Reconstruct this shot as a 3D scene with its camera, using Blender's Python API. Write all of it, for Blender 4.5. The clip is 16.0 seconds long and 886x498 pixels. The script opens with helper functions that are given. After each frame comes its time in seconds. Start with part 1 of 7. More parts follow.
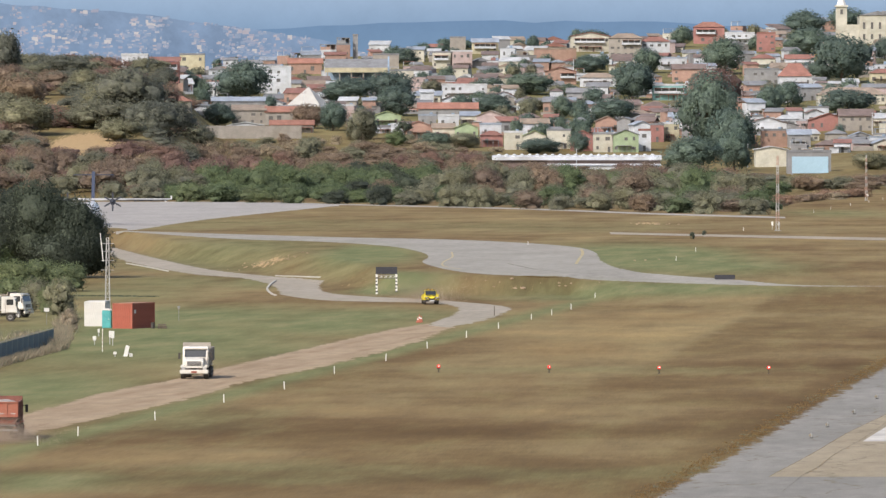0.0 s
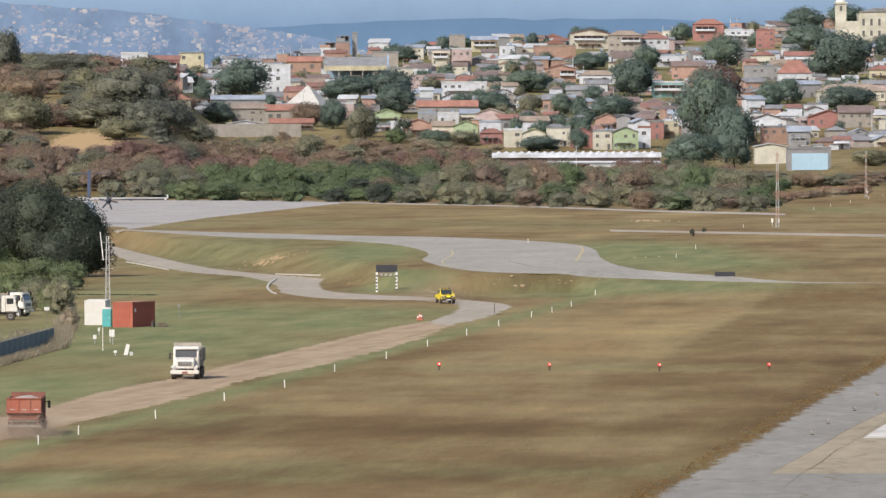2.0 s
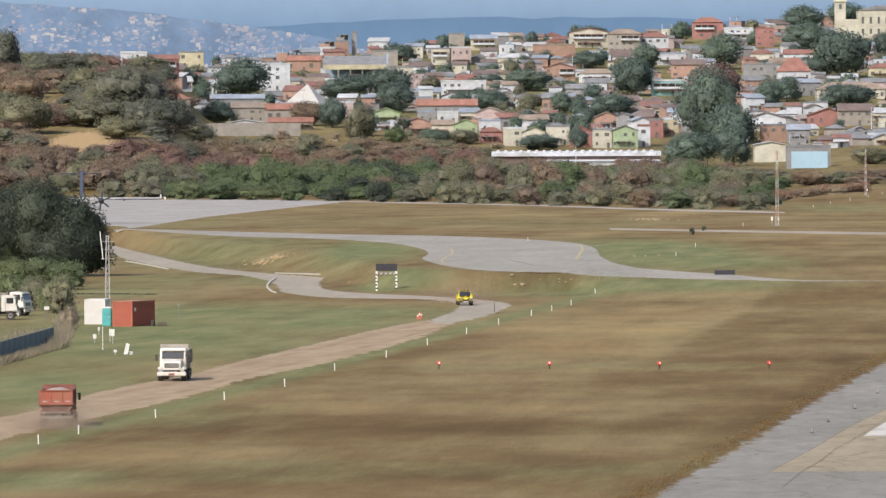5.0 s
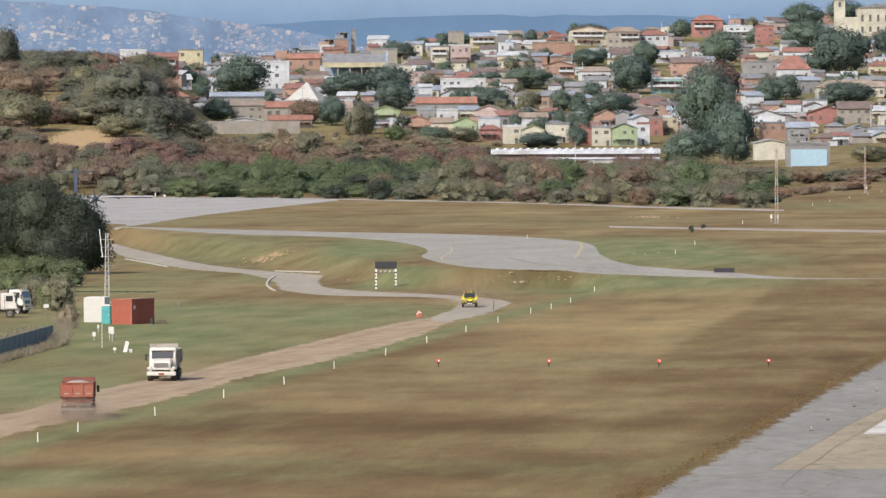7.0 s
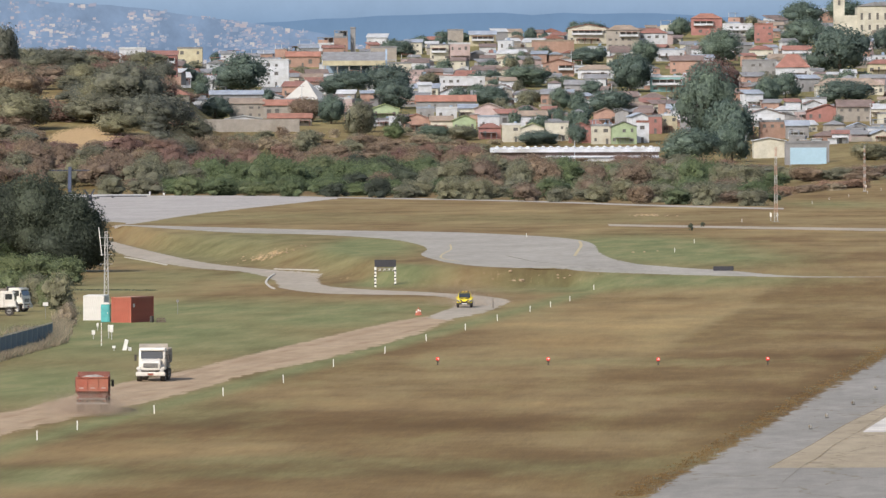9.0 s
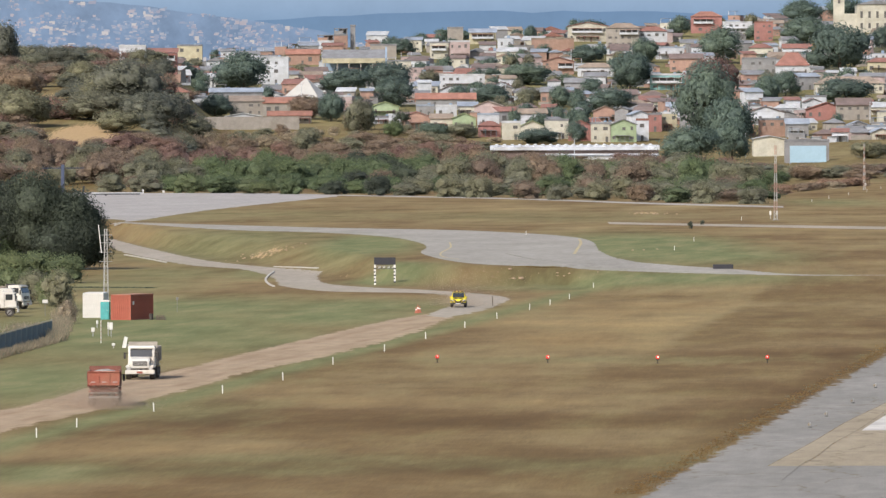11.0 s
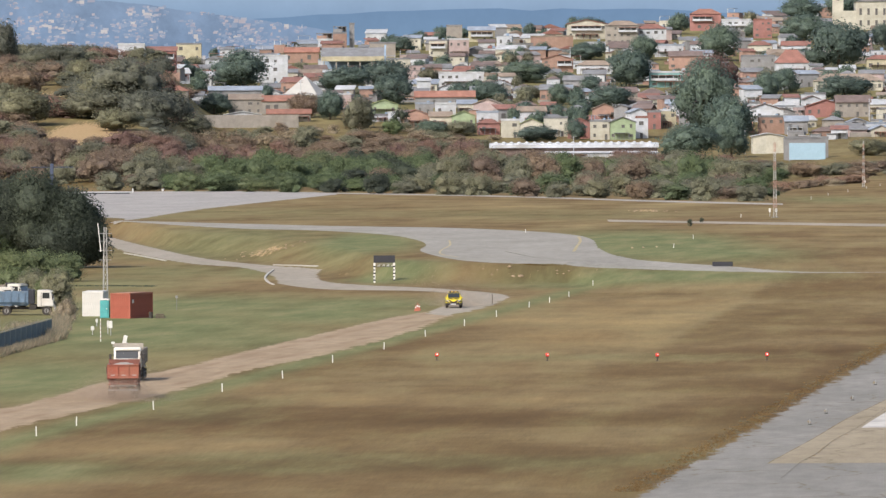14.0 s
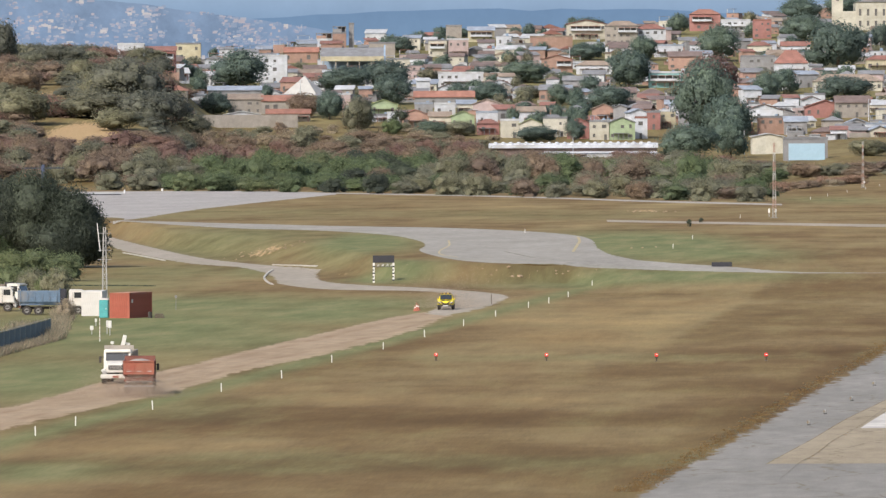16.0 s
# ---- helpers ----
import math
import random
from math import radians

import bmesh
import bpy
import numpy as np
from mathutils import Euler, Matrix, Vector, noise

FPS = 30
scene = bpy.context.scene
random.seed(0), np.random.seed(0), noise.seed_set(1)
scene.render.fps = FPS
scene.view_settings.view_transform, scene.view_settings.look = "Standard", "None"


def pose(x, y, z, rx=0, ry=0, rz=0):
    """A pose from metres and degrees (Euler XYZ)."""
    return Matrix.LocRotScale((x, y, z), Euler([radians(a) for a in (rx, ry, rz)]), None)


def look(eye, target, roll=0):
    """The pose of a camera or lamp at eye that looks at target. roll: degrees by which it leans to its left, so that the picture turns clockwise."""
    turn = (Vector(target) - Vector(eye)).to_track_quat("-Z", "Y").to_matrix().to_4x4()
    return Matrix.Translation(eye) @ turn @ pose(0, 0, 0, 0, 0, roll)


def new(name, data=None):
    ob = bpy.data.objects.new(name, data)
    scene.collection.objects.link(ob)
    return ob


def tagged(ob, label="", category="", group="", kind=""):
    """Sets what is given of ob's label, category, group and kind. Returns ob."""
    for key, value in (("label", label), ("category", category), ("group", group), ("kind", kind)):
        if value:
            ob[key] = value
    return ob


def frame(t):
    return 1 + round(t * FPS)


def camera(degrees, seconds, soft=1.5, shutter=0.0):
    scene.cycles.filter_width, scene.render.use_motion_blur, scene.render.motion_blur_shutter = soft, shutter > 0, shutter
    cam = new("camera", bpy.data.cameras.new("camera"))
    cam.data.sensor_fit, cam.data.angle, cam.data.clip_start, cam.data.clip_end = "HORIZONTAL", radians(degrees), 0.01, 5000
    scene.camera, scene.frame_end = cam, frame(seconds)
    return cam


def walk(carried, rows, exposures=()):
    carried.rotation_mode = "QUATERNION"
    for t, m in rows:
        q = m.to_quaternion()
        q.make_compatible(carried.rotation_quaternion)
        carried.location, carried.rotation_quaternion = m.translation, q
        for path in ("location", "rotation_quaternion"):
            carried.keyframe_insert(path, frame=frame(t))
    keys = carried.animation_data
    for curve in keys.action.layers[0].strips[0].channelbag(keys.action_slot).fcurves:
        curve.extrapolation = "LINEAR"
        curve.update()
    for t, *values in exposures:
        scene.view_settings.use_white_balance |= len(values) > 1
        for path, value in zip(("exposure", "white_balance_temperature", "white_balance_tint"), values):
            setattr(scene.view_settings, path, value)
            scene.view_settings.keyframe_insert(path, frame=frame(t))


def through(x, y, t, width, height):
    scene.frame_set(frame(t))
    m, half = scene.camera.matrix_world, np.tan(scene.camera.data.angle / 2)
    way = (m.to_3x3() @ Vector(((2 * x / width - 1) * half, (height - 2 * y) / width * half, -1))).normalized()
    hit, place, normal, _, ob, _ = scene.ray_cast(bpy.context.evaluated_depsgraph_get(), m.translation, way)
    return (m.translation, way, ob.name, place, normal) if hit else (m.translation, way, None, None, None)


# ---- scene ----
# ---------------------------------------------------------------- camera
EYE = (0, 0, 22.5)
cam = camera(6.41, 16.0, 1.4)
walk(cam, [
    (0, look(EYE, (-0.000, 1000, 7.071), 0.000)),
    (0.5, look(EYE, (-0.011, 1000, 7.014), -0.019)),
    (1, look(EYE, (-0.019, 1000, 6.943), -0.059)),
    (1.5, look(EYE, (-0.011, 1000, 6.861), -0.120)),
    (2, look(EYE, (-0.003, 1000, 6.792), -0.158)),
    (2.5, look(EYE, (-0.009, 1000, 6.747), -0.173)),
    (3, look(EYE, (-0.008, 1000, 6.714), -0.212)),
    (3.5, look(EYE, (-0.003, 1000, 6.694), -0.243)),
    (4, look(EYE, (-0.003, 1000, 6.689), -0.235)),
    (6.5, look(EYE, (0.081, 1000, 6.445), -0.292)),
    (7, look(EYE, (0.098, 1000, 6.362), -0.251)),
    (7.5, look(EYE, (0.116, 1000, 6.279), -0.241)),
    (8, look(EYE, (0.127, 1000, 6.215), -0.239)),
    (8.5, look(EYE, (0.141, 1000, 6.177), -0.242)),
    (9, look(EYE, (0.179, 1000, 6.133), -0.246)),
    (11.5, look(EYE, (0.231, 1000, 5.775), -0.177)),
    (12, look(EYE, (0.264, 1000, 5.700), -0.207)),
    (12.5, look(EYE, (0.272, 1000, 5.642), -0.234)),
    (13, look(EYE, (0.277, 1000, 5.611), -0.246)),
    (13.5, look(EYE, (0.289, 1000, 5.593), -0.264)),
    (14, look(EYE, (0.296, 1000, 5.587), -0.283)),
    (14.5, look(EYE, (0.308, 1000, 5.603), -0.285)),
    (15, look(EYE, (0.339, 1000, 5.614), -0.269)),
    (15.5, look(EYE, (0.378, 1000, 5.604), -0.246)),
    (16, look(EYE, (0.388, 1000, 5.596), -0.224)),
])

# ---------------------------------------------------------------- light
scene.view_settings.exposure = 0.36
SUN_FROM = Vector((-0.47, -0.60, 0.65)).normalized()
world = bpy.data.worlds.new("sky")
scene.world = world
world.use_nodes = True
wn = world.node_tree.nodes
sky = wn.new("ShaderNodeTexSky")
sky.sky_type = "NISHITA"
sky.sun_disc = False
sky.sun_elevation = math.asin(SUN_FROM.z)
sky.sun_rotation = math.atan2(SUN_FROM.x, SUN_FROM.y)
sky.dust_density = 3.0
world.node_tree.links.new(sky.outputs[0], wn["Background"].inputs[0])
wn["Background"].inputs[1].default_value = 0.15
sun = new("sun", bpy.data.lights.new("sun", "SUN"))
sun.data.energy, sun.data.angle, sun.data.color = 3.3, radians(0.6), (1.0, 0.94, 0.87)
sun.matrix_world = look(SUN_FROM * 300, (0, 0, 0))


# ---------------------------------------------------------------- materials
def shader(name):
    m = bpy.data.materials.new(name)
    m.use_nodes = True
    return m, m.node_tree.nodes, m.node_tree.links, m.node_tree.nodes["Principled BSDF"]


def noise_node(n, l, vec, scale, detail=4, rough=0.6):
    t = n.new("ShaderNodeTexNoise")
    t.inputs["Scale"].default_value, t.inputs["Detail"].default_value = scale, detail
    t.inputs["Roughness"].default_value = rough
    l.new(vec, t.inputs["Vector"])
    return t.outputs["Fac"]


def ramp(n, l, fac, stops):
    r = n.new("ShaderNodeValToRGB")
    e = r.color_ramp.elements
    while len(e) < len(stops):
        e.new(0.5)
    for k, (p, c) in zip(e, stops):
        k.position, k.color = p, (*c, 1)
    l.new(fac, r.inputs[0])
    return r.outputs[0]


def mix(n, l, kind, fac, a, b):
    m = n.new("ShaderNodeMix")
    m.data_type, m.blend_type = "RGBA", kind
    for sock, v in ((m.inputs[0], fac), (m.inputs[6], a), (m.inputs[7], b)):
        if isinstance(v, (int, float)):
            sock.default_value = v
        elif isinstance(v, tuple):
            sock.default_value = (*v, 1)
        else:
            l.new(v, sock)
    return m.outputs[2]


def grey(v):
    return (v, v, v)


def surf(name, colour, rough=0.8, vary=0.25, scale=1.5, fine=12.0, metal=0.0, bump=0.0, own=0.0, dirt=None, glow=None):
    """A surface with broad stains, fine grain, and a difference from piece to piece (own)."""
    m, n, l, p = shader(name)
    g = n.new("ShaderNodeTexCoord").outputs["Object"]
    a = noise_node(n, l, g, scale)
    b = noise_node(n, l, g, fine, 3)
    c = mix(n, l, "MULTIPLY", 1.0, colour, ramp(n, l, a, ((0.3, grey(1 - vary)), (0.7, grey(1 + vary * 0.4)))))
    c = mix(n, l, "MULTIPLY", 1.0, c, ramp(n, l, b, ((0.3, grey(1 - vary * 0.6)), (0.7, grey(1.0)))))
    if dirt:
        c = mix(n, l, "MIX", ramp(n, l, noise_node(n, l, g, scale * 0.6, 6), ((0.48, grey(0)), (0.68, grey(0.75)))), c, dirt)
    if own:
        o = n.new("ShaderNodeObjectInfo").outputs["Random"]
        c = mix(n, l, "MULTIPLY", 1.0, c, ramp(n, l, o, ((0.0, grey(1 - own)), (1.0, grey(1 + own * 0.3)))))
    l.new(c, p.inputs["Base Color"])
    p.inputs["Roughness"].default_value, p.inputs["Metallic"].default_value = rough, metal
    if bump:
        k = n.new("ShaderNodeBump")
        k.inputs["Strength"].default_value, k.inputs["Distance"].default_value = bump, 0.05
        l.new(b, k.inputs["Height"])
        l.new(k.outputs[0], p.inputs["Normal"])
    if glow:
        p.inputs["Emission Color"].default_value, p.inputs["Emission Strength"].default_value = (*glow[0], 1), glow[1]
    return m


def leaf_mat(name, dark, light, through=0.55):
    m, n, l, p = shader(name)
    isl = n.new("ShaderNodeNewGeometry").outputs["Random Per Island"]
    own = n.new("ShaderNodeObjectInfo").outputs["Random"]
    pos = n.new("ShaderNodeTexCoord").outputs["Object"]
    c = ramp(n, l, isl, ((0.0, dark), (0.75, light), (1.0, tuple(min(1, v * 1.12) for v in light))))
    c = mix(n, l, "MULTIPLY", 1.0, c, ramp(n, l, noise_node(n, l, pos, 0.6), ((0.3, grey(0.8)), (0.7, grey(1.15)))))
    c = mix(n, l, "MULTIPLY", 1.0, c, ramp(n, l, noise_node(n, l, pos, 5.0), ((0.3, (0.84, 0.84, 0.9)), (0.7, (1.14, 1.12, 1.0)))))
    c = mix(n, l, "MULTIPLY", 1.0, c, ramp(n, l, noise_node(n, l, pos, 34.0, 3), ((0.3, grey(0.86)), (0.7, grey(1.1)))))
    c = mix(n, l, "MULTIPLY", 1.0, c, ramp(n, l, own, ((0.0, (0.86, 0.84, 0.88)), (0.5, grey(1.0)), (1.0, (1.10, 1.06, 0.98)))))
    l.new(c, p.inputs["Base Color"])
    p.inputs["Roughness"].default_value = 0.8
    p.inputs["Specular IOR Level"].default_value = 0.1
    if through:
        t = n.new("ShaderNodeBsdfTranslucent")
        l.new(c, t.inputs["Color"])
        x = n.new("ShaderNodeMixShader")
        x.inputs[0].default_value = through
        l.new(p.outputs[0], x.inputs[1])
        l.new(t.outputs[0], x.inputs[2])
        l.new(x.outputs[0], n["Material Output"].inputs[0])
    return m


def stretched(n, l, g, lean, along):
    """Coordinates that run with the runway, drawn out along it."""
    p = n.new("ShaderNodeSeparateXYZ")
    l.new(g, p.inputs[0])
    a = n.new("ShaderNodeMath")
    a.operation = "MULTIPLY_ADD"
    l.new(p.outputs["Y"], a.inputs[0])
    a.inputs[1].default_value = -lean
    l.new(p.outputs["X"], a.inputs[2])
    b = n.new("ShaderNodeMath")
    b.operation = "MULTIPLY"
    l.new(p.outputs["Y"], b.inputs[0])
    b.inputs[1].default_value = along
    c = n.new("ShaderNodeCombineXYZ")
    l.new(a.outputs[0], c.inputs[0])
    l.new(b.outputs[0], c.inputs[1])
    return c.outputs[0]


def added(n, l, a, scale, b):
    k = n.new("ShaderNodeMath")
    k.operation = "MULTIPLY_ADD"
    l.new(a, k.inputs[0])
    k.inputs[1].default_value = scale
    l.new(b, k.inputs[2])
    return k.outputs[0]


def attribute(n, name):
    at = n.new("ShaderNodeAttribute")
    at.attribute_name = name
    return at.outputs["Fac"]


def grass_colour(n, l, g):
    """Dry mown grass with browner, paler, greener and bare places."""
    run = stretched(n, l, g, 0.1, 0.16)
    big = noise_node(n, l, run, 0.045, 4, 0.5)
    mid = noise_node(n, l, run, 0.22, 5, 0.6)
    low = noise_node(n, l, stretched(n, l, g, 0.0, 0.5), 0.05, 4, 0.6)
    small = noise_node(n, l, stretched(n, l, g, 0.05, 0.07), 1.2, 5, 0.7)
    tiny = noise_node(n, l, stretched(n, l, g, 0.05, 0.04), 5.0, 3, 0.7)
    c = ramp(n, l, big, ((0.30, (0.141, 0.092, 0.040)), (0.45, (0.175, 0.122, 0.056)), (0.56, (0.190, 0.140, 0.066)), (0.72, (0.241, 0.182, 0.088))))
    tone = added(n, l, low, 1.0, attribute(n, "tone"))
    c = mix(n, l, "MULTIPLY", 1.0, c, ramp(n, l, tone, ((0.16, (0.58, 0.50, 0.40)), (0.38, (0.78, 0.72, 0.64)), (0.54, grey(1.0)), (0.84, (1.42, 1.40, 1.34)))))
    c = mix(n, l, "MULTIPLY", 1.0, c, ramp(n, l, mid, ((0.30, grey(0.80)), (0.68, grey(1.14)))))
    c = mix(n, l, "MIX", ramp(n, l, mid, ((0.50, grey(0)), (0.75, grey(0.40)))), c, (0.150, 0.136, 0.059))
    green = ramp(n, l, mid, ((0.30, (0.097, 0.112, 0.045)), (0.52, (0.146, 0.152, 0.066)), (0.72, (0.205, 0.185, 0.090))))
    k = ramp(n, l, added(n, l, mid, 0.55, attribute(n, "lush")), ((0.36, grey(0)), (0.95, grey(1))))
    c = mix(n, l, "MIX", k, c, green)
    c = mix(n, l, "MIX", ramp(n, l, added(n, l, small, 1.0, attribute(n, "bare")), ((0.9, grey(0)), (1.25, grey(1)))), c, (0.35, 0.245, 0.13))
    c = mix(n, l, "MULTIPLY", 1.0, c, ramp(n, l, small, ((0.3, grey(0.91)), (0.7, grey(1.07)))))
    c = mix(n, l, "MULTIPLY", 1.0, c, ramp(n, l, tiny, ((0.3, grey(0.90)), (0.7, grey(1.05)))))
    return c, small


def finish_ground(n, l, p, c, small, rough=0.95):
    l.new(c, p.inputs["Base Color"])
    p.inputs["Roughness"].default_value = rough
    p.inputs["Specular IOR Level"].default_value = 0.12
    b = n.new("ShaderNodeBump")
    b.inputs["Strength"].default_value, b.inputs["Distance"].default_value = 0.5, 0.12
    l.new(small, b.inputs["Height"])
    l.new(b.outputs[0], p.inputs["Normal"])


def ground_mat():
    m, n, l, p = shader("dry_grass")
    g = n.new("ShaderNodeTexCoord").outputs["Object"]
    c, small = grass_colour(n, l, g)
    finish_ground(n, l, p, c, small)
    return m


def pave_mat(name, a, b, crack=0.35, streak=0.05, reach=0.8, ruts=None):
    """Worn paving: patches, long stains and fine cracks; grass creeps over its edges."""
    m, n, l, p = shader(name)
    g = n.new("ShaderNodeTexCoord").outputs["Object"]
    run = stretched(n, l, g, 0.1, 0.25)
    c = ramp(n, l, noise_node(n, l, run, streak * 2, 5), ((0.3, a), (0.7, b)))
    c = mix(n, l, "MULTIPLY", 1.0, c, ramp(n, l, noise_node(n, l, run, 0.7, 5), ((0.3, grey(0.84)), (0.7, grey(1.1)))))
    c = mix(n, l, "MULTIPLY", 1.0, c, ramp(n, l, noise_node(n, l, run, 9.0, 3), ((0.3, grey(0.86)), (0.7, grey(1.05)))))
    if ruts:
        at = attribute(n, "across")
        for lo, hi in ((0.22, 0.40), (0.62, 0.80)):
            band = ramp(n, l, at, ((lo, grey(0)), ((lo + hi) / 2, grey(1)), (hi, grey(0))))
            patchy = ramp(n, l, noise_node(n, l, run, 0.35, 4), ((0.42, grey(0)), (0.62, grey(0.8))))
            c = mix(n, l, "MIX", mix(n, l, "MULTIPLY", 1.0, band, patchy), c, ruts)
    if crack:
        v = n.new("ShaderNodeTexVoronoi")
        v.feature = "DISTANCE_TO_EDGE"
        v.inputs["Scale"].default_value = 0.10
        w = n.new("ShaderNodeVectorMath")
        w.operation = "MULTIPLY_ADD"
        nz = n.new("ShaderNodeTexNoise")
        nz.inputs["Scale"].default_value = 0.3
        l.new(g, nz.inputs["Vector"])
        l.new(nz.outputs["Color"], w.inputs[0])
        w.inputs[1].default_value = (3, 3, 3)
        l.new(stretched(n, l, g, 0.1, 0.5), w.inputs[2])
        l.new(w.outputs[0], v.inputs["Vector"])
        c = mix(n, l, "MIX", ramp(n, l, v.outputs["Distance"], ((0.0, grey(crack)), (0.014, grey(0)))), c, (0.13, 0.11, 0.075))
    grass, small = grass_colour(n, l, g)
    rag = n.new("ShaderNodeMapRange")
    rag.inputs[1].default_value, rag.inputs[2].default_value = 0.34, 0.66
    l.new(noise_node(n, l, stretched(n, l, g, 0.1, 0.22), 0.8, 6, 0.7), rag.inputs[0])
    rim = added(n, l, rag.outputs[0], -reach * 2, attribute(n, "margin"))
    over = ramp(n, l, rim, ((0.0, grey(1)), (min(0.9, reach * 0.6), grey(0))))
    c = mix(n, l, "MIX", over, c, grass)
    finish_ground(n, l, p, c, small, 0.9)
    return m


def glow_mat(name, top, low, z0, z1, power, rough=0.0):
    """Far hills and far air that glow, pale blue distance haze put into colour."""
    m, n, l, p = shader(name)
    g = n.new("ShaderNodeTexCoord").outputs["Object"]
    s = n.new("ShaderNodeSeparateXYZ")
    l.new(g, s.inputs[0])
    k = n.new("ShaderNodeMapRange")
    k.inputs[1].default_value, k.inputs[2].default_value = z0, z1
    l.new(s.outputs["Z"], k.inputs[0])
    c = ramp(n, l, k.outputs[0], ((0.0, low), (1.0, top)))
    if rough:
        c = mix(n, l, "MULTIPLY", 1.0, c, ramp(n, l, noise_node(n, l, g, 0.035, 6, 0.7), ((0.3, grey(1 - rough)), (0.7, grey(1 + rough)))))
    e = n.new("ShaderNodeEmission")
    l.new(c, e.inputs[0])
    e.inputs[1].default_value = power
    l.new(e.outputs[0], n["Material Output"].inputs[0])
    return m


def glass_mat(name, colour, rough=0.08):
    m, n, l, p = shader(name)
    p.inputs["Base Color"].default_value = (*colour, 1)
    p.inputs["Roughness"].default_value = rough
    p.inputs["Specular IOR Level"].default_value = 0.8
    return m


GRASS = ground_mat()
DIRT = pave_mat("packed_earth", (0.268, 0.196, 0.126), (0.352, 0.270, 0.182), 0.0, 0.09, 0.65, (0.198, 0.132, 0.082))
ASPHALT = pave_mat("worn_asphalt", (0.245, 0.229, 0.200), (0.316, 0.296, 0.262), 0.25, 0.05, 0.5)
PALE = pave_mat("pale_concrete", (0.270, 0.237, 0.190), (0.330, 0.292, 0.240), 0.15, 0.05, 0.5)
APRON = pave_mat("apron_concrete", (0.284, 0.265, 0.249), (0.348, 0.328, 0.308), 0.0, 0.05, 0.6)
RUNWAY = pave_mat("runway_asphalt", (0.188, 0.178, 0.160), (0.250, 0.237, 0.214), 0.8, 0.05, 0.8)
TAN = pave_mat("sandy_concrete", (0.258, 0.214, 0.150), (0.326, 0.276, 0.198), 0.7, 0.05, 0.04)
WHITE_MARK = surf("white_road_paint", (0.553, 0.521, 0.474), 0.8, 0.3, 0.5, 5.0, dirt=(0.276, 0.253, 0.237))
YELLOW_MARK = surf("yellow_road_paint", (0.395, 0.316, 0.158), 0.8, 0.3, 0.5, 5.0, dirt=(0.276, 0.253, 0.237))
SEAM = surf("dark_weedy_joint", (0.13, 0.115, 0.07), 0.9, 0.5, 1.5, 9.0)
WHITE = surf("white_paint", (0.688, 0.671, 0.636), 0.45, 0.15, 0.8, 9.0)
RED_BODY = surf("dusty_red_steel", (0.20, 0.072, 0.052), 0.7, 0.35, 0.8, 7.0, dirt=(0.21, 0.15, 0.12))
TRUCK_WHITE = surf("white_truck_paint", (0.610, 0.592, 0.550), 0.35, 0.12, 0.9, 8.0, dirt=(0.473, 0.404, 0.327))
ORANGE_BOX = surf("faded_orange_red_paint", (0.33, 0.070, 0.042), 0.6, 0.35, 0.7, 6.0, dirt=(0.284, 0.112, 0.069))
DUSTY_BODY = surf("dusty_grey_steel", (0.224, 0.189, 0.155), 0.7, 0.35, 0.8, 7.0)
PALE_BODY = surf("pale_dusty_steel", (0.344, 0.310, 0.267), 0.7, 0.35, 0.8, 7.0)
DARK = surf("dark_dusty_rubber", (0.052, 0.045, 0.040), 0.85, 0.3, 2.0, 12.0)
DARK_PANEL = surf("black_painted_board", (0.030, 0.030, 0.039), 0.6, 0.3, 1.0, 9.0)
STEEL = surf("grey_steel", (0.292, 0.284, 0.275), 0.5, 0.3, 2.0, 12.0, 0.6)
BLUE_BODY = surf("faded_blue_paint", (0.13, 0.20, 0.29), 0.55, 0.35, 0.8, 7.0, dirt=(0.241, 0.224, 0.206))
GLASS = glass_mat("dark_glass", (0.026, 0.030, 0.034))
CONT_RED = surf("rust_red_container_paint", (0.355, 0.088, 0.052), 0.6, 0.25, 0.6, 5.0, dirt=(0.27, 0.095, 0.06))
# Roof colour, paler than the red container's sides.
CONT_TOP = surf("pale_red_roof_paint", (0.361, 0.172, 0.103), 0.7, 0.3, 0.6, 5.0)
CONT_WHITE = surf("white_container_paint", (0.671, 0.654, 0.619), 0.55, 0.2, 0.5, 5.0, dirt=(0.473, 0.430, 0.378))
TEAL = surf("teal_plastic", (0.086, 0.387, 0.396), 0.5, 0.2, 1.0, 8.0)
PICK_YELLOW = surf("safety_yellow_paint", (0.671, 0.533, 0.017), 0.4, 0.12, 1.0, 9.0)
RUST = surf("dull_red_plastic", (0.26, 0.075, 0.05), 0.5, 0.2, 2.0, 9.0)
AMBER = surf("amber_plastic", (0.55, 0.36, 0.06), 0.3, 0.15, 2.0, 9.0)
ORANGE = surf("traffic_orange_plastic", (0.42, 0.12, 0.07), 0.6, 0.25, 2.0, 9.0)
FENCE = surf("blue_grey_mesh_sheet", (0.105, 0.140, 0.155), 0.8, 0.25, 0.35, 6.0)
GALV = surf("pale_galvanised_steel", (0.473, 0.464, 0.447), 0.5, 0.25, 1.0, 8.0, 0.3)
RED_BAND = surf("red_mast_paint", (0.40, 0.26, 0.21), 0.6, 0.2, 1.0, 8.0)
PLANE_WHITE = surf("white_aircraft_paint", (0.671, 0.679, 0.705), 0.35, 0.08, 0.3, 3.0)
PLANE_BLUE = surf("deep_blue_aircraft_paint", (0.026, 0.038, 0.072), 0.4, 0.1, 0.3, 3.0)
PLANE_GREY = surf("pale_grey_aircraft_paint", (0.44, 0.45, 0.47), 0.5, 0.12, 0.3, 3.0)
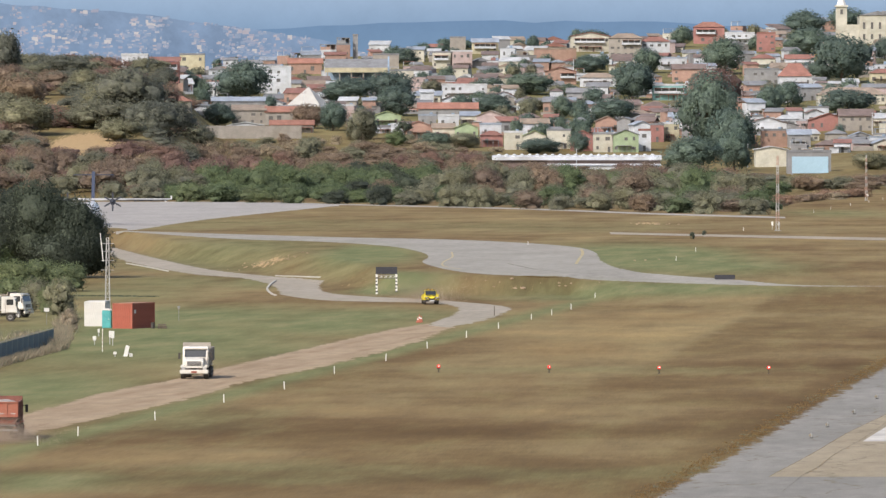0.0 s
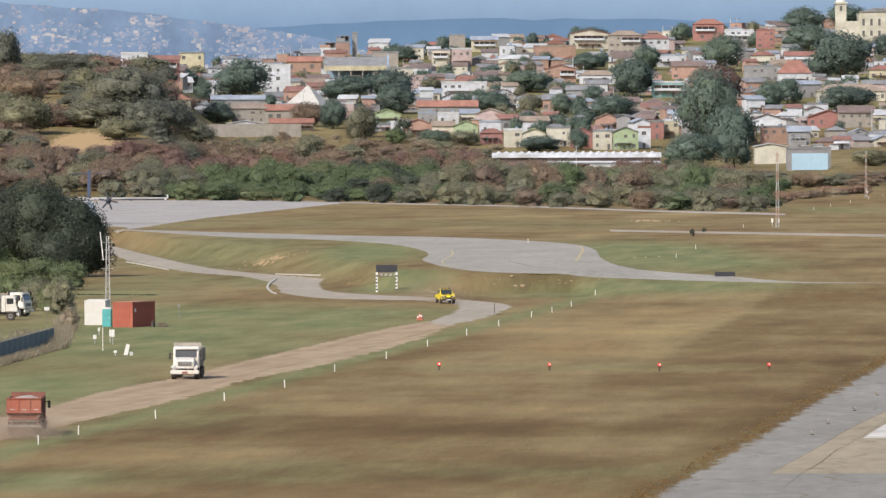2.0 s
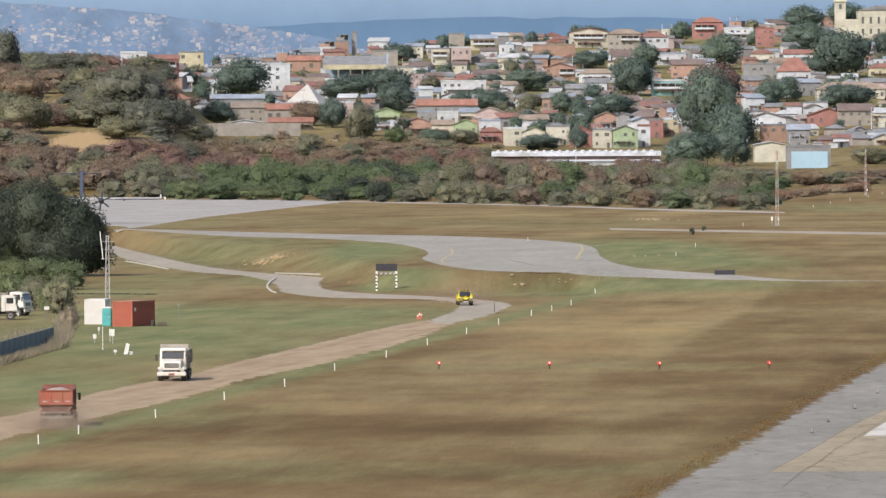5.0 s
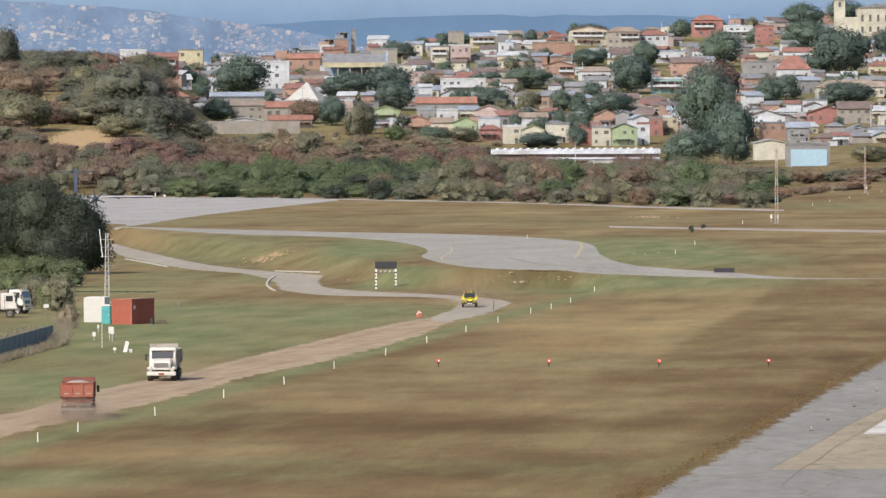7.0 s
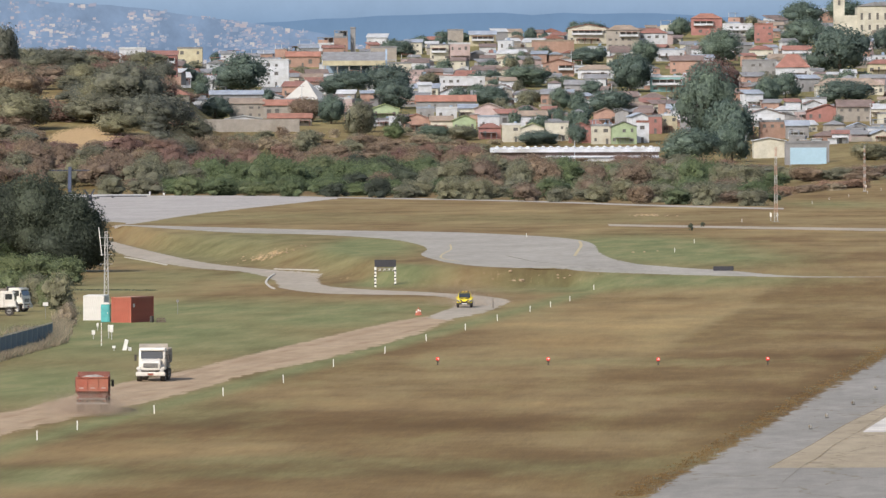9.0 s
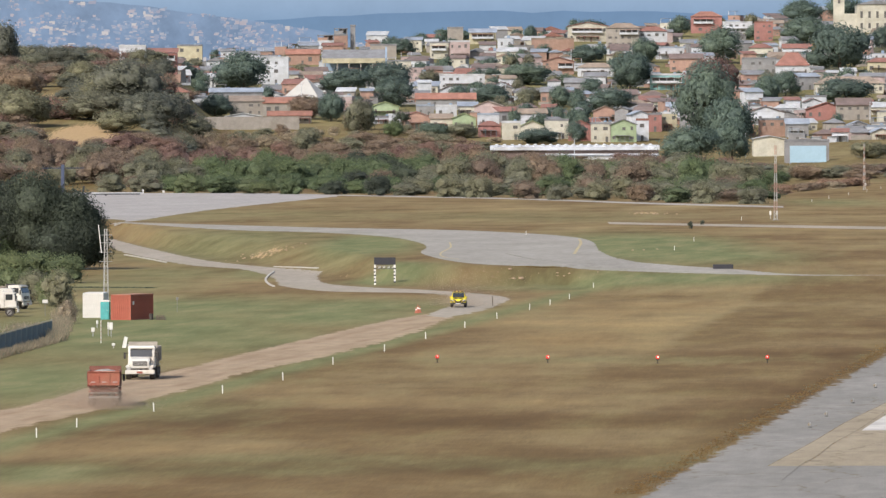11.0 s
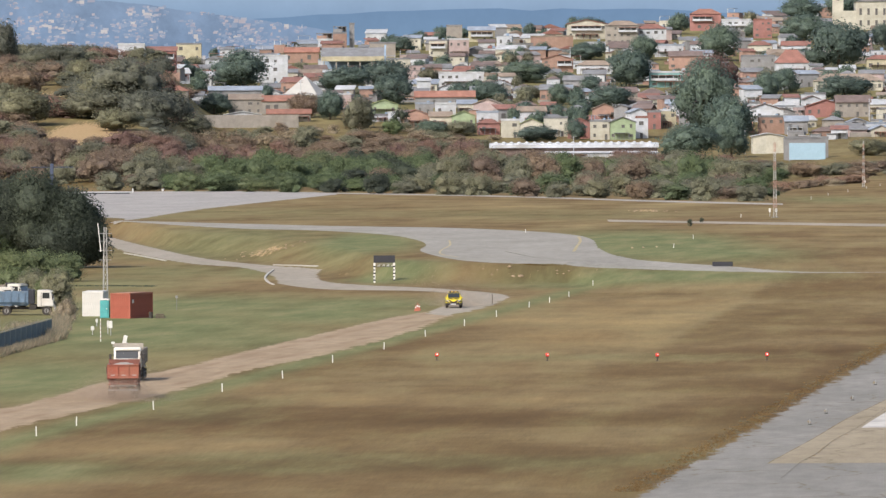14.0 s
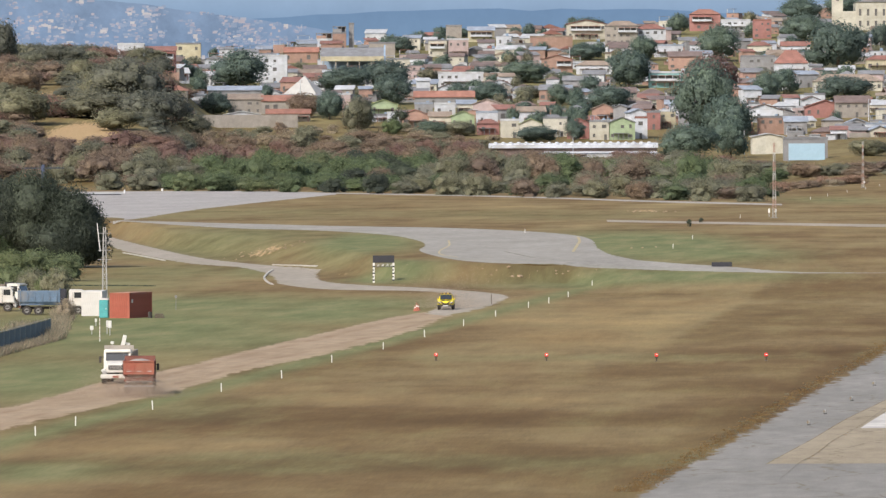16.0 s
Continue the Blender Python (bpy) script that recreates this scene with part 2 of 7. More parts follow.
PLANE_DARK = surf("dark_propeller_paint", (0.043, 0.047, 0.060), 0.5, 0.2, 1.0, 6.0)
RED_LENS, rn, rl, rp = shader("lit_red_lens")
rp.inputs["Base Color"].default_value = (0.45, 0.02, 0.015, 1)
rp.inputs["Emission Color"].default_value, rp.inputs["Emission Strength"].default_value = (1.0, 0.05, 0.03, 1), 0.5
BRIGHT_LENS, rn, rl, rp = shader("lamp_core")
rp.inputs["Emission Color"].default_value, rp.inputs["Emission Strength"].default_value = (1.0, 0.65, 0.6, 1), 8.0
BARK = surf("grey_brown_bark", (0.13, 0.10, 0.075), 0.9, 0.35, 2.0, 12.0)
TINTS = {
    "dark": ("dark_green_leaves", (0.077, 0.095, 0.076), (0.112, 0.135, 0.102)),
    "mid": ("green_leaves", (0.129, 0.171, 0.097), (0.176, 0.226, 0.125)),
    "lime": ("light_green_leaves", (0.151, 0.189, 0.106), (0.207, 0.247, 0.137)),
    "brown": ("reddish_brown_dry_leaves", (0.240, 0.186, 0.145), (0.305, 0.239, 0.183)),
    "olive": ("olive_brown_leaves", (0.192, 0.199, 0.146), (0.256, 0.259, 0.186)),
    # Paler and bluer: distance haze put into the town trees' leaf colour.
    "town": ("hazed_blue_green_leaves", (0.131, 0.181, 0.158), (0.172, 0.230, 0.195)),
    "straw": ("dry_straw", (0.277, 0.231, 0.172), (0.417, 0.357, 0.267)),
    "rust": ("rusty_dry_grass", (0.191, 0.123, 0.058), (0.289, 0.194, 0.093)),
    "wood": ("dull_green_hill_leaves", (0.144, 0.155, 0.131), (0.190, 0.201, 0.166)),
    "clay": ("clay_coloured_dry_scrub", (0.300, 0.200, 0.150), (0.391, 0.274, 0.205)),
    "maroon": ("maroon_leaves", (0.234, 0.159, 0.138), (0.291, 0.198, 0.168)),
}
LEAVES = {k: leaf_mat(*v) for k, v in TINTS.items()}
# Inner clumps take 0.6 of the leaf colours, without translucency.
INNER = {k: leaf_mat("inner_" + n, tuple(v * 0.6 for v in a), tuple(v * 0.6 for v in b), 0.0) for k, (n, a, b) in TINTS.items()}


# ---------------------------------------------------------------- mesh helpers
def mesh_of(name, bm, material):
    me = bpy.data.meshes.new(name)
    bmesh.ops.recalc_face_normals(bm, faces=bm.faces)
    bm.to_mesh(me)
    bm.free()
    for m in material if isinstance(material, (list, tuple)) else (material,):
        me.materials.append(m)
    return me


def part(name, bm, material, parent, label=""):
    ob = new(name, mesh_of(name, bm, material))
    ob.parent = parent
    return tagged(ob, label)


def piece(name, me, parent, at=(0, 0, 0), size=(1, 1, 1), turn=0.0):
    """One more object on a shared mesh."""
    ob = new(name, me)
    ob.parent = parent
    ob.location, ob.scale = at, size
    ob.rotation_euler = (0, 0, turn)
    return ob


def thing(name, x, y, z, rz, label, category, group=""):
    ob = new(name)
    ob.empty_display_size = 0.2
    ob.matrix_basis = pose(x, y, z, 0, 0, rz)
    return tagged(ob, label, category, group)


def box(bm, x0, x1, y0, y1, z0, z1, bevel=0.0, mat=0):
    r = bmesh.ops.create_cube(bm, size=1)
    for v in r["verts"]:
        v.co = Vector((x0 + (v.co.x + 0.5) * (x1 - x0), y0 + (v.co.y + 0.5) * (y1 - y0), z0 + (v.co.z + 0.5) * (z1 - z0)))
    faces = {f for v in r["verts"] for f in v.link_faces}
    for f in faces:
        f.material_index = mat
    if bevel:
        bmesh.ops.bevel(bm, geom=list({e for f in faces for e in f.edges}), offset=bevel, segments=2, affect="EDGES")
    return bm


def tube(bm, a, b, r0, r1=None, sides=8):
    a, b = Vector(a), Vector(b)
    r1 = r0 if r1 is None else r1
    q = (b - a).to_track_quat("Z", "Y").to_matrix().to_4x4()
    bmesh.ops.create_cone(bm, cap_ends=True, segments=sides, radius1=r0, radius2=r1, depth=(b - a).length,
                          matrix=Matrix.Translation((a + b) / 2) @ q)
    return bm


def prism(bm, outline, axis, lo, hi):
    """An outline in two axes, drawn out along the third."""
    def at(p, k):
        return {"x": (k, p[0], p[1]), "y": (p[0], k, p[1]), "z": (p[0], p[1], k)}[axis]
    a = [bm.verts.new(at(p, lo)) for p in outline]
    b = [bm.verts.new(at(p, hi)) for p in outline]
    bm.faces.new(a)
    bm.faces.new(b[::-1])
    for i in range(len(a)):
        j = (i + 1) % len(a)
        bm.faces.new((a[i], b[i], b[j], a[j]))
    return bm


def fresh():
    return bmesh.new()


# ---------------------------------------------------------------- land
def lerp_table(xs, ys, x):
    """Smooth reading of a short table."""
    if x <= xs[0]:
        return ys[0]
    for a, b, c, d in zip(xs, xs[1:], ys, ys[1:]):
        if x <= b:
            k = (x - a) / (b - a)
            return c + (d - c) * k
    return ys[-1]


def soft_step(k):
    k = min(1.0, max(0.0, k))
    return k * k * (3 - 2 * k)


def height(x, y):
    """Height of the land: flat field, low embankment, plateau with the taxiways, then the hills."""
    if y < 850:
        return 0.0
    b = x / y
    foot = lerp_table((-0.042, -0.0345, -0.022, -0.0146, -0.006, 0.008, 0.016, 0.025, 0.06),
                      (1500, 1345, 1200, 1110, 1056, 1052, 1060, 960, 930), b)
    wide = lerp_table((-0.042, -0.0345, -0.022, -0.0146, -0.006, 0.008, 0.016, 0.025, 0.06),
                      (60, 50, 130, 120, 45, 14, 16, 180, 220), b)
    z = 2.4 * soft_step((y - foot) / wide)
    z += 1.6 * soft_step((b - 0.040) / 0.014) * soft_step((y - 1900) / 300)
    if y > 2240:
        town = lerp_table((2240, 2500, 2950, 3300, 3700, 4150, 4600), (0, 2.5, 10.8, 26, 45, 69, 90), y)
        wood = lerp_table((2240, 2450, 2800, 3050, 4600), (0, 12, 34, 44, 46), y)
        k = soft_step((b + 0.038) / 0.010)
        cap = lerp_table((-0.06, -0.038, -0.02, 0.001, 0.019, 0.033, 0.056), (42, 44, 51, 60, 63, 67, 76), b)
        z += min(wood * (1 - k) + town * k, cap)
    return z


POST_LINE = ((-28.6, 558.0), (19.9, 1035.0))
LUSH_FIELD = (
    ((-36.3, 1325.0), 22, 130, 0.50), ((-39.6, 1146.0), 14, 60, 0.45), ((-39.5, 1656.0), 45, 120, 0.30), ((13.3, 1608.0), 50, 90, 0.28),
    ((-33.2, 840.0), 22, 120, 0.8), ((-14.4, 900.0), 14, 60, 0.75), ((-36.0, 678.0), 12, 70, 0.75), ((-26.1, 504.0), 8, 14, 0.6),
    ((-21.2, 612.0), 10, 40, 0.35), ((7.9, 513.0), 22, 14, 0.30), ((13.9, 733.0), 26, 16, 0.28), ((-12.0, 504.0), 14, 12, 0.32),
    ((-30.5, 941.0), 22, 60, 0.75), ((-11.0, 941.0), 16, 45, 0.70), ((-32.6, 678.0), 9, 60, 0.6),
)
LUSH_BANK = (
    ((-20.7, 798.0), 14, 60, 0.6), ((-12.0, 1251.0), 9, 110, 0.95), ((-6.5, 1080.0), 7, 25, 0.9), ((31.5, 1224.0), 16, 130, 1.1),
    ((38.2, 1149.0), 15, 60, 0.8), ((27.3, 1045.0), 22, 28, 0.8), ((-27.3, 1146.0), 6, 60, 0.5), ((-44.6, 1068.0), 14, 60, 0.5),
    ((-45.9, 888.0), 7, 40, 0.5), ((91.5, 1840.0), 16, 90, 0.5), ((-51.3, 1581.0), 20, 60, 0.3), ((-10.6, 521.0), 12, 12, 0.35),
    ((-25.7, 497.0), 6, 12, 0.6), ((-25.4, 1590.0), 30, 80, 0.25), ((24.1, 1564.0), 30, 60, 0.3),
)
BARE = (
    ((-27.7, 1257.0), 5, 22, 0.5), ((9.9, 1061.0), 4, 6, 0.4), ((43.3, 1656.0), 4, 40, 0.5), ((5.8, 1063.0), 7, 10, 0.25),
    ((-112.6, 2486.0), 13, 70, 0.95), ((-132.4, 2670.0), 7, 60, 0.7), ((1.3, 2984.0), 12, 40, 0.6), ((102.7, 2158.0), 10, 60, 0.75),
    ((-13.3, 1121.0), 5, 40, 0.30), ((-41.4, 1686.0), 10, 30, 0.4),
)


TONE = (
    ((-15.3, 589.0), 14, 16, -0.20), ((0.7, 587.0), 13, 16, -0.22), ((15.3, 584.0), 9, 14, -0.24), ((10.5, 678.0), 10, 14, -0.10), ((23.6, 606.0), 5, 20, -0.22), ((37.9, 742.0), 5, 25, -0.20),
    ((19.5, 864.0), 11, 55, 0.17), ((9.2, 778.0), 8, 25, 0.12), ((-4.0, 661.0), 9, 14, 0.12), ((-16.7, 539.0), 9, 10, 0.10), ((43.0, 864.0), 10, 40, -0.10), ((33.7, 914.0), 6, 50, -0.06),
    ((-3.0, 504.0), 30, 18, -0.24), ((4.0, 548.0), 26, 20, -0.10), ((9.7, 513.0), 14, 18, -0.22), ((22.1, 664.0), 6, 30, -0.14), ((24.6, 941.0), 16, 30, 0.10), ((62.4, 1373.0), 22, 60, 0.10), ((2.0, 1760.0), 60, 80, 0.06),
)


RUNWAY_EDGE = ((13.1, 480.0), (41.7, 745.0))


def tone_at(x, y):
    (ax, ay), (bx, by) = RUNWAY_EDGE
    s = ax + (y - ay) * (bx - ax) / (by - ay) - x
    d = x - (22.8 + (y - 785) * 0.083)
    mown = soft_step((y - 690) / 60) * soft_step((1050 - y) / 40) * (0.10 * math.exp(-(d / 13) ** 2) * soft_step(0.5 - d / 2.4) - 0.11 * math.exp(-(d / 17) ** 2) * soft_step(0.5 + d / 2.4))
    return mown + (-0.17 * math.exp(-((s - 1.0) / 3.0) ** 2) if y < 900 else 0.0) + sum(a * math.exp(-((x - cx) / rx) ** 2 - ((y - cy) / ry) ** 2) for (cx, cy), rx, ry, a in TONE)


def lush_at(x, y):
    (ax, ay), (bx, by) = POST_LINE
    s = (x - ax) / 1.0 - (y - ay) * (bx - ax) / (by - ay)
    k = 0.62 * math.exp(-((s + 0.3) / 2.4) ** 2) if y < 1150 else 0.0
    if y > 2230:
        k = 0.22 + 0.2 * soft_step((y - 3050) / 200)
    for (cx, cy), rx, ry, a in LUSH_FIELD + LUSH_BANK:
        k = max(k, a * math.exp(-((x - cx) / rx) ** 2 - ((y - cy) / ry) ** 2))
    return k


def bare_at(x, y):
    return max(a * math.exp(-((x - cx) / rx) ** 2 - ((y - cy) / ry) ** 2) for (cx, cy), rx, ry, a in BARE)


def build_ground():
    rows = [-900, -300, 0, 150, 300] + list(range(400, 1300, 6)) + list(range(1300, 2300, 18)) + list(range(2300, 4640, 36)) + [4800, 5600]
    cols = [-1.6, -0.8, -0.4, -0.2, -0.1] + [i * 0.001 for i in range(-72, 73)] + [0.1, 0.2, 0.4, 0.8, 1.6]
    verts, lush, bare, tone = [], [], [], []
    for y in rows:
        for b in cols:
            x = b * max(abs(y), 500)
            verts.append((x, y, height(x, y)))
            lush.append(lush_at(x, y))
            bare.append(bare_at(x, y))
            tone.append(tone_at(x, y))
    w = len(cols)
    faces = [(j * w + i, j * w + i + 1, (j + 1) * w + i + 1, (j + 1) * w + i) for j in range(len(rows) - 1) for i in range(w - 1)]
    me = bpy.data.meshes.new("ground")
    me.from_pydata(verts, [], faces)
    for key, data in (("lush", lush), ("bare", bare), ("tone", tone)):
        me.attributes.new(key, "FLOAT", "POINT").data.foreach_set("value", data)
    me.polygons.foreach_set("use_smooth", [True] * len(faces))
    me.materials.append(GRASS)
    tagged(new("ground", me), "dry brown airfield grass with greener patches and hills", "ground", kind="structure")


def spline(points, count):
    """Evenly read points along a smooth line through the given ones."""
    pts = [Vector((*p, 0)) for p in points]
    pts = [pts[0] * 2 - pts[1]] + pts + [pts[-1] * 2 - pts[-2]]
    out = []
    for i in range(count + 1):
        s = i / count * (len(points) - 1)
        k = min(int(s), len(points) - 2)
        t = s - k
        a, b, c, d = pts[k:k + 4]
        out.append(0.5 * ((2 * b) + (c - a) * t + (2 * a - 5 * b + 4 * c - d) * t * t + (3 * b - a - 3 * c + d) * t ** 3))
    return out


def ribbon(name, one, two, material, lift, label, category, count=90, across=8, ragged=0.0, kind="structure", smooth=True, rim=-0.015):
    """Paving between two edges, as a thin slab that lies on the land."""
    a, b = spline(one, count), spline(two, count)
    rims = [np.array([(p.x, p.y) for p in line]) for line in (a, b)]

    def inside(v):
        """Distance to the nearer edge."""
        best = 1e9
        for line in rims:
            d = line[1:] - line[:-1]
            t = np.clip(((v.x - line[:-1, 0]) * d[:, 0] + (v.y - line[:-1, 1]) * d[:, 1]) / np.maximum((d ** 2).sum(1), 1e-9), 0, 1)
            best = min(best, np.hypot(line[:-1, 0] + t * d[:, 0] - v.x, line[:-1, 1] + t * d[:, 1] - v.y).min())
        return best

    bm = fresh()
    tags = [bm.verts.layers.float.new(k) for k in ("margin", "across", "lush", "bare", "tone")]
    grid = []
    for i, (p, q) in enumerate(zip(a, b)):
        row = []
        for j in range(across + 1):
            v = p.lerp(q, j / across)
            k = bm.verts.new((v.x, v.y, height(v.x, v.y) + (lift if 0 < j < across else rim)))
            for tag, val in zip(tags, (inside(v), j / across, lush_at(v.x, v.y), bare_at(v.x, v.y), tone_at(v.x, v.y))):
                k[tag] = val
            row.append(k)
        grid.append(row)
    for r, s in zip(grid, grid[1:]):
        for j in range(across):
            bm.faces.new((r[j], r[j + 1], s[j + 1], s[j]))
    ob = new(name, mesh_of(name, bm, material))
    if sum(p.normal.z * p.area for p in ob.data.polygons) < 0:
        ob.data.flip_normals()
    ob.modifiers.new("slab", "SOLIDIFY").thickness = lift + 0.2
    return tagged(ob, label, category, kind=kind)


build_ground()
ribbon("road", [(-34.4, 532.0), (-29.8, 577.0), (-25.5, 612.0), (-20.6, 651.0), (-16.6, 697.0), (-11.7, 733.0), (-6.9, 774.0), (-2.0, 827.0), (1.6, 885.0)],
       [(-37.8, 585.0), (-32.6, 630.0), (-29.1, 674.0), (-24.4, 707.0), (-19.2, 760.0), (-14.1, 808.0), (-8.8, 859.0), (-4.4, 895.0), (-0.9, 911.0)],
       DIRT, 0.020, "dusty packed-earth haul road across the grass", "dirt road", 220, 8, 0.9)
ribbon("service_road", [(-64.5, 1514.0), (-52.0, 1388.0), (-37.1, 1255.0), (-25.9, 1194.0), (-21.3, 1175.0), (-17.0, 1144.0)],
       [(-59.1, 1388.0), (-51.8, 1308.0), (-39.3, 1212.0), (-30.2, 1176.0), (-24.6, 1118.0), (-22.2, 1058.0)],
       PALE, 0.024, "pale concrete service road curving past the bank", "service road", 120, 8, 0.3)
ribbon("service_road_link", [(-17.0, 1144.0), (-16.6, 1106.0), (-14.9, 1072.0), (-9.3, 1050.0), (-1.8, 1033.0), (4.8, 1010.0)],
       [(-22.2, 1058.0), (-18.8, 1037.0), (-14.9, 1023.0), (-9.0, 1017.0), (-3.2, 1013.0), (1.1, 997.0)],
       PALE, 0.028, "pale concrete service road running below the bank", "service road", 120, 6, 0.3)
ribbon("turning_pad", [(4.8, 1010.0), (7.5, 997.0), (9.0, 979.0), (8.3, 961.0), (6.4, 932.0), (4.0, 908.0), (1.0, 885.0)],
       [(0.4, 1000.0), (1.1, 988.0), (1.4, 973.0), (1.0, 955.0), (0.1, 938.0), (-1.1, 919.0), (-2.1, 898.0)],
       PALE, 0.032, "worn concrete turning pad with dusty edges", "pavement", 90, 8, 0.3)
ribbon("taxiway", [(-63.5, 1536.0), (-40.8, 1489.0), (-19.0, 1444.0), (1.6, 1415.0), (16.2, 1367.0), (23.2, 1322.0), (25.2, 1268.0), (24.5, 1188.0), (26.1, 1119.0), (32.5, 1093.0), (39.0, 1079.0), (46.6, 1058.0), (52.3, 1053.0), (63.0, 1050.5), (76.0, 1049.5)],
       [(-63.0, 1524.0), (-39.0, 1422.0), (-22.2, 1387.0), (-9.9, 1334.0), (-4.5, 1274.0), (-3.0, 1224.0), (-3.7, 1168.0), (1.3, 1100.0), (8.9, 1070.0), (20.4, 1073.0), (31.6, 1063.0), (46.2, 1051.0), (52.2, 1049.0), (63.0, 1048.2), (76.0, 1047.4)],
       ASPHALT, 0.03, "worn grey asphalt taxiway widening at the turn", "taxiway", 200, 12, 0.6)
ribbon("apron", [(-110.3, 2132.0), (-74.0, 2140.0), (-50.9, 2132.0), (-36.6, 2100.0), (-27.0, 2056.0)], [(-79.4, 1536.0), (-66.6, 1543.0), (-59.8, 1538.0), (-49.9, 1728.0), (-26.4, 2010.0)],
       APRON, 0.025, "broad pale concrete aircraft apron", "apron", 120, 16, 0.8)
ribbon("perimeter_road", [(-28.7, 2070.0), (16.3, 1968.0), (48.4, 1852.0), (76.6, 1770.0)], [(-28.3, 2040.0), (16.0, 1936.0), (47.5, 1816.0), (75.2, 1738.0)],
       APRON, 0.03, "narrow pale perimeter road on the plateau", "road", 90, 4, 0.5, rim=0.01)
ribbon("far_taxiway", [(31.8, 1513.0), (49.3, 1482.0), (80.4, 1436.0), (89.0, 1422.0)], [(31.5, 1482.0), (48.3, 1451.0), (78.4, 1400.0), (86.8, 1387.0)],
       PALE, 0.03, "narrow pale concrete taxiway beyond the dip", "taxiway", 90, 4, 0.4, rim=0.01)
ribbon("runway", [(6.2, 420.0), (12.2, 480.0), (15.9, 514.0), (20.0, 551.0), (24.6, 595.0), (30.9, 654.0), (39.2, 728.0), (42.3, 758.0), (61.6, 940.0)],
       [(28.7, 420.0), (38.3, 480.0), (53.9, 556.0), (69.1, 618.0), (81.4, 664.0), (102.0, 745.0), (155.5, 940.0)],
       RUNWAY, 0.025, "grey cracked runway shoulder with ragged grassy edge", "runway", 260, 10, 1.3, rim=0.018)
ribbon("runway_strip", [(20.9, 508.0), (25.6, 546.0), (29.7, 581.0), (34.7, 619.0), (44.4, 693.0)], [(35.4, 508.0), (42.4, 546.0), (48.4, 581.0), (55.1, 619.0), (68.1, 693.0)],
       TAN, 0.031, "sandy concrete runway strip", "pavement", 80, 6, 0.35, rim=0.03)
ribbon("runway_marking", [(30.0, 565.0), (32.3, 585.0), (39.3, 642.0)], [(34.5, 565.0), (37.9, 585.0), (46.6, 642.0)],
       WHITE_MARK, 0.037, "weathered white painted runway bar", "road marking", 20, 4, 0.1, rim=0.036)


def paint_line(points, width, material, label):
    a = spline(points, 40)
    bm = fresh()
    for p, q in zip(a, a[1:]):
        d = (q - p).normalized()
        s = Vector((d.y, -d.x, 0)) * width / 2
        bm.faces.new([bm.verts.new((v.x, v.y, height(v.x, v.y) + 0.05)) for v in (p - s, q - s, q + s, p + s)])
    ob = new("taxiway_line", mesh_of("taxiway_line", bm, material))
    tagged(ob, label, "road marking", kind="structure")


paint_line([(22.7, 1303.0), (22.2, 1257.0), (21.0, 1213.0), (19.5, 1159.0)], 0.45, YELLOW_MARK, "faded yellow curved guide line on taxiway")
paint_line([(1.4, 1268.0), (1.4, 1219.0), (0.0, 1172.0), (0.2, 1140.0), (2.6, 1117.0)], 0.3, YELLOW_MARK, "faded yellow guide line on taxiway")
paint_line([(20.9, 487.0), (22.4, 502.0), (23.3, 511.0), (25.1, 525.0), (26.9, 543.0), (29.8, 566.0), (33.6, 600.0)], 0.035, SEAM, "dark weedy joint across the runway strip")
for line in ([(18.0, 533.0), (19.4, 533.6), (21.0, 533.0), (22.6, 533.3)], [(22.4, 561.0), (23.2, 561.6), (24.2, 561.2)], [(13.6, 488.0), (14.6, 488.4), (15.4, 488.1)]):
    paint_line(line, 0.12, SEAM, "dark weedy crack across the runway shoulder")
paint_line([(9.5, 1163.0), (11.1, 1140.0), (13.2, 1113.0), (15.8, 1100.0)], 0.30, SEAM, "dark tar seam on the taxiway")

# ---------------------------------------------------------------- far distance
def ridge(name, y, x0, x1, profile, material, label, rough=2.0, seed=0.0):
    bm = fresh()
    n = 160
    last = None
    for i in range(n + 1):
        x = x0 + (x1 - x0) * i / n
        z = lerp_table(*profile, x) + rough * noise.noise(Vector((x * 0.012, seed, 0))) + rough * 0.4 * noise.noise(Vector((x * 0.06, seed, 5)))
        pair = (bm.verts.new((x, y - 40, -30)), bm.verts.new((x, y, z)), bm.verts.new((x, y + 60, -30)))
        if last:
            bm.faces.new((last[0], pair[0], pair[1], last[1]))
            bm.faces.new((last[1], pair[1], pair[2], last[2]))
        last = pair
    tagged(new(name, mesh_of(name, bm, material)), label, "hills", kind="structure")


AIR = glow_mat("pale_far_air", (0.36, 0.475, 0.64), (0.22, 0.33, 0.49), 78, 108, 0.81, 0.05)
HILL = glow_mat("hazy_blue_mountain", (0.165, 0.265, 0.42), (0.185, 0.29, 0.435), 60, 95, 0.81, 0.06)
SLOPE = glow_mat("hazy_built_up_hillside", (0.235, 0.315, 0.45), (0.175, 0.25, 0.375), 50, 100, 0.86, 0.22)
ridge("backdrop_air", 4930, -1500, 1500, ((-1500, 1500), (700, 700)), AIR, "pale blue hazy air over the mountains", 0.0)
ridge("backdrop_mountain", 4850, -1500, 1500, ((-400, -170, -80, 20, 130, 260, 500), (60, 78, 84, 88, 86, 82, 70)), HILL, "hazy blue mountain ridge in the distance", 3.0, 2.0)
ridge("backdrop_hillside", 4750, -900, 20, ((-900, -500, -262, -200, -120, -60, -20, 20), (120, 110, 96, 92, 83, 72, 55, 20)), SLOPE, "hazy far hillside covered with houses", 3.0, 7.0)


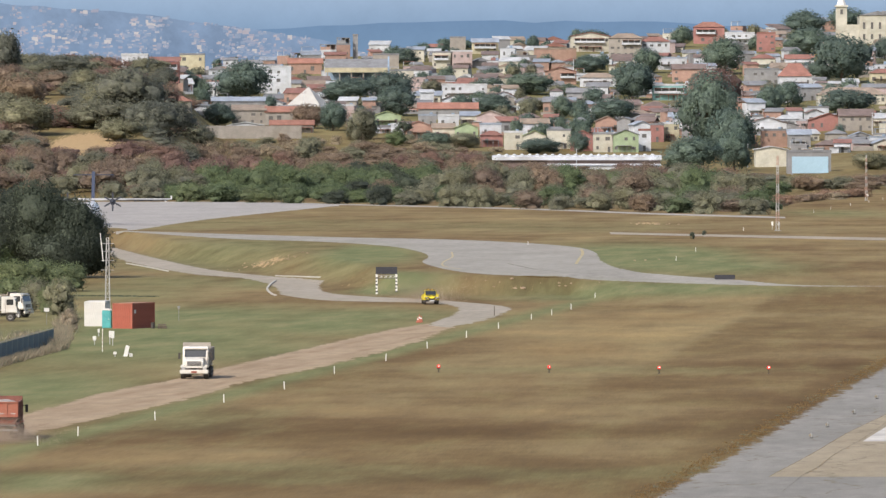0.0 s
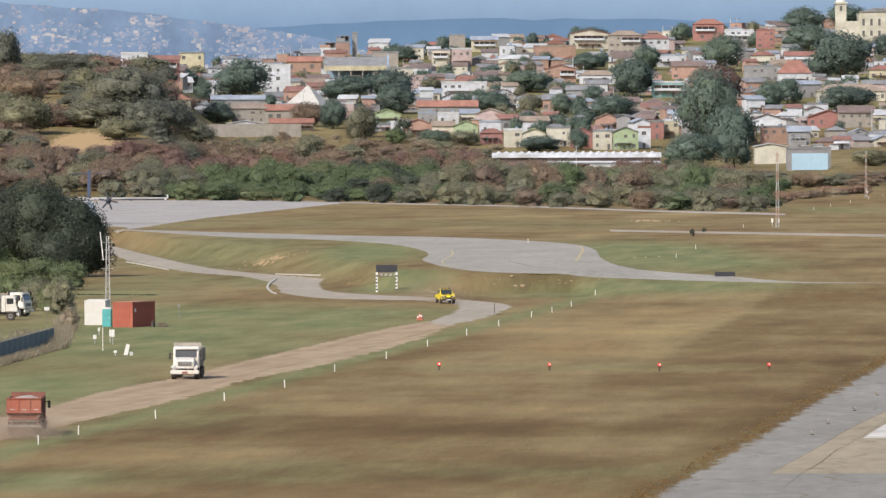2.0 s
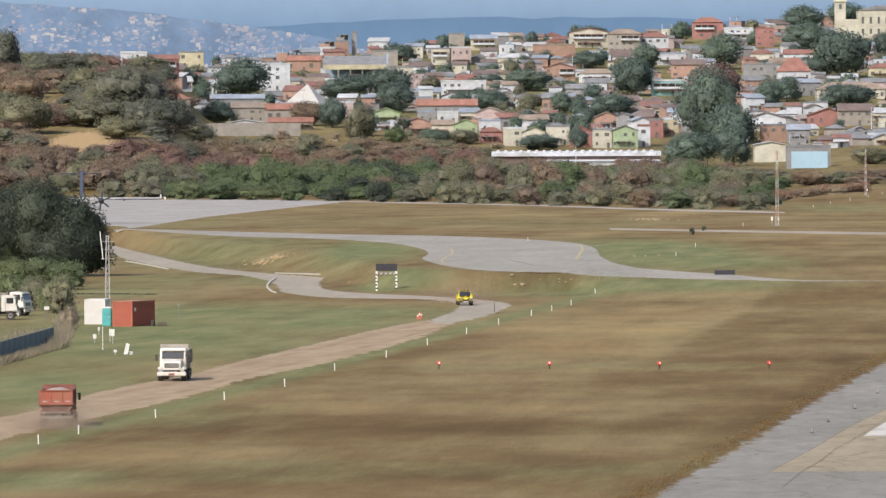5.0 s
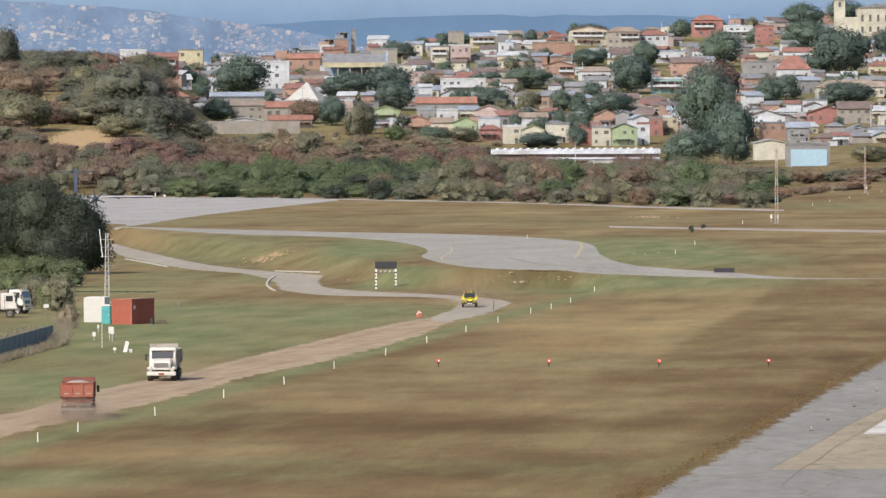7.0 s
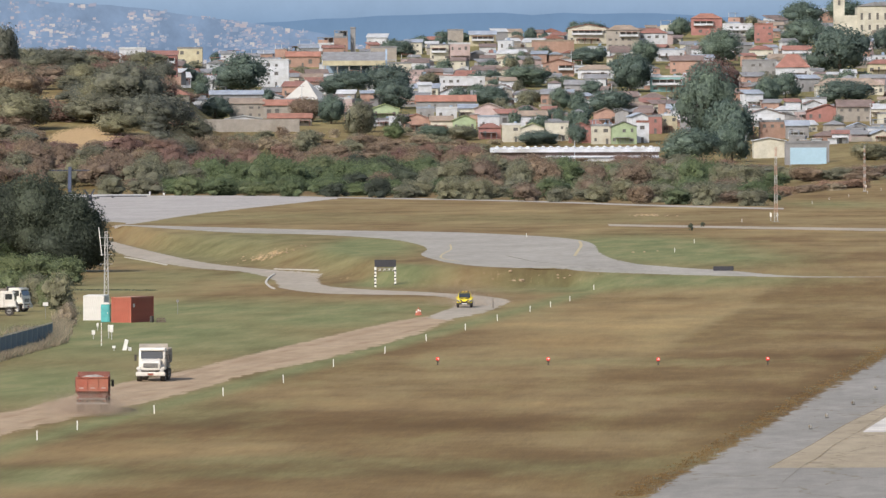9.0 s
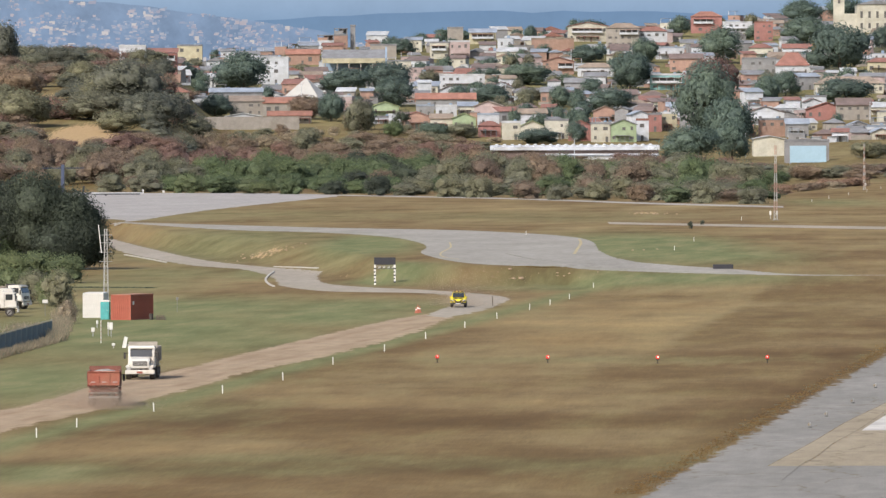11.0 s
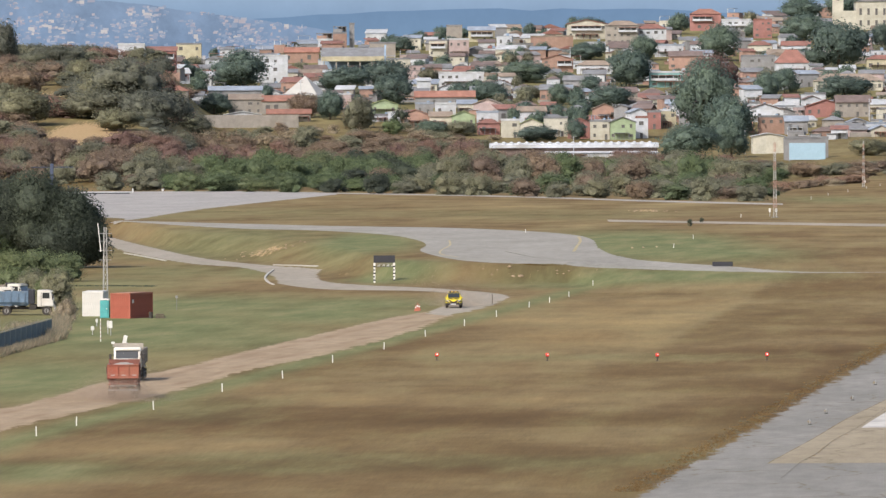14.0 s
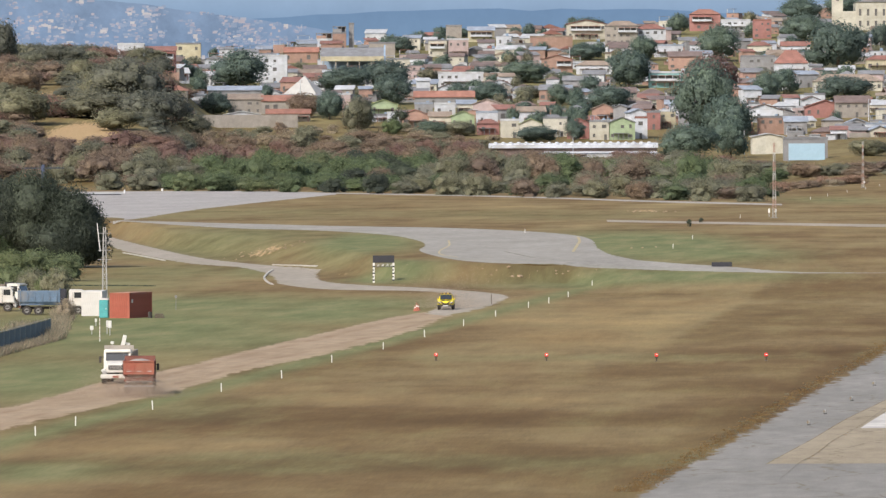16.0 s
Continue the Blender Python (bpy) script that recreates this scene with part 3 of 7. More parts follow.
def far_houses():
    rnd = random.Random(5)
    # Wall tones with blue haze mixed in; the walls glow like the hills.
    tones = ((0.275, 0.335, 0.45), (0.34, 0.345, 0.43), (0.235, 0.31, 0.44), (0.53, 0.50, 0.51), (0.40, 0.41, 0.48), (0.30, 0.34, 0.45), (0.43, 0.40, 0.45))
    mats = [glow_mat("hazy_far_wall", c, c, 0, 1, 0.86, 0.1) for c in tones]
    bm = fresh()
    for _ in range(3600):
        x = rnd.uniform(-300, -30)
        top = lerp_table((-262, -200, -120, -60, -20), (96, 92, 83, 72, 55), x)
        z = top - 1 - (top - 46) * rnd.random()
        near = noise.noise(Vector((x * 0.05, z * 0.13, 1.5))) + 0.5 * noise.noise(Vector((x * 0.15, z * 0.3, 4.5)))
        if near < -0.08:
            continue
        big = rnd.random() < 0.16 and near > 0.1
        w, h = rnd.uniform(0.7, 2.6) * (1.5 if big else 1), rnd.uniform(0.5, 1.5) * (1.8 if big else 1)
        y = 4708 + 40 * (z + 30) / (top + 30) - 8
        k = 3 if big and rnd.random() < 0.5 else rnd.choice((0, 1, 2, 4, 5, 6, 0, 2))
        box(bm, x, x + w, y, y + 6, z, z + h, 0, k)
        if rnd.random() < 0.35:
            box(bm, x + w * 0.3, x + w * 1.2, y + 1, y + 6, z + h * 0.7, z + h * 1.5, 0, rnd.choice((0, 1, 4, 5)))
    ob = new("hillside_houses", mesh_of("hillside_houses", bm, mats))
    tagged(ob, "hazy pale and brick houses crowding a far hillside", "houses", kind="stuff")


far_houses()


# ---------------------------------------------------------------- trees
def ball(level):
    bm = fresh()
    bmesh.ops.create_icosphere(bm, subdivisions=level, radius=1.0)
    v, f = np.array([p.co[:] for p in bm.verts]), np.array([[p.index for p in q.verts] for q in bm.faces])
    bm.free()
    return v, f


def unit_rows(a):
    return a / np.maximum(np.linalg.norm(a, axis=1), 1e-6)[:, None]


def crown_mesh(name, seed, leaves, lobes, spread, tall, leaf, kind, low=0.25):
    """Lumpy dense clumps with loose leaves all over them; about 1 wide and 1 high, scaled by spread and tall."""
    rnd = np.random.RandomState(seed)
    ang, out = rnd.uniform(0, math.tau, lobes), 0.36 * np.sqrt(rnd.rand(lobes))
    top = 0.80 - 1.6 * out ** 2
    bottom = low + 0.15 if low else 0.08
    cs = np.stack([out * np.cos(ang), out * np.sin(ang), bottom + (top - bottom) * rnd.rand(lobes) ** 0.75], 1)
    cs[0] = (0, 0, 0.60)
    rs = rnd.uniform(0.10, 0.21, lobes) if low >= 0.1 else rnd.uniform(0.13, 0.25, lobes)
    rs[0] = 0.24 if low >= 0.1 else 0.30
    size = np.array([spread, spread, tall])
    bv, bf = ball(3 if leaves > 9000 else 2)
    core = []
    for c, r in zip(cs, rs):
        k = np.array([noise.noise(Vector(p * 1.7 + c * 9)) + 0.6 * noise.noise(Vector(p * 4.1 + c * 5)) for p in bv])
        core.append(c + bv * (r * (0.62 + 0.30 * k))[:, None])
    core = np.concatenate(core)
    pick = rnd.choice(lobes, leaves * 6, p=rs ** 2 / (rs ** 2).sum())
    d = unit_rows(rnd.normal(size=(leaves * 6, 3)))
    r = rs[pick] * (0.62 + 0.74 * rnd.rand(leaves * 6) ** 1.2)
    c = cs[pick] + d * r[:, None]
    loose = rnd.rand(leaves * 6) < 0.3
    hull = np.array([0.43, 0.43, 0.40 if low >= 0.1 else 0.46])
    c[loose] = d[loose] * hull * rnd.uniform(0.72, 1.02, (loose.sum(), 1)) + np.array([0, 0, 0.94 - hull[2]])
    deep = (np.linalg.norm(c[:, None] - cs[None], axis=2) / rs[None]).min(axis=1)
    keep = np.flatnonzero((deep > 0.6) & (c[:, 2] > low * 0.6) & (deep < 1.75))[:leaves]
    leaves = len(keep)
    c, d = c[keep], d[keep]
    for a in (c, core):
        a[:, 2] = np.clip(a[:, 2], low * 0.6, 1.02)
    mid = np.array([0, 0, 0.35])
    leaf_out = unit_rows(d * 0.35 + (c - mid) * 1.8 + rnd.normal(size=(leaves, 3)) * 0.12)
    core_out = unit_rows(np.tile(bv, (lobes, 1)) * 0.4 + (core - mid) * 1.7)
    if low == 0:
        leaf_out = unit_rows(leaf_out + np.array([0, 0, 1.8]))
        core_out = unit_rows(core_out + np.array([0, 0, 1.8]))
    c *= size
    nrm = unit_rows(d + rnd.normal(size=(leaves, 3)) * 0.35 + np.array([0, 0, 0.25]))
    a = unit_rows(np.cross(nrm, rnd.normal(size=(leaves, 3))))
    b = np.cross(nrm, a)
    s = leaf * (0.5 + 0.75 * rnd.rand(leaves))[:, None]
    q = np.stack([c - a * s - b * s * 0.5, c + a * s - b * s * 0.5, c + b * s * 1.3 + nrm * s * 0.3 + np.array([0, 0, 0.6]) * s], 1).reshape(-1, 3)
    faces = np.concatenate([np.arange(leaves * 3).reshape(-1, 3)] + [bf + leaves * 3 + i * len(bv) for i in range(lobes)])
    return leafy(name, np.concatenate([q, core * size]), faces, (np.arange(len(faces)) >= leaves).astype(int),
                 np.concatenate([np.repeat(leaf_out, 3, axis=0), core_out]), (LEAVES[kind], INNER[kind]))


def leafy(name, verts, faces, slots, normals, materials):
    """Mesh of leaves and clumps, with soft normals that follow the form of the crown."""
    me = bpy.data.meshes.new(name)
    me.from_pydata(verts.tolist(), [], faces.tolist())
    for m in materials:
        me.materials.append(m)
    me.polygons.foreach_set("material_index", slots)
    me.polygons.foreach_set("use_smooth", [True] * len(faces))
    me.normals_split_custom_set(normals[faces.ravel()].tolist())
    SOFT[name, me.name] = (verts, faces, slots, normals)
    return me


SOFT = {}


def trunk_mesh(seed, spread, tall, thick):
    rnd = random.Random(seed)
    bm = fresh()
    fork = Vector((rnd.uniform(-0.03, 0.03) * spread, 0, tall * 0.36))
    tube(bm, (0, 0, -0.4), fork, thick, thick * 0.7)
    for i in range(6):
        a = i * 1.05 + rnd.random()
        tip = Vector((math.cos(a) * spread * 0.3, math.sin(a) * spread * 0.3, tall * rnd.uniform(0.6, 0.85)))
        mid = fork.lerp(tip, 0.5) + Vector((0, 0, -tall * 0.05))
        tube(bm, fork, mid, thick * 0.5, thick * 0.33, 6)
        tube(bm, mid, tip, thick * 0.33, thick * 0.08, 6)
    return mesh_of("trunk", bm, BARK)


CROWNS = {}


def tree(x, y, w, h, kind, label, category="tree", name="tree", group="", sink=0.0, variant=None, leaves=4200, leaf=0.024, low=0.25, trunk=True):
    """A tree w wide and h high on the land at x, y."""
    v = random.randrange(4) if variant is None else variant
    key = (kind, v, leaves, leaf, low)
    if key not in CROWNS:
        CROWNS[key] = (crown_mesh("crown", (v * 37 + leaves) % 9999 + len(CROWNS), int(leaves * 0.62), 18 if leaves >= 3600 else 7 if leaves < 1000 else 11, 1.0, 1.0, leaf, kind, low),
                       trunk_mesh(v + 3, 1.0, 1.0, 0.03))
    ob = thing(name, x, y, height(x, y) - sink, random.uniform(0, 360), label, category, group)
    k = piece("crown", CROWNS[key][0], ob, (0, 0, 0), (w * 0.98, w * 0.98, h * 1.04))
    if trunk:
        piece("trunk", CROWNS[key][1], ob, (0, 0, 0), (w, w, h))
    return ob


THICKET = {}


def scrub(x, y, w, h, kind):
    """One more bush of the joined thicket far up the slope."""
    key = (kind, random.randrange(4), 3000, 0.023, 0.0)
    if key not in CROWNS:
        CROWNS[key] = (crown_mesh("crown", key[1] * 7 + len(CROWNS), 1450, 12, 1.0, 1.0, 0.023, kind, 0.0), None)
    verts, faces, slots, normals = SOFT["crown", CROWNS[key][0].name]
    m = pose(x, y, height(x, y) - 0.4, 0, 0, random.uniform(0, 360))
    turn, size = np.array(m.to_3x3()), np.array([w * 1.05, w * 1.05, h * 1.06])
    THICKET.setdefault(kind, []).append(((verts * size) @ turn.T + np.array(m.translation), faces, slots, unit_rows(normals / size * size.mean()) @ turn.T))


def build_thicket():
    kinds = sorted(THICKET)
    all_of, at = [[], [], [], []], 0
    for i, k in enumerate(kinds):
        for verts, faces, slots, normals in THICKET[k]:
            for group, a in zip(all_of, (verts, faces + at, slots + 2 * i, normals)):
                group.append(a)
            at += len(verts)
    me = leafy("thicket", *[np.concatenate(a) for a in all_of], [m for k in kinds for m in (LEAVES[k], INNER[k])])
    tagged(new("thicket", me), "dry brown and olive scrub covering the slope", "scrub", kind="stuff")


def edge_grass(name, lines, label, dry="rust", wide=1.0):
    """Tufts of grass blades strewn along lines; each line has points, tufts, reach and height."""
    rnd = random.Random(77)
    verts, kinds = [], []
    for points, tufts, reach, tall in lines:
        a = spline(points, 160)
        for _ in range(tufts):
            i = rnd.randrange(len(a) - 1)
            p = a[i].lerp(a[i + 1], rnd.random())
            d = (a[i + 1] - a[i]).normalized()
            p = p + Vector((-d.y, d.x, 0)) * rnd.gauss(0, reach)
            z, h, kind = height(p.x, p.y), tall * rnd.uniform(0.5, 1.5), rnd.random() < 0.15
            for _ in range(9):
                t = rnd.uniform(0, math.tau)
                q = Vector((p.x + rnd.gauss(0, reach * 0.35), p.y + rnd.gauss(0, reach * 0.5), z))
                w = Vector((math.cos(t), math.sin(t), 0)) * rnd.uniform(0.012, 0.03) * wide
                tip = q + Vector((rnd.gauss(0, 0.4), rnd.gauss(0, 0.4), 1.0)) * h
                verts += [q - w, q + w, tip]
                kinds.append(int(kind))
    me = bpy.data.meshes.new(name)
    me.from_pydata([v[:] for v in verts], [], np.arange(len(verts)).reshape(-1, 3).tolist())
    me.materials.append(LEAVES[dry])
    me.materials.append(LEAVES["olive"])
    me.polygons.foreach_set("material_index", kinds)
    tagged(new(name, me), label, "grass", kind="stuff")


edge_grass("edge_grass", (
    ([(11.2, 471.0), (12.2, 480.0), (15.9, 514.0), (20.0, 551.0), (24.6, 595.0), (30.9, 654.0), (39.2, 728.0), (42.3, 758.0), (48.9, 819.0)], 1900, 0.42, 0.10),
    ([(23.3, 511.0), (25.1, 525.0), (26.9, 543.0), (29.8, 566.0), (33.6, 600.0), (36.4, 624.0)], 110, 0.05, 0.05)),
    "rusty dry grass tufts along the runway edge and joint")

edge_grass("fence_weeds", (
    ([(-42.8, 723.0), (-41.7, 745.0), (-40.7, 765.0), (-39.5, 786.0), (-39.0, 802.0)], 650, 0.30, 0.6),
    ([(-38.9, 794.0), (-40.1, 827.0), (-41.3, 864.0), (-43.2, 908.0)], 650, 0.42, 0.9),
    ([(-44.5, 760.0), (-43.2, 800.0), (-44.6, 860.0)], 500, 1.2, 0.5)),
    "dry straw-coloured weeds along the screened fence", "straw", 1.8)

# The dark leaf colour of these tufts puts in the ditch's shadow.
edge_grass("ditch_grass", (
    ([(-49.5, 1052.0), (-46.0, 1051.0), (-42.0, 1050.0), (-38.0, 1048.0)], 260, 0.35, 0.13),),
    "rough grass coloured dark as the shadow of a low ditch", "dark", 2.0)

# large tree by the apron
big = thing("tree", *(-58.7, 1180.0), height(*(-58.7, 1180.0)), 0, "large dense dark green tree beside the apron", "tree")
for i, (dx, dz, w, h, s, k) in enumerate(((-2.3, 1.0, 12, 14.6, 1, "dark"), (-7.0, 0.5, 12, 13.5, 2, "dark"), (3.0, 0.0, 8.6, 12.6, 3, "dark"), (5.0, 0.0, 7.0, 9.6, 6, "dark"), (-8.0, -0.5, 8.5, 8.5, 4, "mid"), (1.5, -0.5, 11, 8.5, 5, "dark"))):
    c = piece("crown", crown_mesh("crown", 40 + s, 22000, 34, w * 1.2, h, 0.155, k, 0.05), big, (dx, -0.4 * i, dz))
piece("trunk", trunk_mesh(9, 9.0, 11.0, 0.45), big)
piece("trunk", trunk_mesh(10, 8.0, 9.0, 0.35), big, (-6.5, 0, 0))

# bushes at the yard's edge
for (x, y), w, h, k, lab in (
        ((-58.9, 1087.0), 7.0, 4.6, "lime", "light green bush behind parked trucks"), ((-55.6, 1098.0), 7.5, 4.6, "lime", "light green bush beside the yard"),
        ((-51.4, 1083.0), 6.0, 4.4, "lime", "light green bush beside the yard"), ((-54.9, 1061.0), 3.5, 2.4, "mid", "dark green shrub beside the yard"),
        ((-57.5, 988.0), 6.5, 4.6, "mid", "green bush behind the parked trucks"), ((-53.0, 976.0), 5.5, 4.4, "lime", "light green bush behind the parked trucks"),
        ((-49.6, 962.0), 4.6, 4.4, "olive", "dry olive bush behind the fence"), ((-47.0, 948.0), 4.4, 3.8, "lime", "light green bush behind the fence"), ((-55.0, 958.0), 3.4, 3.6, "dark", "dark green bush behind the parked trucks"),
        ((-44.6, 924.0), 4.6, 5.2, "olive", "tall dry olive shrub at the fence corner"), ((-40.9, 868.0), 2.4, 2.8, "straw", "dry straw-coloured shrub at the fence corner")):
    tree(x, y, w, h, k, lab, "bush", "bush", "", 0.1, None, 4500, 0.02, 0.0, False)


def bush_belt():
    rnd = random.Random(11)
    for back in (14, 60, 110, 170):
        b = -0.042
        while b < 0.0405:
            y = lerp_table((-0.042, -0.014, 0.0, 0.02, 0.0405), (2150, 2055, 1990, 1880, 1790), b) + back + rnd.uniform(-8, 8)
            x = b * y
            b += rnd.uniform(0.0035, 0.0058)
            if y > 2255:
                continue
            k = rnd.choice(("lime", "mid", "mid")) if -0.030 < b < -0.012 else rnd.choice(("mid", "mid", "dark")) if -0.013 < b < -0.002 else rnd.choice(("brown", "olive", "maroon")) if b < -0.03 else rnd.choice(("olive", "mid", "olive", "brown"))
            lab = {"lime": "light green", "mid": "green", "dark": "dark green", "olive": "olive brown", "brown": "dry reddish-brown", "maroon": "dry maroon"}[k] + " bush at the edge of the airfield"
            tree(x, y, rnd.uniform(7, 13), rnd.uniform(3.5, 6.5), k, lab, "bush", "bush", "bushes of the thicket", 0.4, None, 4300, 0.0195, 0.0, False)
    for d in (2262, 2300, 2350, 2410, 2480, 2560, 2650, 2740, 2830, 2910):
        step = 0.0044 * (0.8 + 0.35 * (d - 2262) / 700)
        b = -0.064 + rnd.uniform(0, step)
        while b < 0.064:
            bb = b + rnd.uniform(-0.3, 0.3) * step
            y = d + rnd.uniform(-18, 18)
            x = bb * y
            b += step * rnd.uniform(0.7, 1.25)
            if bb < -0.034 and d > 2420:
                if rnd.random() < 0.25 or bare_at(x, y) > 0.2:
                    continue
            if bb > 0.042 and d < 2290:
                continue
            near = d < 2420
            if near and -0.030 < bb < -0.012:
                k = rnd.choice(("lime", "mid", "mid"))
            elif near and -0.013 < bb < -0.002:
                k = rnd.choice(("mid", "mid", "dark"))
            elif near and bb < -0.029:
                k = rnd.choice(("brown", "olive", "maroon", "brown"))
            elif near:
                k = rnd.choice(("olive", "mid", "brown", "olive", "olive"))
            elif bb < -0.034 and d > 2520:
                k = rnd.choice(("wood", "dark", "olive", "wood", "brown"))
            elif d < 2700:
                k = rnd.choice(("brown", "brown", "maroon", "olive"))
            else:
                k = rnd.choice(("brown", "olive", "straw", "brown", "olive"))
            w, h = rnd.uniform(8.5, 14), rnd.uniform(6.0, 10.5) * (1.0 if d < 2600 else 0.75)
            if k in ("wood", "dark") and d > 2520:
                h *= 1.5
            room = 22.5 - y * lerp_table((-0.056, -0.031, -0.0132, -0.0045, 0.0055, 0.0068, 0.0283, 0.030, 0.039, 0.044, 0.056),
                                         (0.0018, 0.0013, 0.0010, 0.0027, 0.0031, 0.0045, 0.0045, 0.0045, 0.0056, 0.0061, 0.0058), bb) - height(x, y)
            h = min(h, room * rnd.uniform(0.7, 1.22))
            if h < 1.8:
                continue
            lab = {"lime": "light green", "mid": "green", "dark": "dark green", "olive": "olive brown", "brown": "dry reddish-brown",
                   "maroon": "dry maroon", "wood": "dull green", "straw": "straw-coloured"}[k] + " bush in the thicket beyond the airfield"
            if d > 2620:
                scrub(x, y, w, h, k)
                continue
            tree(x, y, w, h, k, lab, "bush", "bush", "bushes of the thicket", 0.5, None, 4300, 0.0195, 0.0, False)


bush_belt()


def hill_scrub():
    rnd = random.Random(31)
    for x, y in ((77.9, 1968.0), (82.8, 1996.0), (88.2, 2030.0), (93.4, 2056.0), (98.5, 2076.0), (102.3, 2072.0), (107.4, 2100.0), (111.8, 2112.0)):
        for k in range(2):
            scrub(x + rnd.uniform(-3, 3), y + rnd.uniform(5, 60), rnd.uniform(7, 11), rnd.uniform(1.6, 3.0), rnd.choice(("clay", "clay", "straw", "brown")))
    for _ in range(46):
        y = rnd.uniform(2915, 3035)
        scrub(rnd.uniform(-0.027, 0.007) * y, y, rnd.uniform(5, 9), rnd.uniform(1.6, 4.2), rnd.choice(("straw", "brown", "olive", "straw")))
    for _ in range(150):
        y = rnd.uniform(2440, 3120)
        x = rnd.uniform(-0.060, -0.0325) * y
        if bare_at(x, y) > 0.25:
            continue
        k = rnd.choice(("olive", "wood", "brown", "olive", "maroon", "wood"))
        scrub(x, y, rnd.uniform(9, 15), rnd.uniform(4, 6.5), k)


hill_scrub()
build_thicket()


# ---------------------------------------------------------------- town
# Wall colours are shifted bluer, which puts distance haze into them.
WALLS = {k: surf("wall_" + k, (c[0] * 0.95, c[1], c[2] * 1.08), 0.9, 0.25, 0.25, 2.5, own=0.12, dirt=tuple(v * 0.6 for v in c)) for k, c in {
    "white": (0.570, 0.566, 0.560), "cream": (0.557, 0.507, 0.392), "brick": (0.365, 0.226, 0.165), "grey": (0.276, 0.263, 0.250), "green": (0.345, 0.409, 0.237),
    "pink": (0.460, 0.346, 0.308), "red": (0.357, 0.167, 0.138), "orange": (0.434, 0.263, 0.193), "yellow": (0.491, 0.428, 0.282), "blue": (0.273, 0.349, 0.431),
    "turquoise": (0.240, 0.418, 0.380), "beige": (0.338, 0.294, 0.243)}.items()}
# Roof colours carry the same bluish haze shift.
ROOFS = {k: surf("roof_" + k, (c[0] * 0.95, c[1], c[2] * 1.08), 0.9, 0.3, 0.3, 3.0, own=0.15, dirt=tuple(v * 0.55 for v in c)) for k, c in {
    "tile": (0.29, 0.132, 0.098), "brown": (0.199, 0.142, 0.120), "grey": (0.231, 0.224, 0.218), "tan": (0.309, 0.233, 0.170), "orange": (0.34, 0.155, 0.106),
    "white": (0.509, 0.502, 0.483), "bluegrey": (0.300, 0.325, 0.357), "green": (0.317, 0.355, 0.165)}.items()}
# One dark colour for windows, doors and the painted shade of galleries.
DARK_OPEN = surf("dark_openings_and_shade", (0.11, 0.105, 0.10), 0.4, 0.3, 1.0, 6.0)
UNIT = {}


def unit(material):
    if material.name not in UNIT:
        UNIT[material.name] = mesh_of("pane", box(fresh(), -0.5, 0.5, -0.5, 0.5, 0, 1), material)
    return UNIT[material.name]


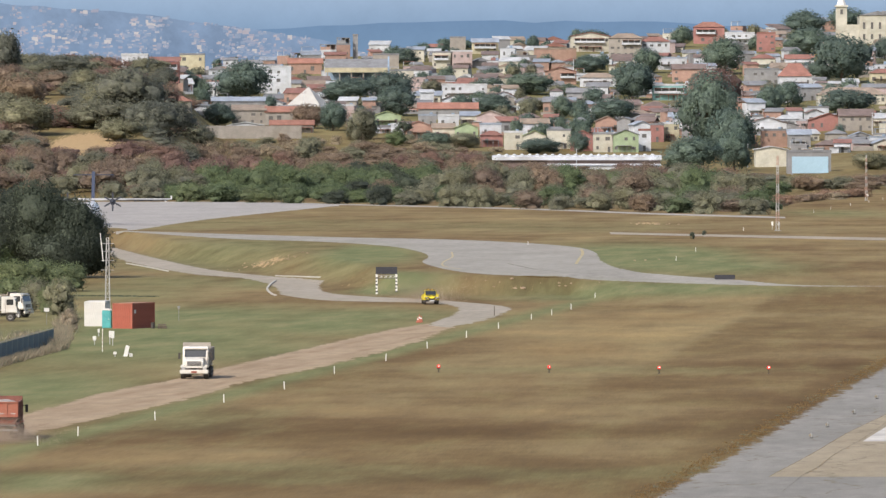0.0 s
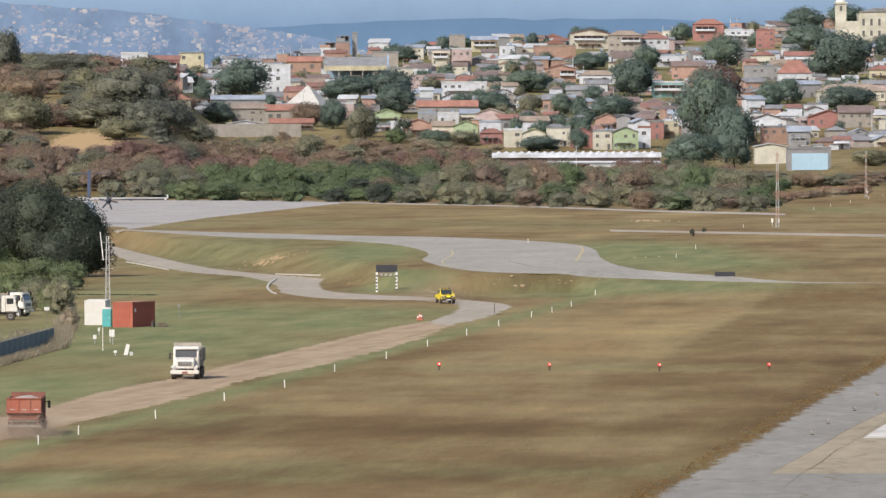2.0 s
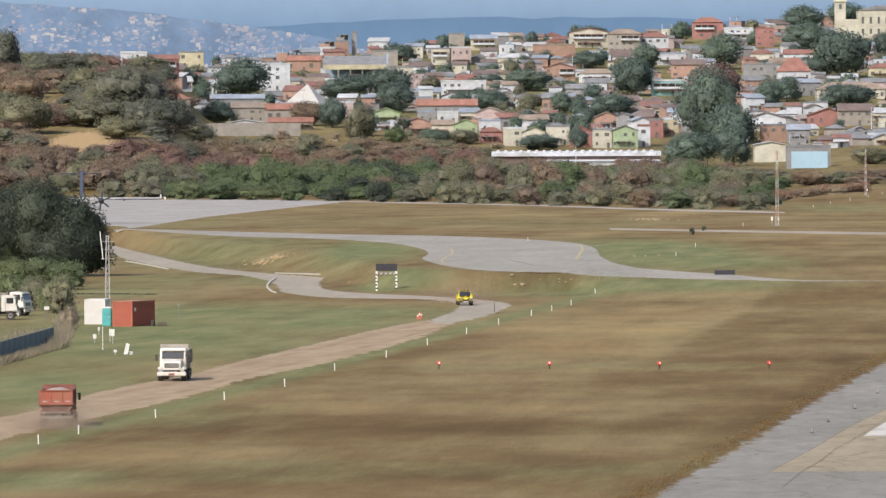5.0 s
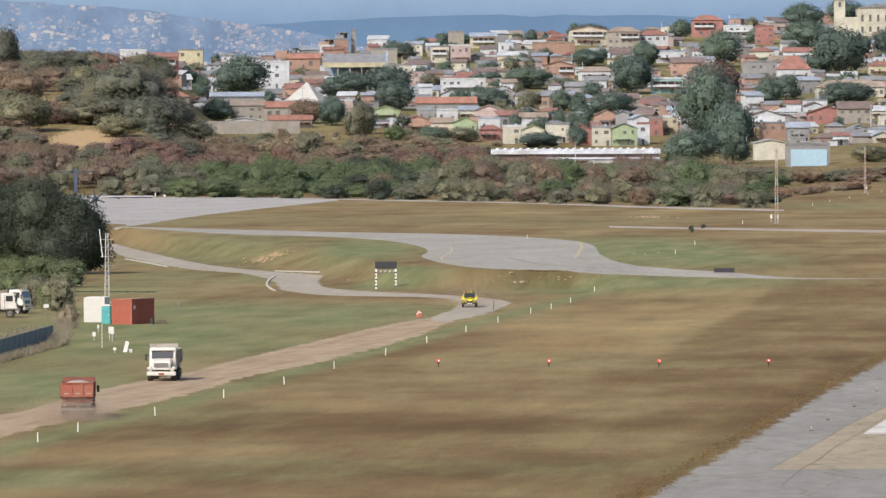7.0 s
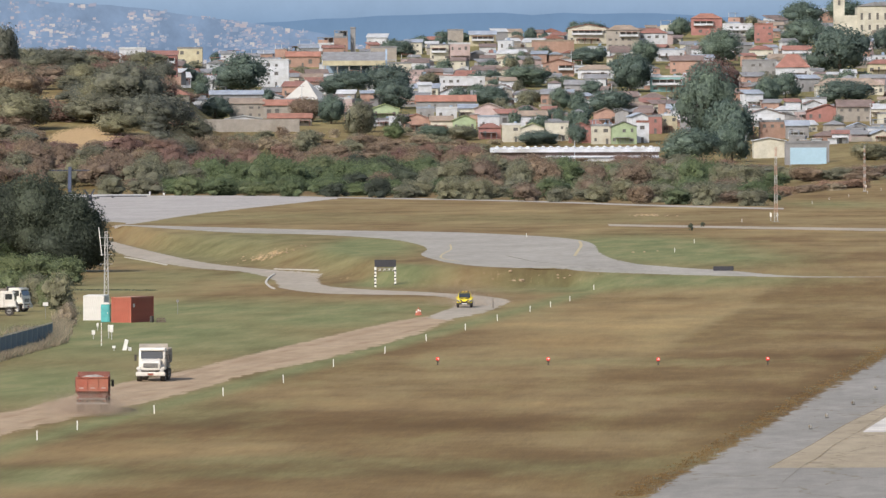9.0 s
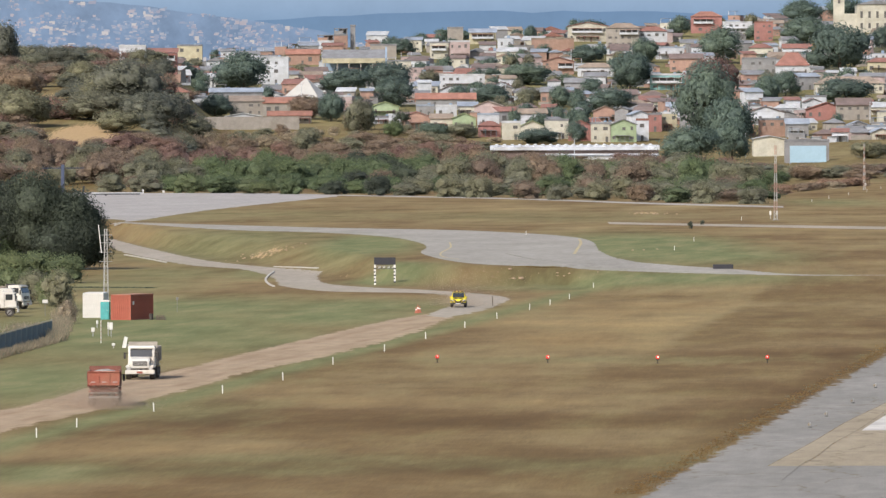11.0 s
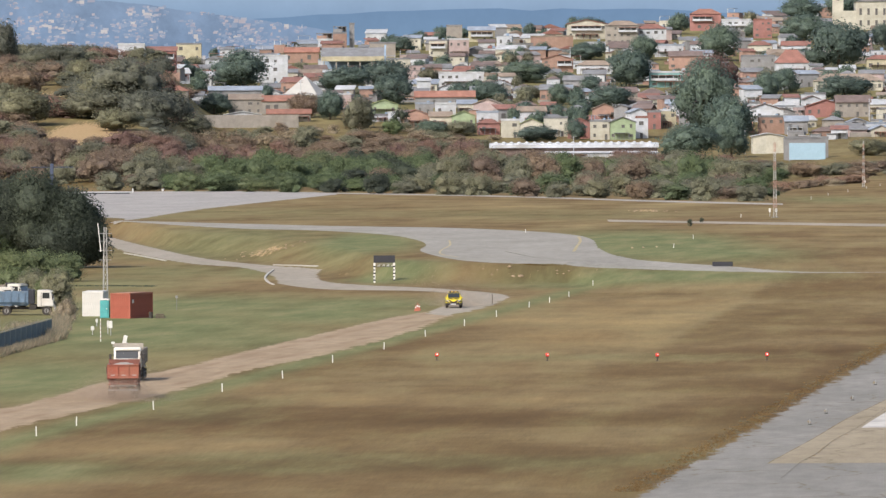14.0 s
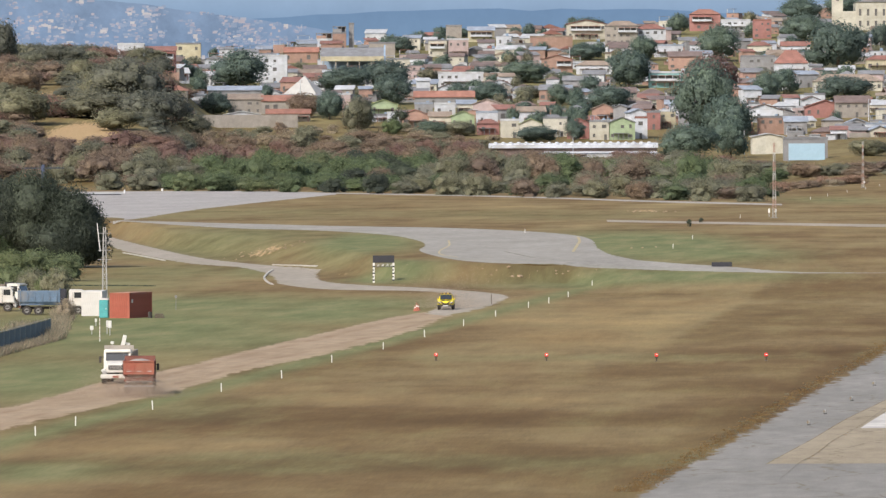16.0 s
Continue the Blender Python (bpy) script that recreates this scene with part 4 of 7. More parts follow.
def house(x, y, w, h, wall="white", roof="flat", top="grey", dep=9.0, turn=0.0, floors=0, name="house", label="", eave=0.5, rise=0.0, sink=1.5, windows=True, cat="house", group=""):
    """A house with its wall, roof, doors and windows; h is the height of the walls."""
    ob = thing(name, x, y + dep / 2, height(x, y), turn, label or wall + " walled house with " + top + " roof on the hillside", cat, group)
    part("wall", box(fresh(), -w / 2, w / 2, -dep / 2, dep / 2, -sink - dep * 0.06, h), WALLS[wall], ob)
    bm = fresh()
    e = eave
    r = rise or min(w, dep) * 0.22
    if roof == "gable":
        prism(bm, ((-dep / 2 - e, h - 0.1), (0, h + r), (dep / 2 + e, h - 0.1), (dep / 2 + e, h - 0.35), (0, h + r - 0.25), (-dep / 2 - e, h - 0.35)), "x", -w / 2 - e, w / 2 + e)
    elif roof == "front":
        prism(bm, ((-w / 2 - e, h - 0.1), (0, h + r), (w / 2 + e, h - 0.1), (w / 2 + e, h - 0.35), (0, h + r - 0.25), (-w / 2 - e, h - 0.35)), "y", -dep / 2 - e, dep / 2 + e)
        part("gable", prism(fresh(), ((-w / 2, h - 0.3), (w / 2, h - 0.3), (0, h + r - 0.3)), "y", -dep / 2 + 0.02, dep / 2 - 0.02), WALLS[wall], ob)
    elif roof == "hip":
        lo = [bm.verts.new(c) for c in ((-w / 2 - e, -dep / 2 - e, h), (w / 2 + e, -dep / 2 - e, h), (w / 2 + e, dep / 2 + e, h), (-w / 2 - e, dep / 2 + e, h))]
        k = max(0.0, w / 2 - dep / 2 * 0.8)
        hi = [bm.verts.new((-k - 0.1, 0, h + r)), bm.verts.new((k + 0.1, 0, h + r))]
        for f in ((lo[0], lo[1], hi[1], hi[0]), (lo[1], lo[2], hi[1]), (lo[2], lo[3], hi[0], hi[1]), (lo[3], lo[0], hi[0]), tuple(lo[::-1])):
            bm.faces.new(f)
    elif roof == "shed":
        prism(bm, ((-dep / 2 - e, h + 0.05), (dep / 2 + e, h + 0.05 + r), (dep / 2 + e, h + 0.25 + r), (-dep / 2 - e, h + 0.25)), "x", -w / 2 - e, w / 2 + e)
    else:
        box(bm, -w / 2 - 0.15, w / 2 + 0.15, -dep / 2 - 0.15, dep / 2 + 0.15, h + 0.003, h + 0.25)
        box(bm, -w / 2 - 0.15, w / 2 + 0.15, -dep / 2 - 0.15, -dep / 2 + 0.1, h + 0.25, h + 0.8)
    part("roof", bm, ROOFS[top], ob)
    if group:
        k = random.random()
        if k < 0.35:
            sx = random.choice((-1, 1))
            part("annex", box(fresh(), sx * w / 2 - 1.6, sx * w / 2 + 1.8, -dep / 2 - 2.4, -dep / 2 + 1.5, -sink, h * 0.55), WALLS[random.choice(("white", "grey", "brick", "beige"))], ob)
            part("annex_roof", box(fresh(), sx * w / 2 - 1.9, sx * w / 2 + 2.1, -dep / 2 - 2.8, -dep / 2 + 1.2, h * 0.55 + 0.003, h * 0.55 + 0.2), ROOFS[random.choice(("grey", "bluegrey", "tile", "white"))], ob)
        if roof == "flat" and k > 0.4:
            part("water_tank", tube(fresh(), (w * 0.2, 0.5, h + 0.25), (w * 0.2, 0.5, h + 1.35), 0.7, 0.6, 10), WALLS["blue"], ob, "pale blue water tank")
        if roof == "flat" and k < 0.5:
            bm = fresh()
            box(bm, -w / 2, w * 0.1, -dep / 2 + 0.6, dep / 2 - 0.5, h + 2.3, h + 2.45)
            for px in (-w / 2 + 0.2, w * 0.1 - 0.2):
                for py in (-dep / 2 + 0.8, dep / 2 - 0.7):
                    box(bm, px - 0.12, px + 0.12, py - 0.12, py + 0.12, h + 0.25, h + 2.3)
            part("terrace_cover", bm, ROOFS[random.choice(("bluegrey", "grey", "tile"))], ob, "open roofed terrace")
        if 0.35 <= k < 0.75:
            part("yard_wall", box(fresh(), -w / 2 - 0.8, w / 2 + 0.8, -dep / 2 - 3.4, -dep / 2 - 3.2, -sink - 0.6, random.uniform(0.8, 1.6)), WALLS[random.choice(("white", "grey", "brick", "beige", "white"))], ob)
    if windows and w > 5.5 and h > 2.2:
        k = random.random()
        if k < 0.55:
            a0, a1, z1 = -w / 2 + random.uniform(0.3, w * 0.25), w / 2 - random.uniform(0.3, w * 0.35), min(2.4, h * 0.6)
            bm = box(fresh(), a0, a1, -dep / 2 - 1.9, -dep / 2 - 0.01, z1, z1 + 0.18)
            for i in range(4):
                px = a0 + 0.1 + (a1 - a0 - 0.2) * i / 3
                box(bm, px - 0.1, px + 0.1, -dep / 2 - 1.85, -dep / 2 - 1.65, -0.8, z1)
            part("veranda", bm, ROOFS[random.choice(("tile", "grey", "white", "brown"))], ob, "open veranda on posts")
        if roof == "flat" and k > 0.3 and not group:
            part("water_tank", tube(fresh(), (w * 0.22, 0.5, h + 0.25), (w * 0.22, 0.5, h + 1.35), 0.7, 0.6, 10), WALLS["blue"], ob, "pale blue water tank")
    if windows:
        n = max(1, int(w / 3.0))
        fl = floors or max(1, int(h / 2.9))
        for f in range(fl):
            for i in range(n):
                if random.random() < 0.3:
                    continue
                wx = -w / 2 + (i + 0.5) * w / n + random.uniform(-0.3, 0.3)
                zz = h * f / fl + h / fl * 0.32
                if f == 0 and i == n // 2:
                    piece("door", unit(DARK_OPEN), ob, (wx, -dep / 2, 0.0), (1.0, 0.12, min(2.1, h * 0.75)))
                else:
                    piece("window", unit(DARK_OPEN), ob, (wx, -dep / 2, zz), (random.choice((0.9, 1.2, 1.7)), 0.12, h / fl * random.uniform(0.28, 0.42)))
    return ob


TAKEN = []


def loggia(ob, w, dep, z, x0, x1, tall=1.9):
    """A gallery across the front, its shade a dark box, with its slab, posts and rail; x0 and x1 are shares of the
    width.
    """
    a, b, f = w * x0, w * x1, -dep / 2
    # No recess is cut: the box's dark colour is the shade.
    part("gallery", box(fresh(), a, b, f - 0.05, f + 0.3, z, z + tall), DARK_OPEN, ob, "dark box standing for gallery shade")
    part("slab", box(fresh(), a - 0.3, b + 0.3, f - 1.5, f - 0.06, z - 0.25, z - 0.05), WALLS["white"], ob)
    part("canopy", box(fresh(), a - 0.3, b + 0.3, f - 1.6, f - 0.06, z + tall + 0.02, z + tall + 0.2), ROOFS["tile"], ob)
    part("rail", box(fresh(), a, b, f - 1.5, f - 1.4, z - 0.04, z + 0.75), WALLS["white"], ob, "pale parapet")
    n = max(2, int((b - a) / 2.6))
    for i in range(n + 1):
        px = a + (b - a) * i / n
        part("post", box(fresh(), px - 0.13, px + 0.13, f - 1.38, f - 1.14, z - 0.04, z + tall + 0.015), WALLS["white"], ob)


def open_floor(ob, w, dep, z, tall=2.6, wall="brick"):
    """An unfinished storey: columns, a slab over them and a half-built wall."""
    for i in range(4):
        for sy in (-1, 1):
            px = -w / 2 + 0.3 + (w - 0.6) * i / 3
            part("column", box(fresh(), px - 0.15, px + 0.15, sy * (dep / 2 - 0.3) - 0.15, sy * (dep / 2 - 0.3) + 0.15, z, z + tall), WALLS["grey"], ob)
    part("upper_slab", box(fresh(), -w / 2, w / 2, -dep / 2, dep / 2, z + tall + 0.003, z + tall + 0.25), WALLS["grey"], ob, "bare concrete slab")
    part("half_wall", box(fresh(), -w / 2 + 0.5, w * 0.15, -dep / 2 + 0.16, -dep / 2 + 0.4, z, z + tall * 0.6), WALLS[wall], ob, "unplastered half-built wall")
    part("back_wall", box(fresh(), -w * 0.1, w / 2 - 0.5, dep / 2 - 0.6, dep / 2 - 0.4, z, z + tall - 0.005), WALLS[wall], ob)


def mark(x, y, w, h, *rest, **more):
    """A house of note; keeps the room before it free."""
    TAKEN.append((x, y, w))
    return house(x, y, w, h, *rest, **more)


# the hill's foot, from the long wall to the blue screen
def town_wall():
    x, y = (-75.2, 3060.0)
    ob = tagged(new("perimeter_wall", mesh_of("perimeter_wall", box(fresh(), -20.5, 20.5, -0.2, 0.2, -2, 5.0), WALLS["beige"])), "stained pale concrete wall below the houses", "wall")
    ob.matrix_basis = pose(x, y, height(x, y), 0, 0, -2)
    TAKEN.append((x, y, 41))


town_wall()
mark(-83.7, 3234.0, 21.5, 7.4, "grey", "shed", "bluegrey", 8, label="low grey shed with blue-grey metal roof")
mark(-78.1, 3180.0, 13.6, 5.9, "beige", "shed", "tan", 10, label="low beige house with tan tiled roof")
mark(-63.9, 3180.0, 14.8, 5.5, "beige", "gable", "orange", 10, label="low house with bright orange tiled roof")
mark(-96.1, 2856.0, 10.2, 4.1, "beige", "hip", "orange", 9, label="house with bright orange hipped roof among trees")
# Grey wall colour puts in the shade beneath the orange eaves.
mark(2.0, 3234.0, 24.3, 4.6, "grey", "gable", "orange", 11, label="long low building, wall greyed for shade, orange tiled roof")
mark(9.3, 3430.0, 19.6, 5.9, "white", "flat", "white", 12, label="plain white two-storey building")
mark(-59.5, 3112.0, 17.0, 3.3, "beige", "gable", "orange", 8, label="low house with a broad orange tiled roof behind the wall")
mark(-77.5, 3106.0, 14.0, 3.4, "white", "front", "white", 6, rise=1.2, windows=False, label="white awning behind the concrete wall")
mark(-6.3, 3170.0, 7.2, 4.2, "grey", "flat", "bluegrey", 8, label="low grey house with pale slab roof")
mark(2.2, 3164.0, 8.4, 4.3, "white", "flat", "white", 8, label="low white house with flat roof")
mark(10.8, 3172.0, 7.6, 4.0, "cream", "shed", "bluegrey", 8, label="low cream house with metal roof")
mark(-9.5, 3060.0, 11.0, 5.0, "orange", "front", "orange", 9, label="orange house with a broad orange gable")
mark(0.2, 3052.0, 8.5, 4.6, "cream", "gable", "tan", 8, label="cream house with tan roof below the long building")
mark(9.0, 3050.0, 9.0, 4.8, "green", "front", "green", 9, label="pale green house with lime gable")
mark(18.4, 3064.0, 8.4, 5.2, "white", "flat", "bluegrey", 8, label="white flat-roofed house behind the red one")
mark(-17.0, 3080.0, 6.5, 4.4, "white", "flat", "white", 8, label="small white house on the slope")
mark(26.4, 2966.0, 7.0, 6.4, "cream", "flat", "white", 9, label="cream two-storey row house")
mark(34.3, 2966.0, 8.5, 5.5, "cream", "front", "green", 9, label="cream row house with green gable")
mark(43.5, 2974.0, 8.9, 6.8, "cream", "flat", "grey", 9, label="cream two-storey row house")
mark(52.2, 2956.0, 8.9, 5.9, "red", "front", "tile", 9, label="red row house with tiled gable")
mark(59.6, 2942.0, 7.4, 6.7, "cream", "flat", "grey", 9, label="cream two-storey row house")
mark(67.9, 2942.0, 9.7, 6.7, "green", "front", "grey", 9, label="pale green two-storey row house")
mark(75.4, 2956.0, 4.6, 7.6, "white", "flat", "tile", 9, label="narrow white row house with tiled roof")
mark(82.1, 3030.0, 5.0, 6.5, "red", "flat", "grey", 9, label="narrow red row house")
mark(87.7, 3040.0, 6.1, 6.5, "yellow", "flat", "white", 9, label="pale yellow two-storey house")
mark(64.6, 3108.0, 9.3, 4.9, "orange", "front", "tan", 9, label="orange gabled house behind the row")
mark(18.4, 2992.0, 8.5, 4.3, "red", "hip", "tile", 8, label="low red house with tiled roof")
mark(-22.4, 3166.0, 11.3, 4.5, "green", "front", "green", 9, label="light green gabled house")
mark(126.7, 3088.0, 14.8, 4.9, "white", "front", "brown", 11, label="white house with a wide brown gable")
mark(125.0, 2982.0, 9.8, 6.4, "brick", "flat", "grey", 10, label="bare brick block with grey flat roof")
mark(134.0, 2974.0, 8.5, 5.1, "grey", "gable", "bluegrey", 10, label="grey shed with blue-grey metal roof")
mark(151.4, 3104.0, 15.5, 4.4, "red", "front", "tile", 12, label="red-trimmed house with a broad gable")
mark(161.6, 3094.0, 13.3, 6.0, "beige", "gable", "brown", 12, label="beige building with a wide brown roof")
mark(112.4, 2708.0, 10.8, 6.2, "cream", "front", "white", 14, rise=1.0, windows=False, label="pale yellow warehouse with low curved gable")
mark(120.5, 2602.0, 14.3, 6.7, "grey", "flat", "grey", 10, windows=False, label="dark grey building behind the blue screen")


def screen():
    x, y = (120.1, 2586.0)
    ob = thing("billboard", x, y - 2, height(x, y), 0, "large pale blue billboard in front of the grey building", "billboard")
    s = y / 14000
    blue = surf("pale_blue_sheet", (0.31, 0.45, 0.55), 0.5, 0.12, 0.2, 2.0)
    part("panel", box(fresh(), -33 * s, 31 * s, -0.2, 0.2, 1 * s, 30.5 * s), blue, ob)
    part("frame", box(box(box(fresh(), -34 * s, 32 * s, 0.25, 0.6, 29 * s, 31 * s), -34 * s, -31 * s, 0.25, 0.6, -2, 28.9 * s), 29 * s, 32 * s, 0.25, 0.6, -2, 28.9 * s), WALLS["grey"], ob)


screen()


def depot():
    """Long white shed with round roof vents."""
    x, y = (45.3, 2678.0)
    s = y / 14000
    ob = thing("long_shed", x, y, height(x, y), -1.5, "long white shed with round roof vents", "shed")
    # Brown wall colour puts in the shade below the white fascia.
    part("wall", box(fresh(), -148 * s, 148 * s, 0, 14, -2, 16 * s), ROOFS["brown"], ob, "wall coloured dark for shade under the fascia")
    part("roof", prism(fresh(), ((-1, 22 * s), (7, 25 * s), (15, 22 * s), (15, 16 * s), (-1, 16 * s)), "x", -150 * s, 150 * s), WALLS["white"], ob, "white roof with a deep fascia")
    part("lean_to", prism(fresh(), ((-6, -2), (-0.02, -2), (-0.02, 10 * s), (-6, 7 * s)), "x", -52 * s, 148 * s), WALLS["white"], ob, "lower white lean-to")
    part("gutter", box(fresh(), -60 * s, 150 * s, -6.4, -6.02, 6 * s, 7.4 * s), ROOFS["bluegrey"], ob)
    dome = fresh()
    bmesh.ops.create_uvsphere(dome, u_segments=10, v_segments=6, radius=1.0)
    me = mesh_of("vent", dome, WALLS["white"])
    for i in range(21):
        piece("vent", me, ob, ((-138 + i * 13.6) * s, 2.5, 23.4 * s), (0.85, 0.85, 0.75))
    TAKEN.append((x, y, 62))


depot()


def tent():
    x, y = (-56.6, 3332.0)
    s = y / 14000
    ob = thing("tent", x, y, height(x, y), 8, "tall white peaked canvas tent", "tent")
    bm = fresh()
    bmesh.ops.create_cone(bm, cap_ends=True, segments=4, radius1=46 * s, radius2=0.3, depth=34 * s, matrix=Matrix.Translation((0, 0, 22 * s)) @ pose(0, 0, 0, 0, 0, 20))
    part("canopy", bm, surf("white_canvas", (0.39, 0.38, 0.36), 0.9, 0.1, 0.3, 3.0), ob)
    bm = fresh()
    for a in range(4):
        t = radians(90 * a + 20)
        tube(bm, (38 * s * math.cos(t), 38 * s * math.sin(t), -2), (38 * s * math.cos(t), 38 * s * math.sin(t), 6 * s), 0.15)
    tube(bm, (0, 0, -2), (0, 0, 41 * s), 0.15)
    part("poles", bm, STEEL, ob)
    TAKEN.append((x, y, 16))


tent()


def stand():
    """Open shed with a grey roof and a yellow fascia."""
    x, y = (-39.3, 3618.0)
    s = y / 14000
    ob = thing("open_shed", x, y, height(x, y), 0, "open-fronted shed with grey roof and yellow fascia", "shed")
    part("back_wall", box(fresh(), -55 * s, 55 * s, 9, 10, -2, 22 * s), WALLS["blue"], ob)
    part("roof", prism(fresh(), ((-1, 22 * s), (11, 38 * s), (11, 39.5 * s), (-1, 23.5 * s)), "x", -57 * s, 54 * s), ROOFS["grey"], ob)
    part("fascia", box(fresh(), -57 * s, 54 * s, -1.35, -1.02, 15 * s, 23.5 * s), WALLS["yellow"], ob)
    part("side_wall", prism(fresh(), ((-1, -2), (10, -2), (10, 36 * s), (4, 44 * s), (-1, 24 * s)), "x", 54.2 * s, 57 * s), WALLS["blue"], ob)
    me = mesh_of("post", box(fresh(), -0.25, 0.25, -0.25, 0.25, -2, 15 * s), WALLS["beige"])
    for i in range(6):
        piece("post", me, ob, ((-52 + i * 21) * s, -0.7, 0))
    TAKEN.append((x, y, 30))


stand()
open_floor(mark(-55.4, 3810.0, 7.9, 5.6, "white", "flat", "white", 9, label="unfinished white concrete house with open upper floor", floors=2), 7.9, 9, 6.4, 2.4)
open_floor(mark(-48.2, 3822.0, 6.6, 8.2, "brick", "flat", "grey", 8, label="tall unplastered brick block with open top floor", floors=3), 6.6, 8, 9.0, 2.5, "grey")
mark(-42.4, 3826.0, 2.4, 12.5, "grey", "flat", "grey", 4, windows=False, label="narrow dark grey stair tower")
mark(-51.5, 3786.0, 10.0, 4.9, "brick", "shed", "tile", 6, label="small brick house with tiled roof")
mark(-27.1, 3752.0, 12.3, 6.4, "beige", "flat", "grey", 10, windows=False, label="plain beige warehouse block")
mark(-18.7, 3580.0, 10.7, 6.1, "cream", "flat", "grey", 9, label="cream house with grey flat roof")
mark(-74.2, 3486.0, 14.4, 11.5, "white", "flat", "white", 10, label="white three-storey house behind a tree", floors=3)
mark(-64.4, 3694.0, 15.8, 5.3, "brick", "gable", "orange", 10, label="brick house with orange tiled roof")
mark(-117.1, 3006.0, 10.1, 5.0, "white", "flat", "white", 8, label="white two-storey house on the ridge")
loggia(mark(-111.0, 3150.0, 12.2, 6.6, "red", "shed", "tile", 8, label="red two-storey house with verandas"), 12.2, 8, 3.6, -0.45, 0.42)
mark(-118.2, 3728.0, 11.7, 8.0, "yellow", "flat", "grey", 8, label="yellowish house on the ridge")
loggia(mark(-0.4, 3752.0, 9.4, 7.5, "cream", "flat", "grey", 9, label="cream two-storey house near the ridge"), 9.4, 9, 4.2, -0.4, 0.3)
mark(8.8, 3752.0, 10.2, 8.0, "pink", "flat", "white", 9, label="pale pink two-storey house")
mark(7.3, 3922.0, 7.8, 7.3, "beige", "flat", "grey", 6, label="tall narrow beige block", windows=False)
loggia(mark(20.8, 3910.0, 13.1, 5.6, "yellow", "shed", "bluegrey", 9, label="yellow house with pale blue metal roof"), 13.1, 9, 2.9, -0.4, 0.4)
mark(54.4, 3834.0, 20.5, 5.5, "brick", "flat", "tan", 10, windows=False, label="long windowless brick wall of a house")
loggia(mark(53.3, 3580.0, 14.1, 6.1, "brick", "front", "tile", 9, label="brick house with tiled gable"), 14.1, 9, 3.1, 0.0, 0.45)
mark(69.7, 3556.0, 16.0, 4.1, "white", "hip", "tan", 10, label="white house with tan hipped roof")
loggia(mark(73.3, 3934.0, 19.7, 7.9, "cream", "front", "tile", 12, label="two-storey cream house with verandas", rise=2.0), 19.7, 12, 4.6, -0.4, 0.35)
loggia(mark(89.3, 3872.0, 16.0, 9.4, "beige", "hip", "tan", 11, label="three-storey beige house with tan roof", floors=3), 16.0, 11, 6.4, -0.1, 0.45)
mark(104.2, 3884.0, 14.1, 7.2, "white", "hip", "tile", 11, label="white house with red tiled roof")
loggia(mark(98.0, 3418.0, 14.9, 6.3, "turquoise", "flat", "white", 9, label="turquoise house with white flat roof"), 14.9, 9, 3.2, -0.45, 0.4)
mark(112.0, 3604.0, 14.9, 6.2, "orange", "gable", "brown", 10, label="orange house with brown roof")
mark(108.5, 3740.0, 13.4, 5.3, "white", "flat", "bluegrey", 9, label="white house with pale metal roof")
loggia(mark(135.4, 4026.0, 15.5, 8.6, "red", "hip", "orange", 12, label="salmon red two-storey house with hipped roof"), 15.5, 12, 5.2, -0.42, 0.2)
mark(151.0, 4026.0, 15.0, 5.2, "white", "flat", "white", 10, label="white house on the ridge", floors=2)
mark(160.7, 3934.0, 9.0, 9.0, "red", "flat", "tile", 9, label="bright red house on the ridge")
mark(157.4, 3536.0, 14.6, 5.1, "white", "hip", "tile", 12, rise=6.0, label="house with a large steep red roof")
mark(172.7, 3342.0, 28.9, 4.3, "cream", "hip", "tan", 14, label="long building with a tan tiled roof")
mark(143.7, 3568.0, 15.3, 7.1, "grey", "flat", "grey", 10, label="grey unplastered concrete house block")
mark(151.5, 3740.0, 11.2, 5.3, "cream", "hip", "tile", 9, label="cream house with tiled roof")
mark(169.1, 3752.0, 13.4, 4.3, "white", "gable", "tile", 9, label="white house with red tiled roof")
mark(198.9, 3542.0, 15.2, 5.1, "yellow", "hip", "tile", 9, label="yellow house with tiled roof")


def church():
    x, y = (216.9, 3990.0)
    s = y / 14000
    ob = thing("church", x, y, height(x, y), 0, "pale yellow church with a white-capped bell tower", "church")
    part("nave", box(fresh(), -24 * s, 40 * s, 0, 22, -3, 50 * s), WALLS["cream"], ob)
    part("nave_roof", prism(fresh(), ((-26 * s, 50.2 * s), (8 * s, 58 * s), (42 * s, 50.2 * s)), "y", -0.5, 22.5), ROOFS["grey"], ob)
    part("tower", box(box(fresh(), -65 * s, -46 * s, 2, 8, -3, 68 * s), -67 * s, -44 * s, 1.4, 8.6, 65 * s, 68 * s), WALLS["cream"], ob)
    bm = fresh()
    bmesh.ops.create_cone(bm, cap_ends=True, segments=12, radius1=9 * s, radius2=0.4, depth=20 * s, matrix=Matrix.Translation((-55.5 * s, 5, 78 * s)))
    part("spire", bm, WHITE, ob)
    part("link", box(fresh(), -46 * s, -24.1 * s, 1, 16, -3, 34 * s), WALLS["cream"], ob)
    for i in range(4):
        piece("window", unit(DARK_OPEN), ob, ((-16 + 14 * i) * s, 0, 26 * s), (1.2, 0.12, 3.4))
        piece("window", unit(DARK_OPEN), ob, ((-16 + 14 * i) * s, 0, 8 * s), (1.2, 0.12, 2.6))
    piece("window", unit(DARK_OPEN), ob, (-55.5 * s, 2, 52 * s), (1.3, 0.12, 2.6))
    TAKEN.append((x, y, 32))


church()

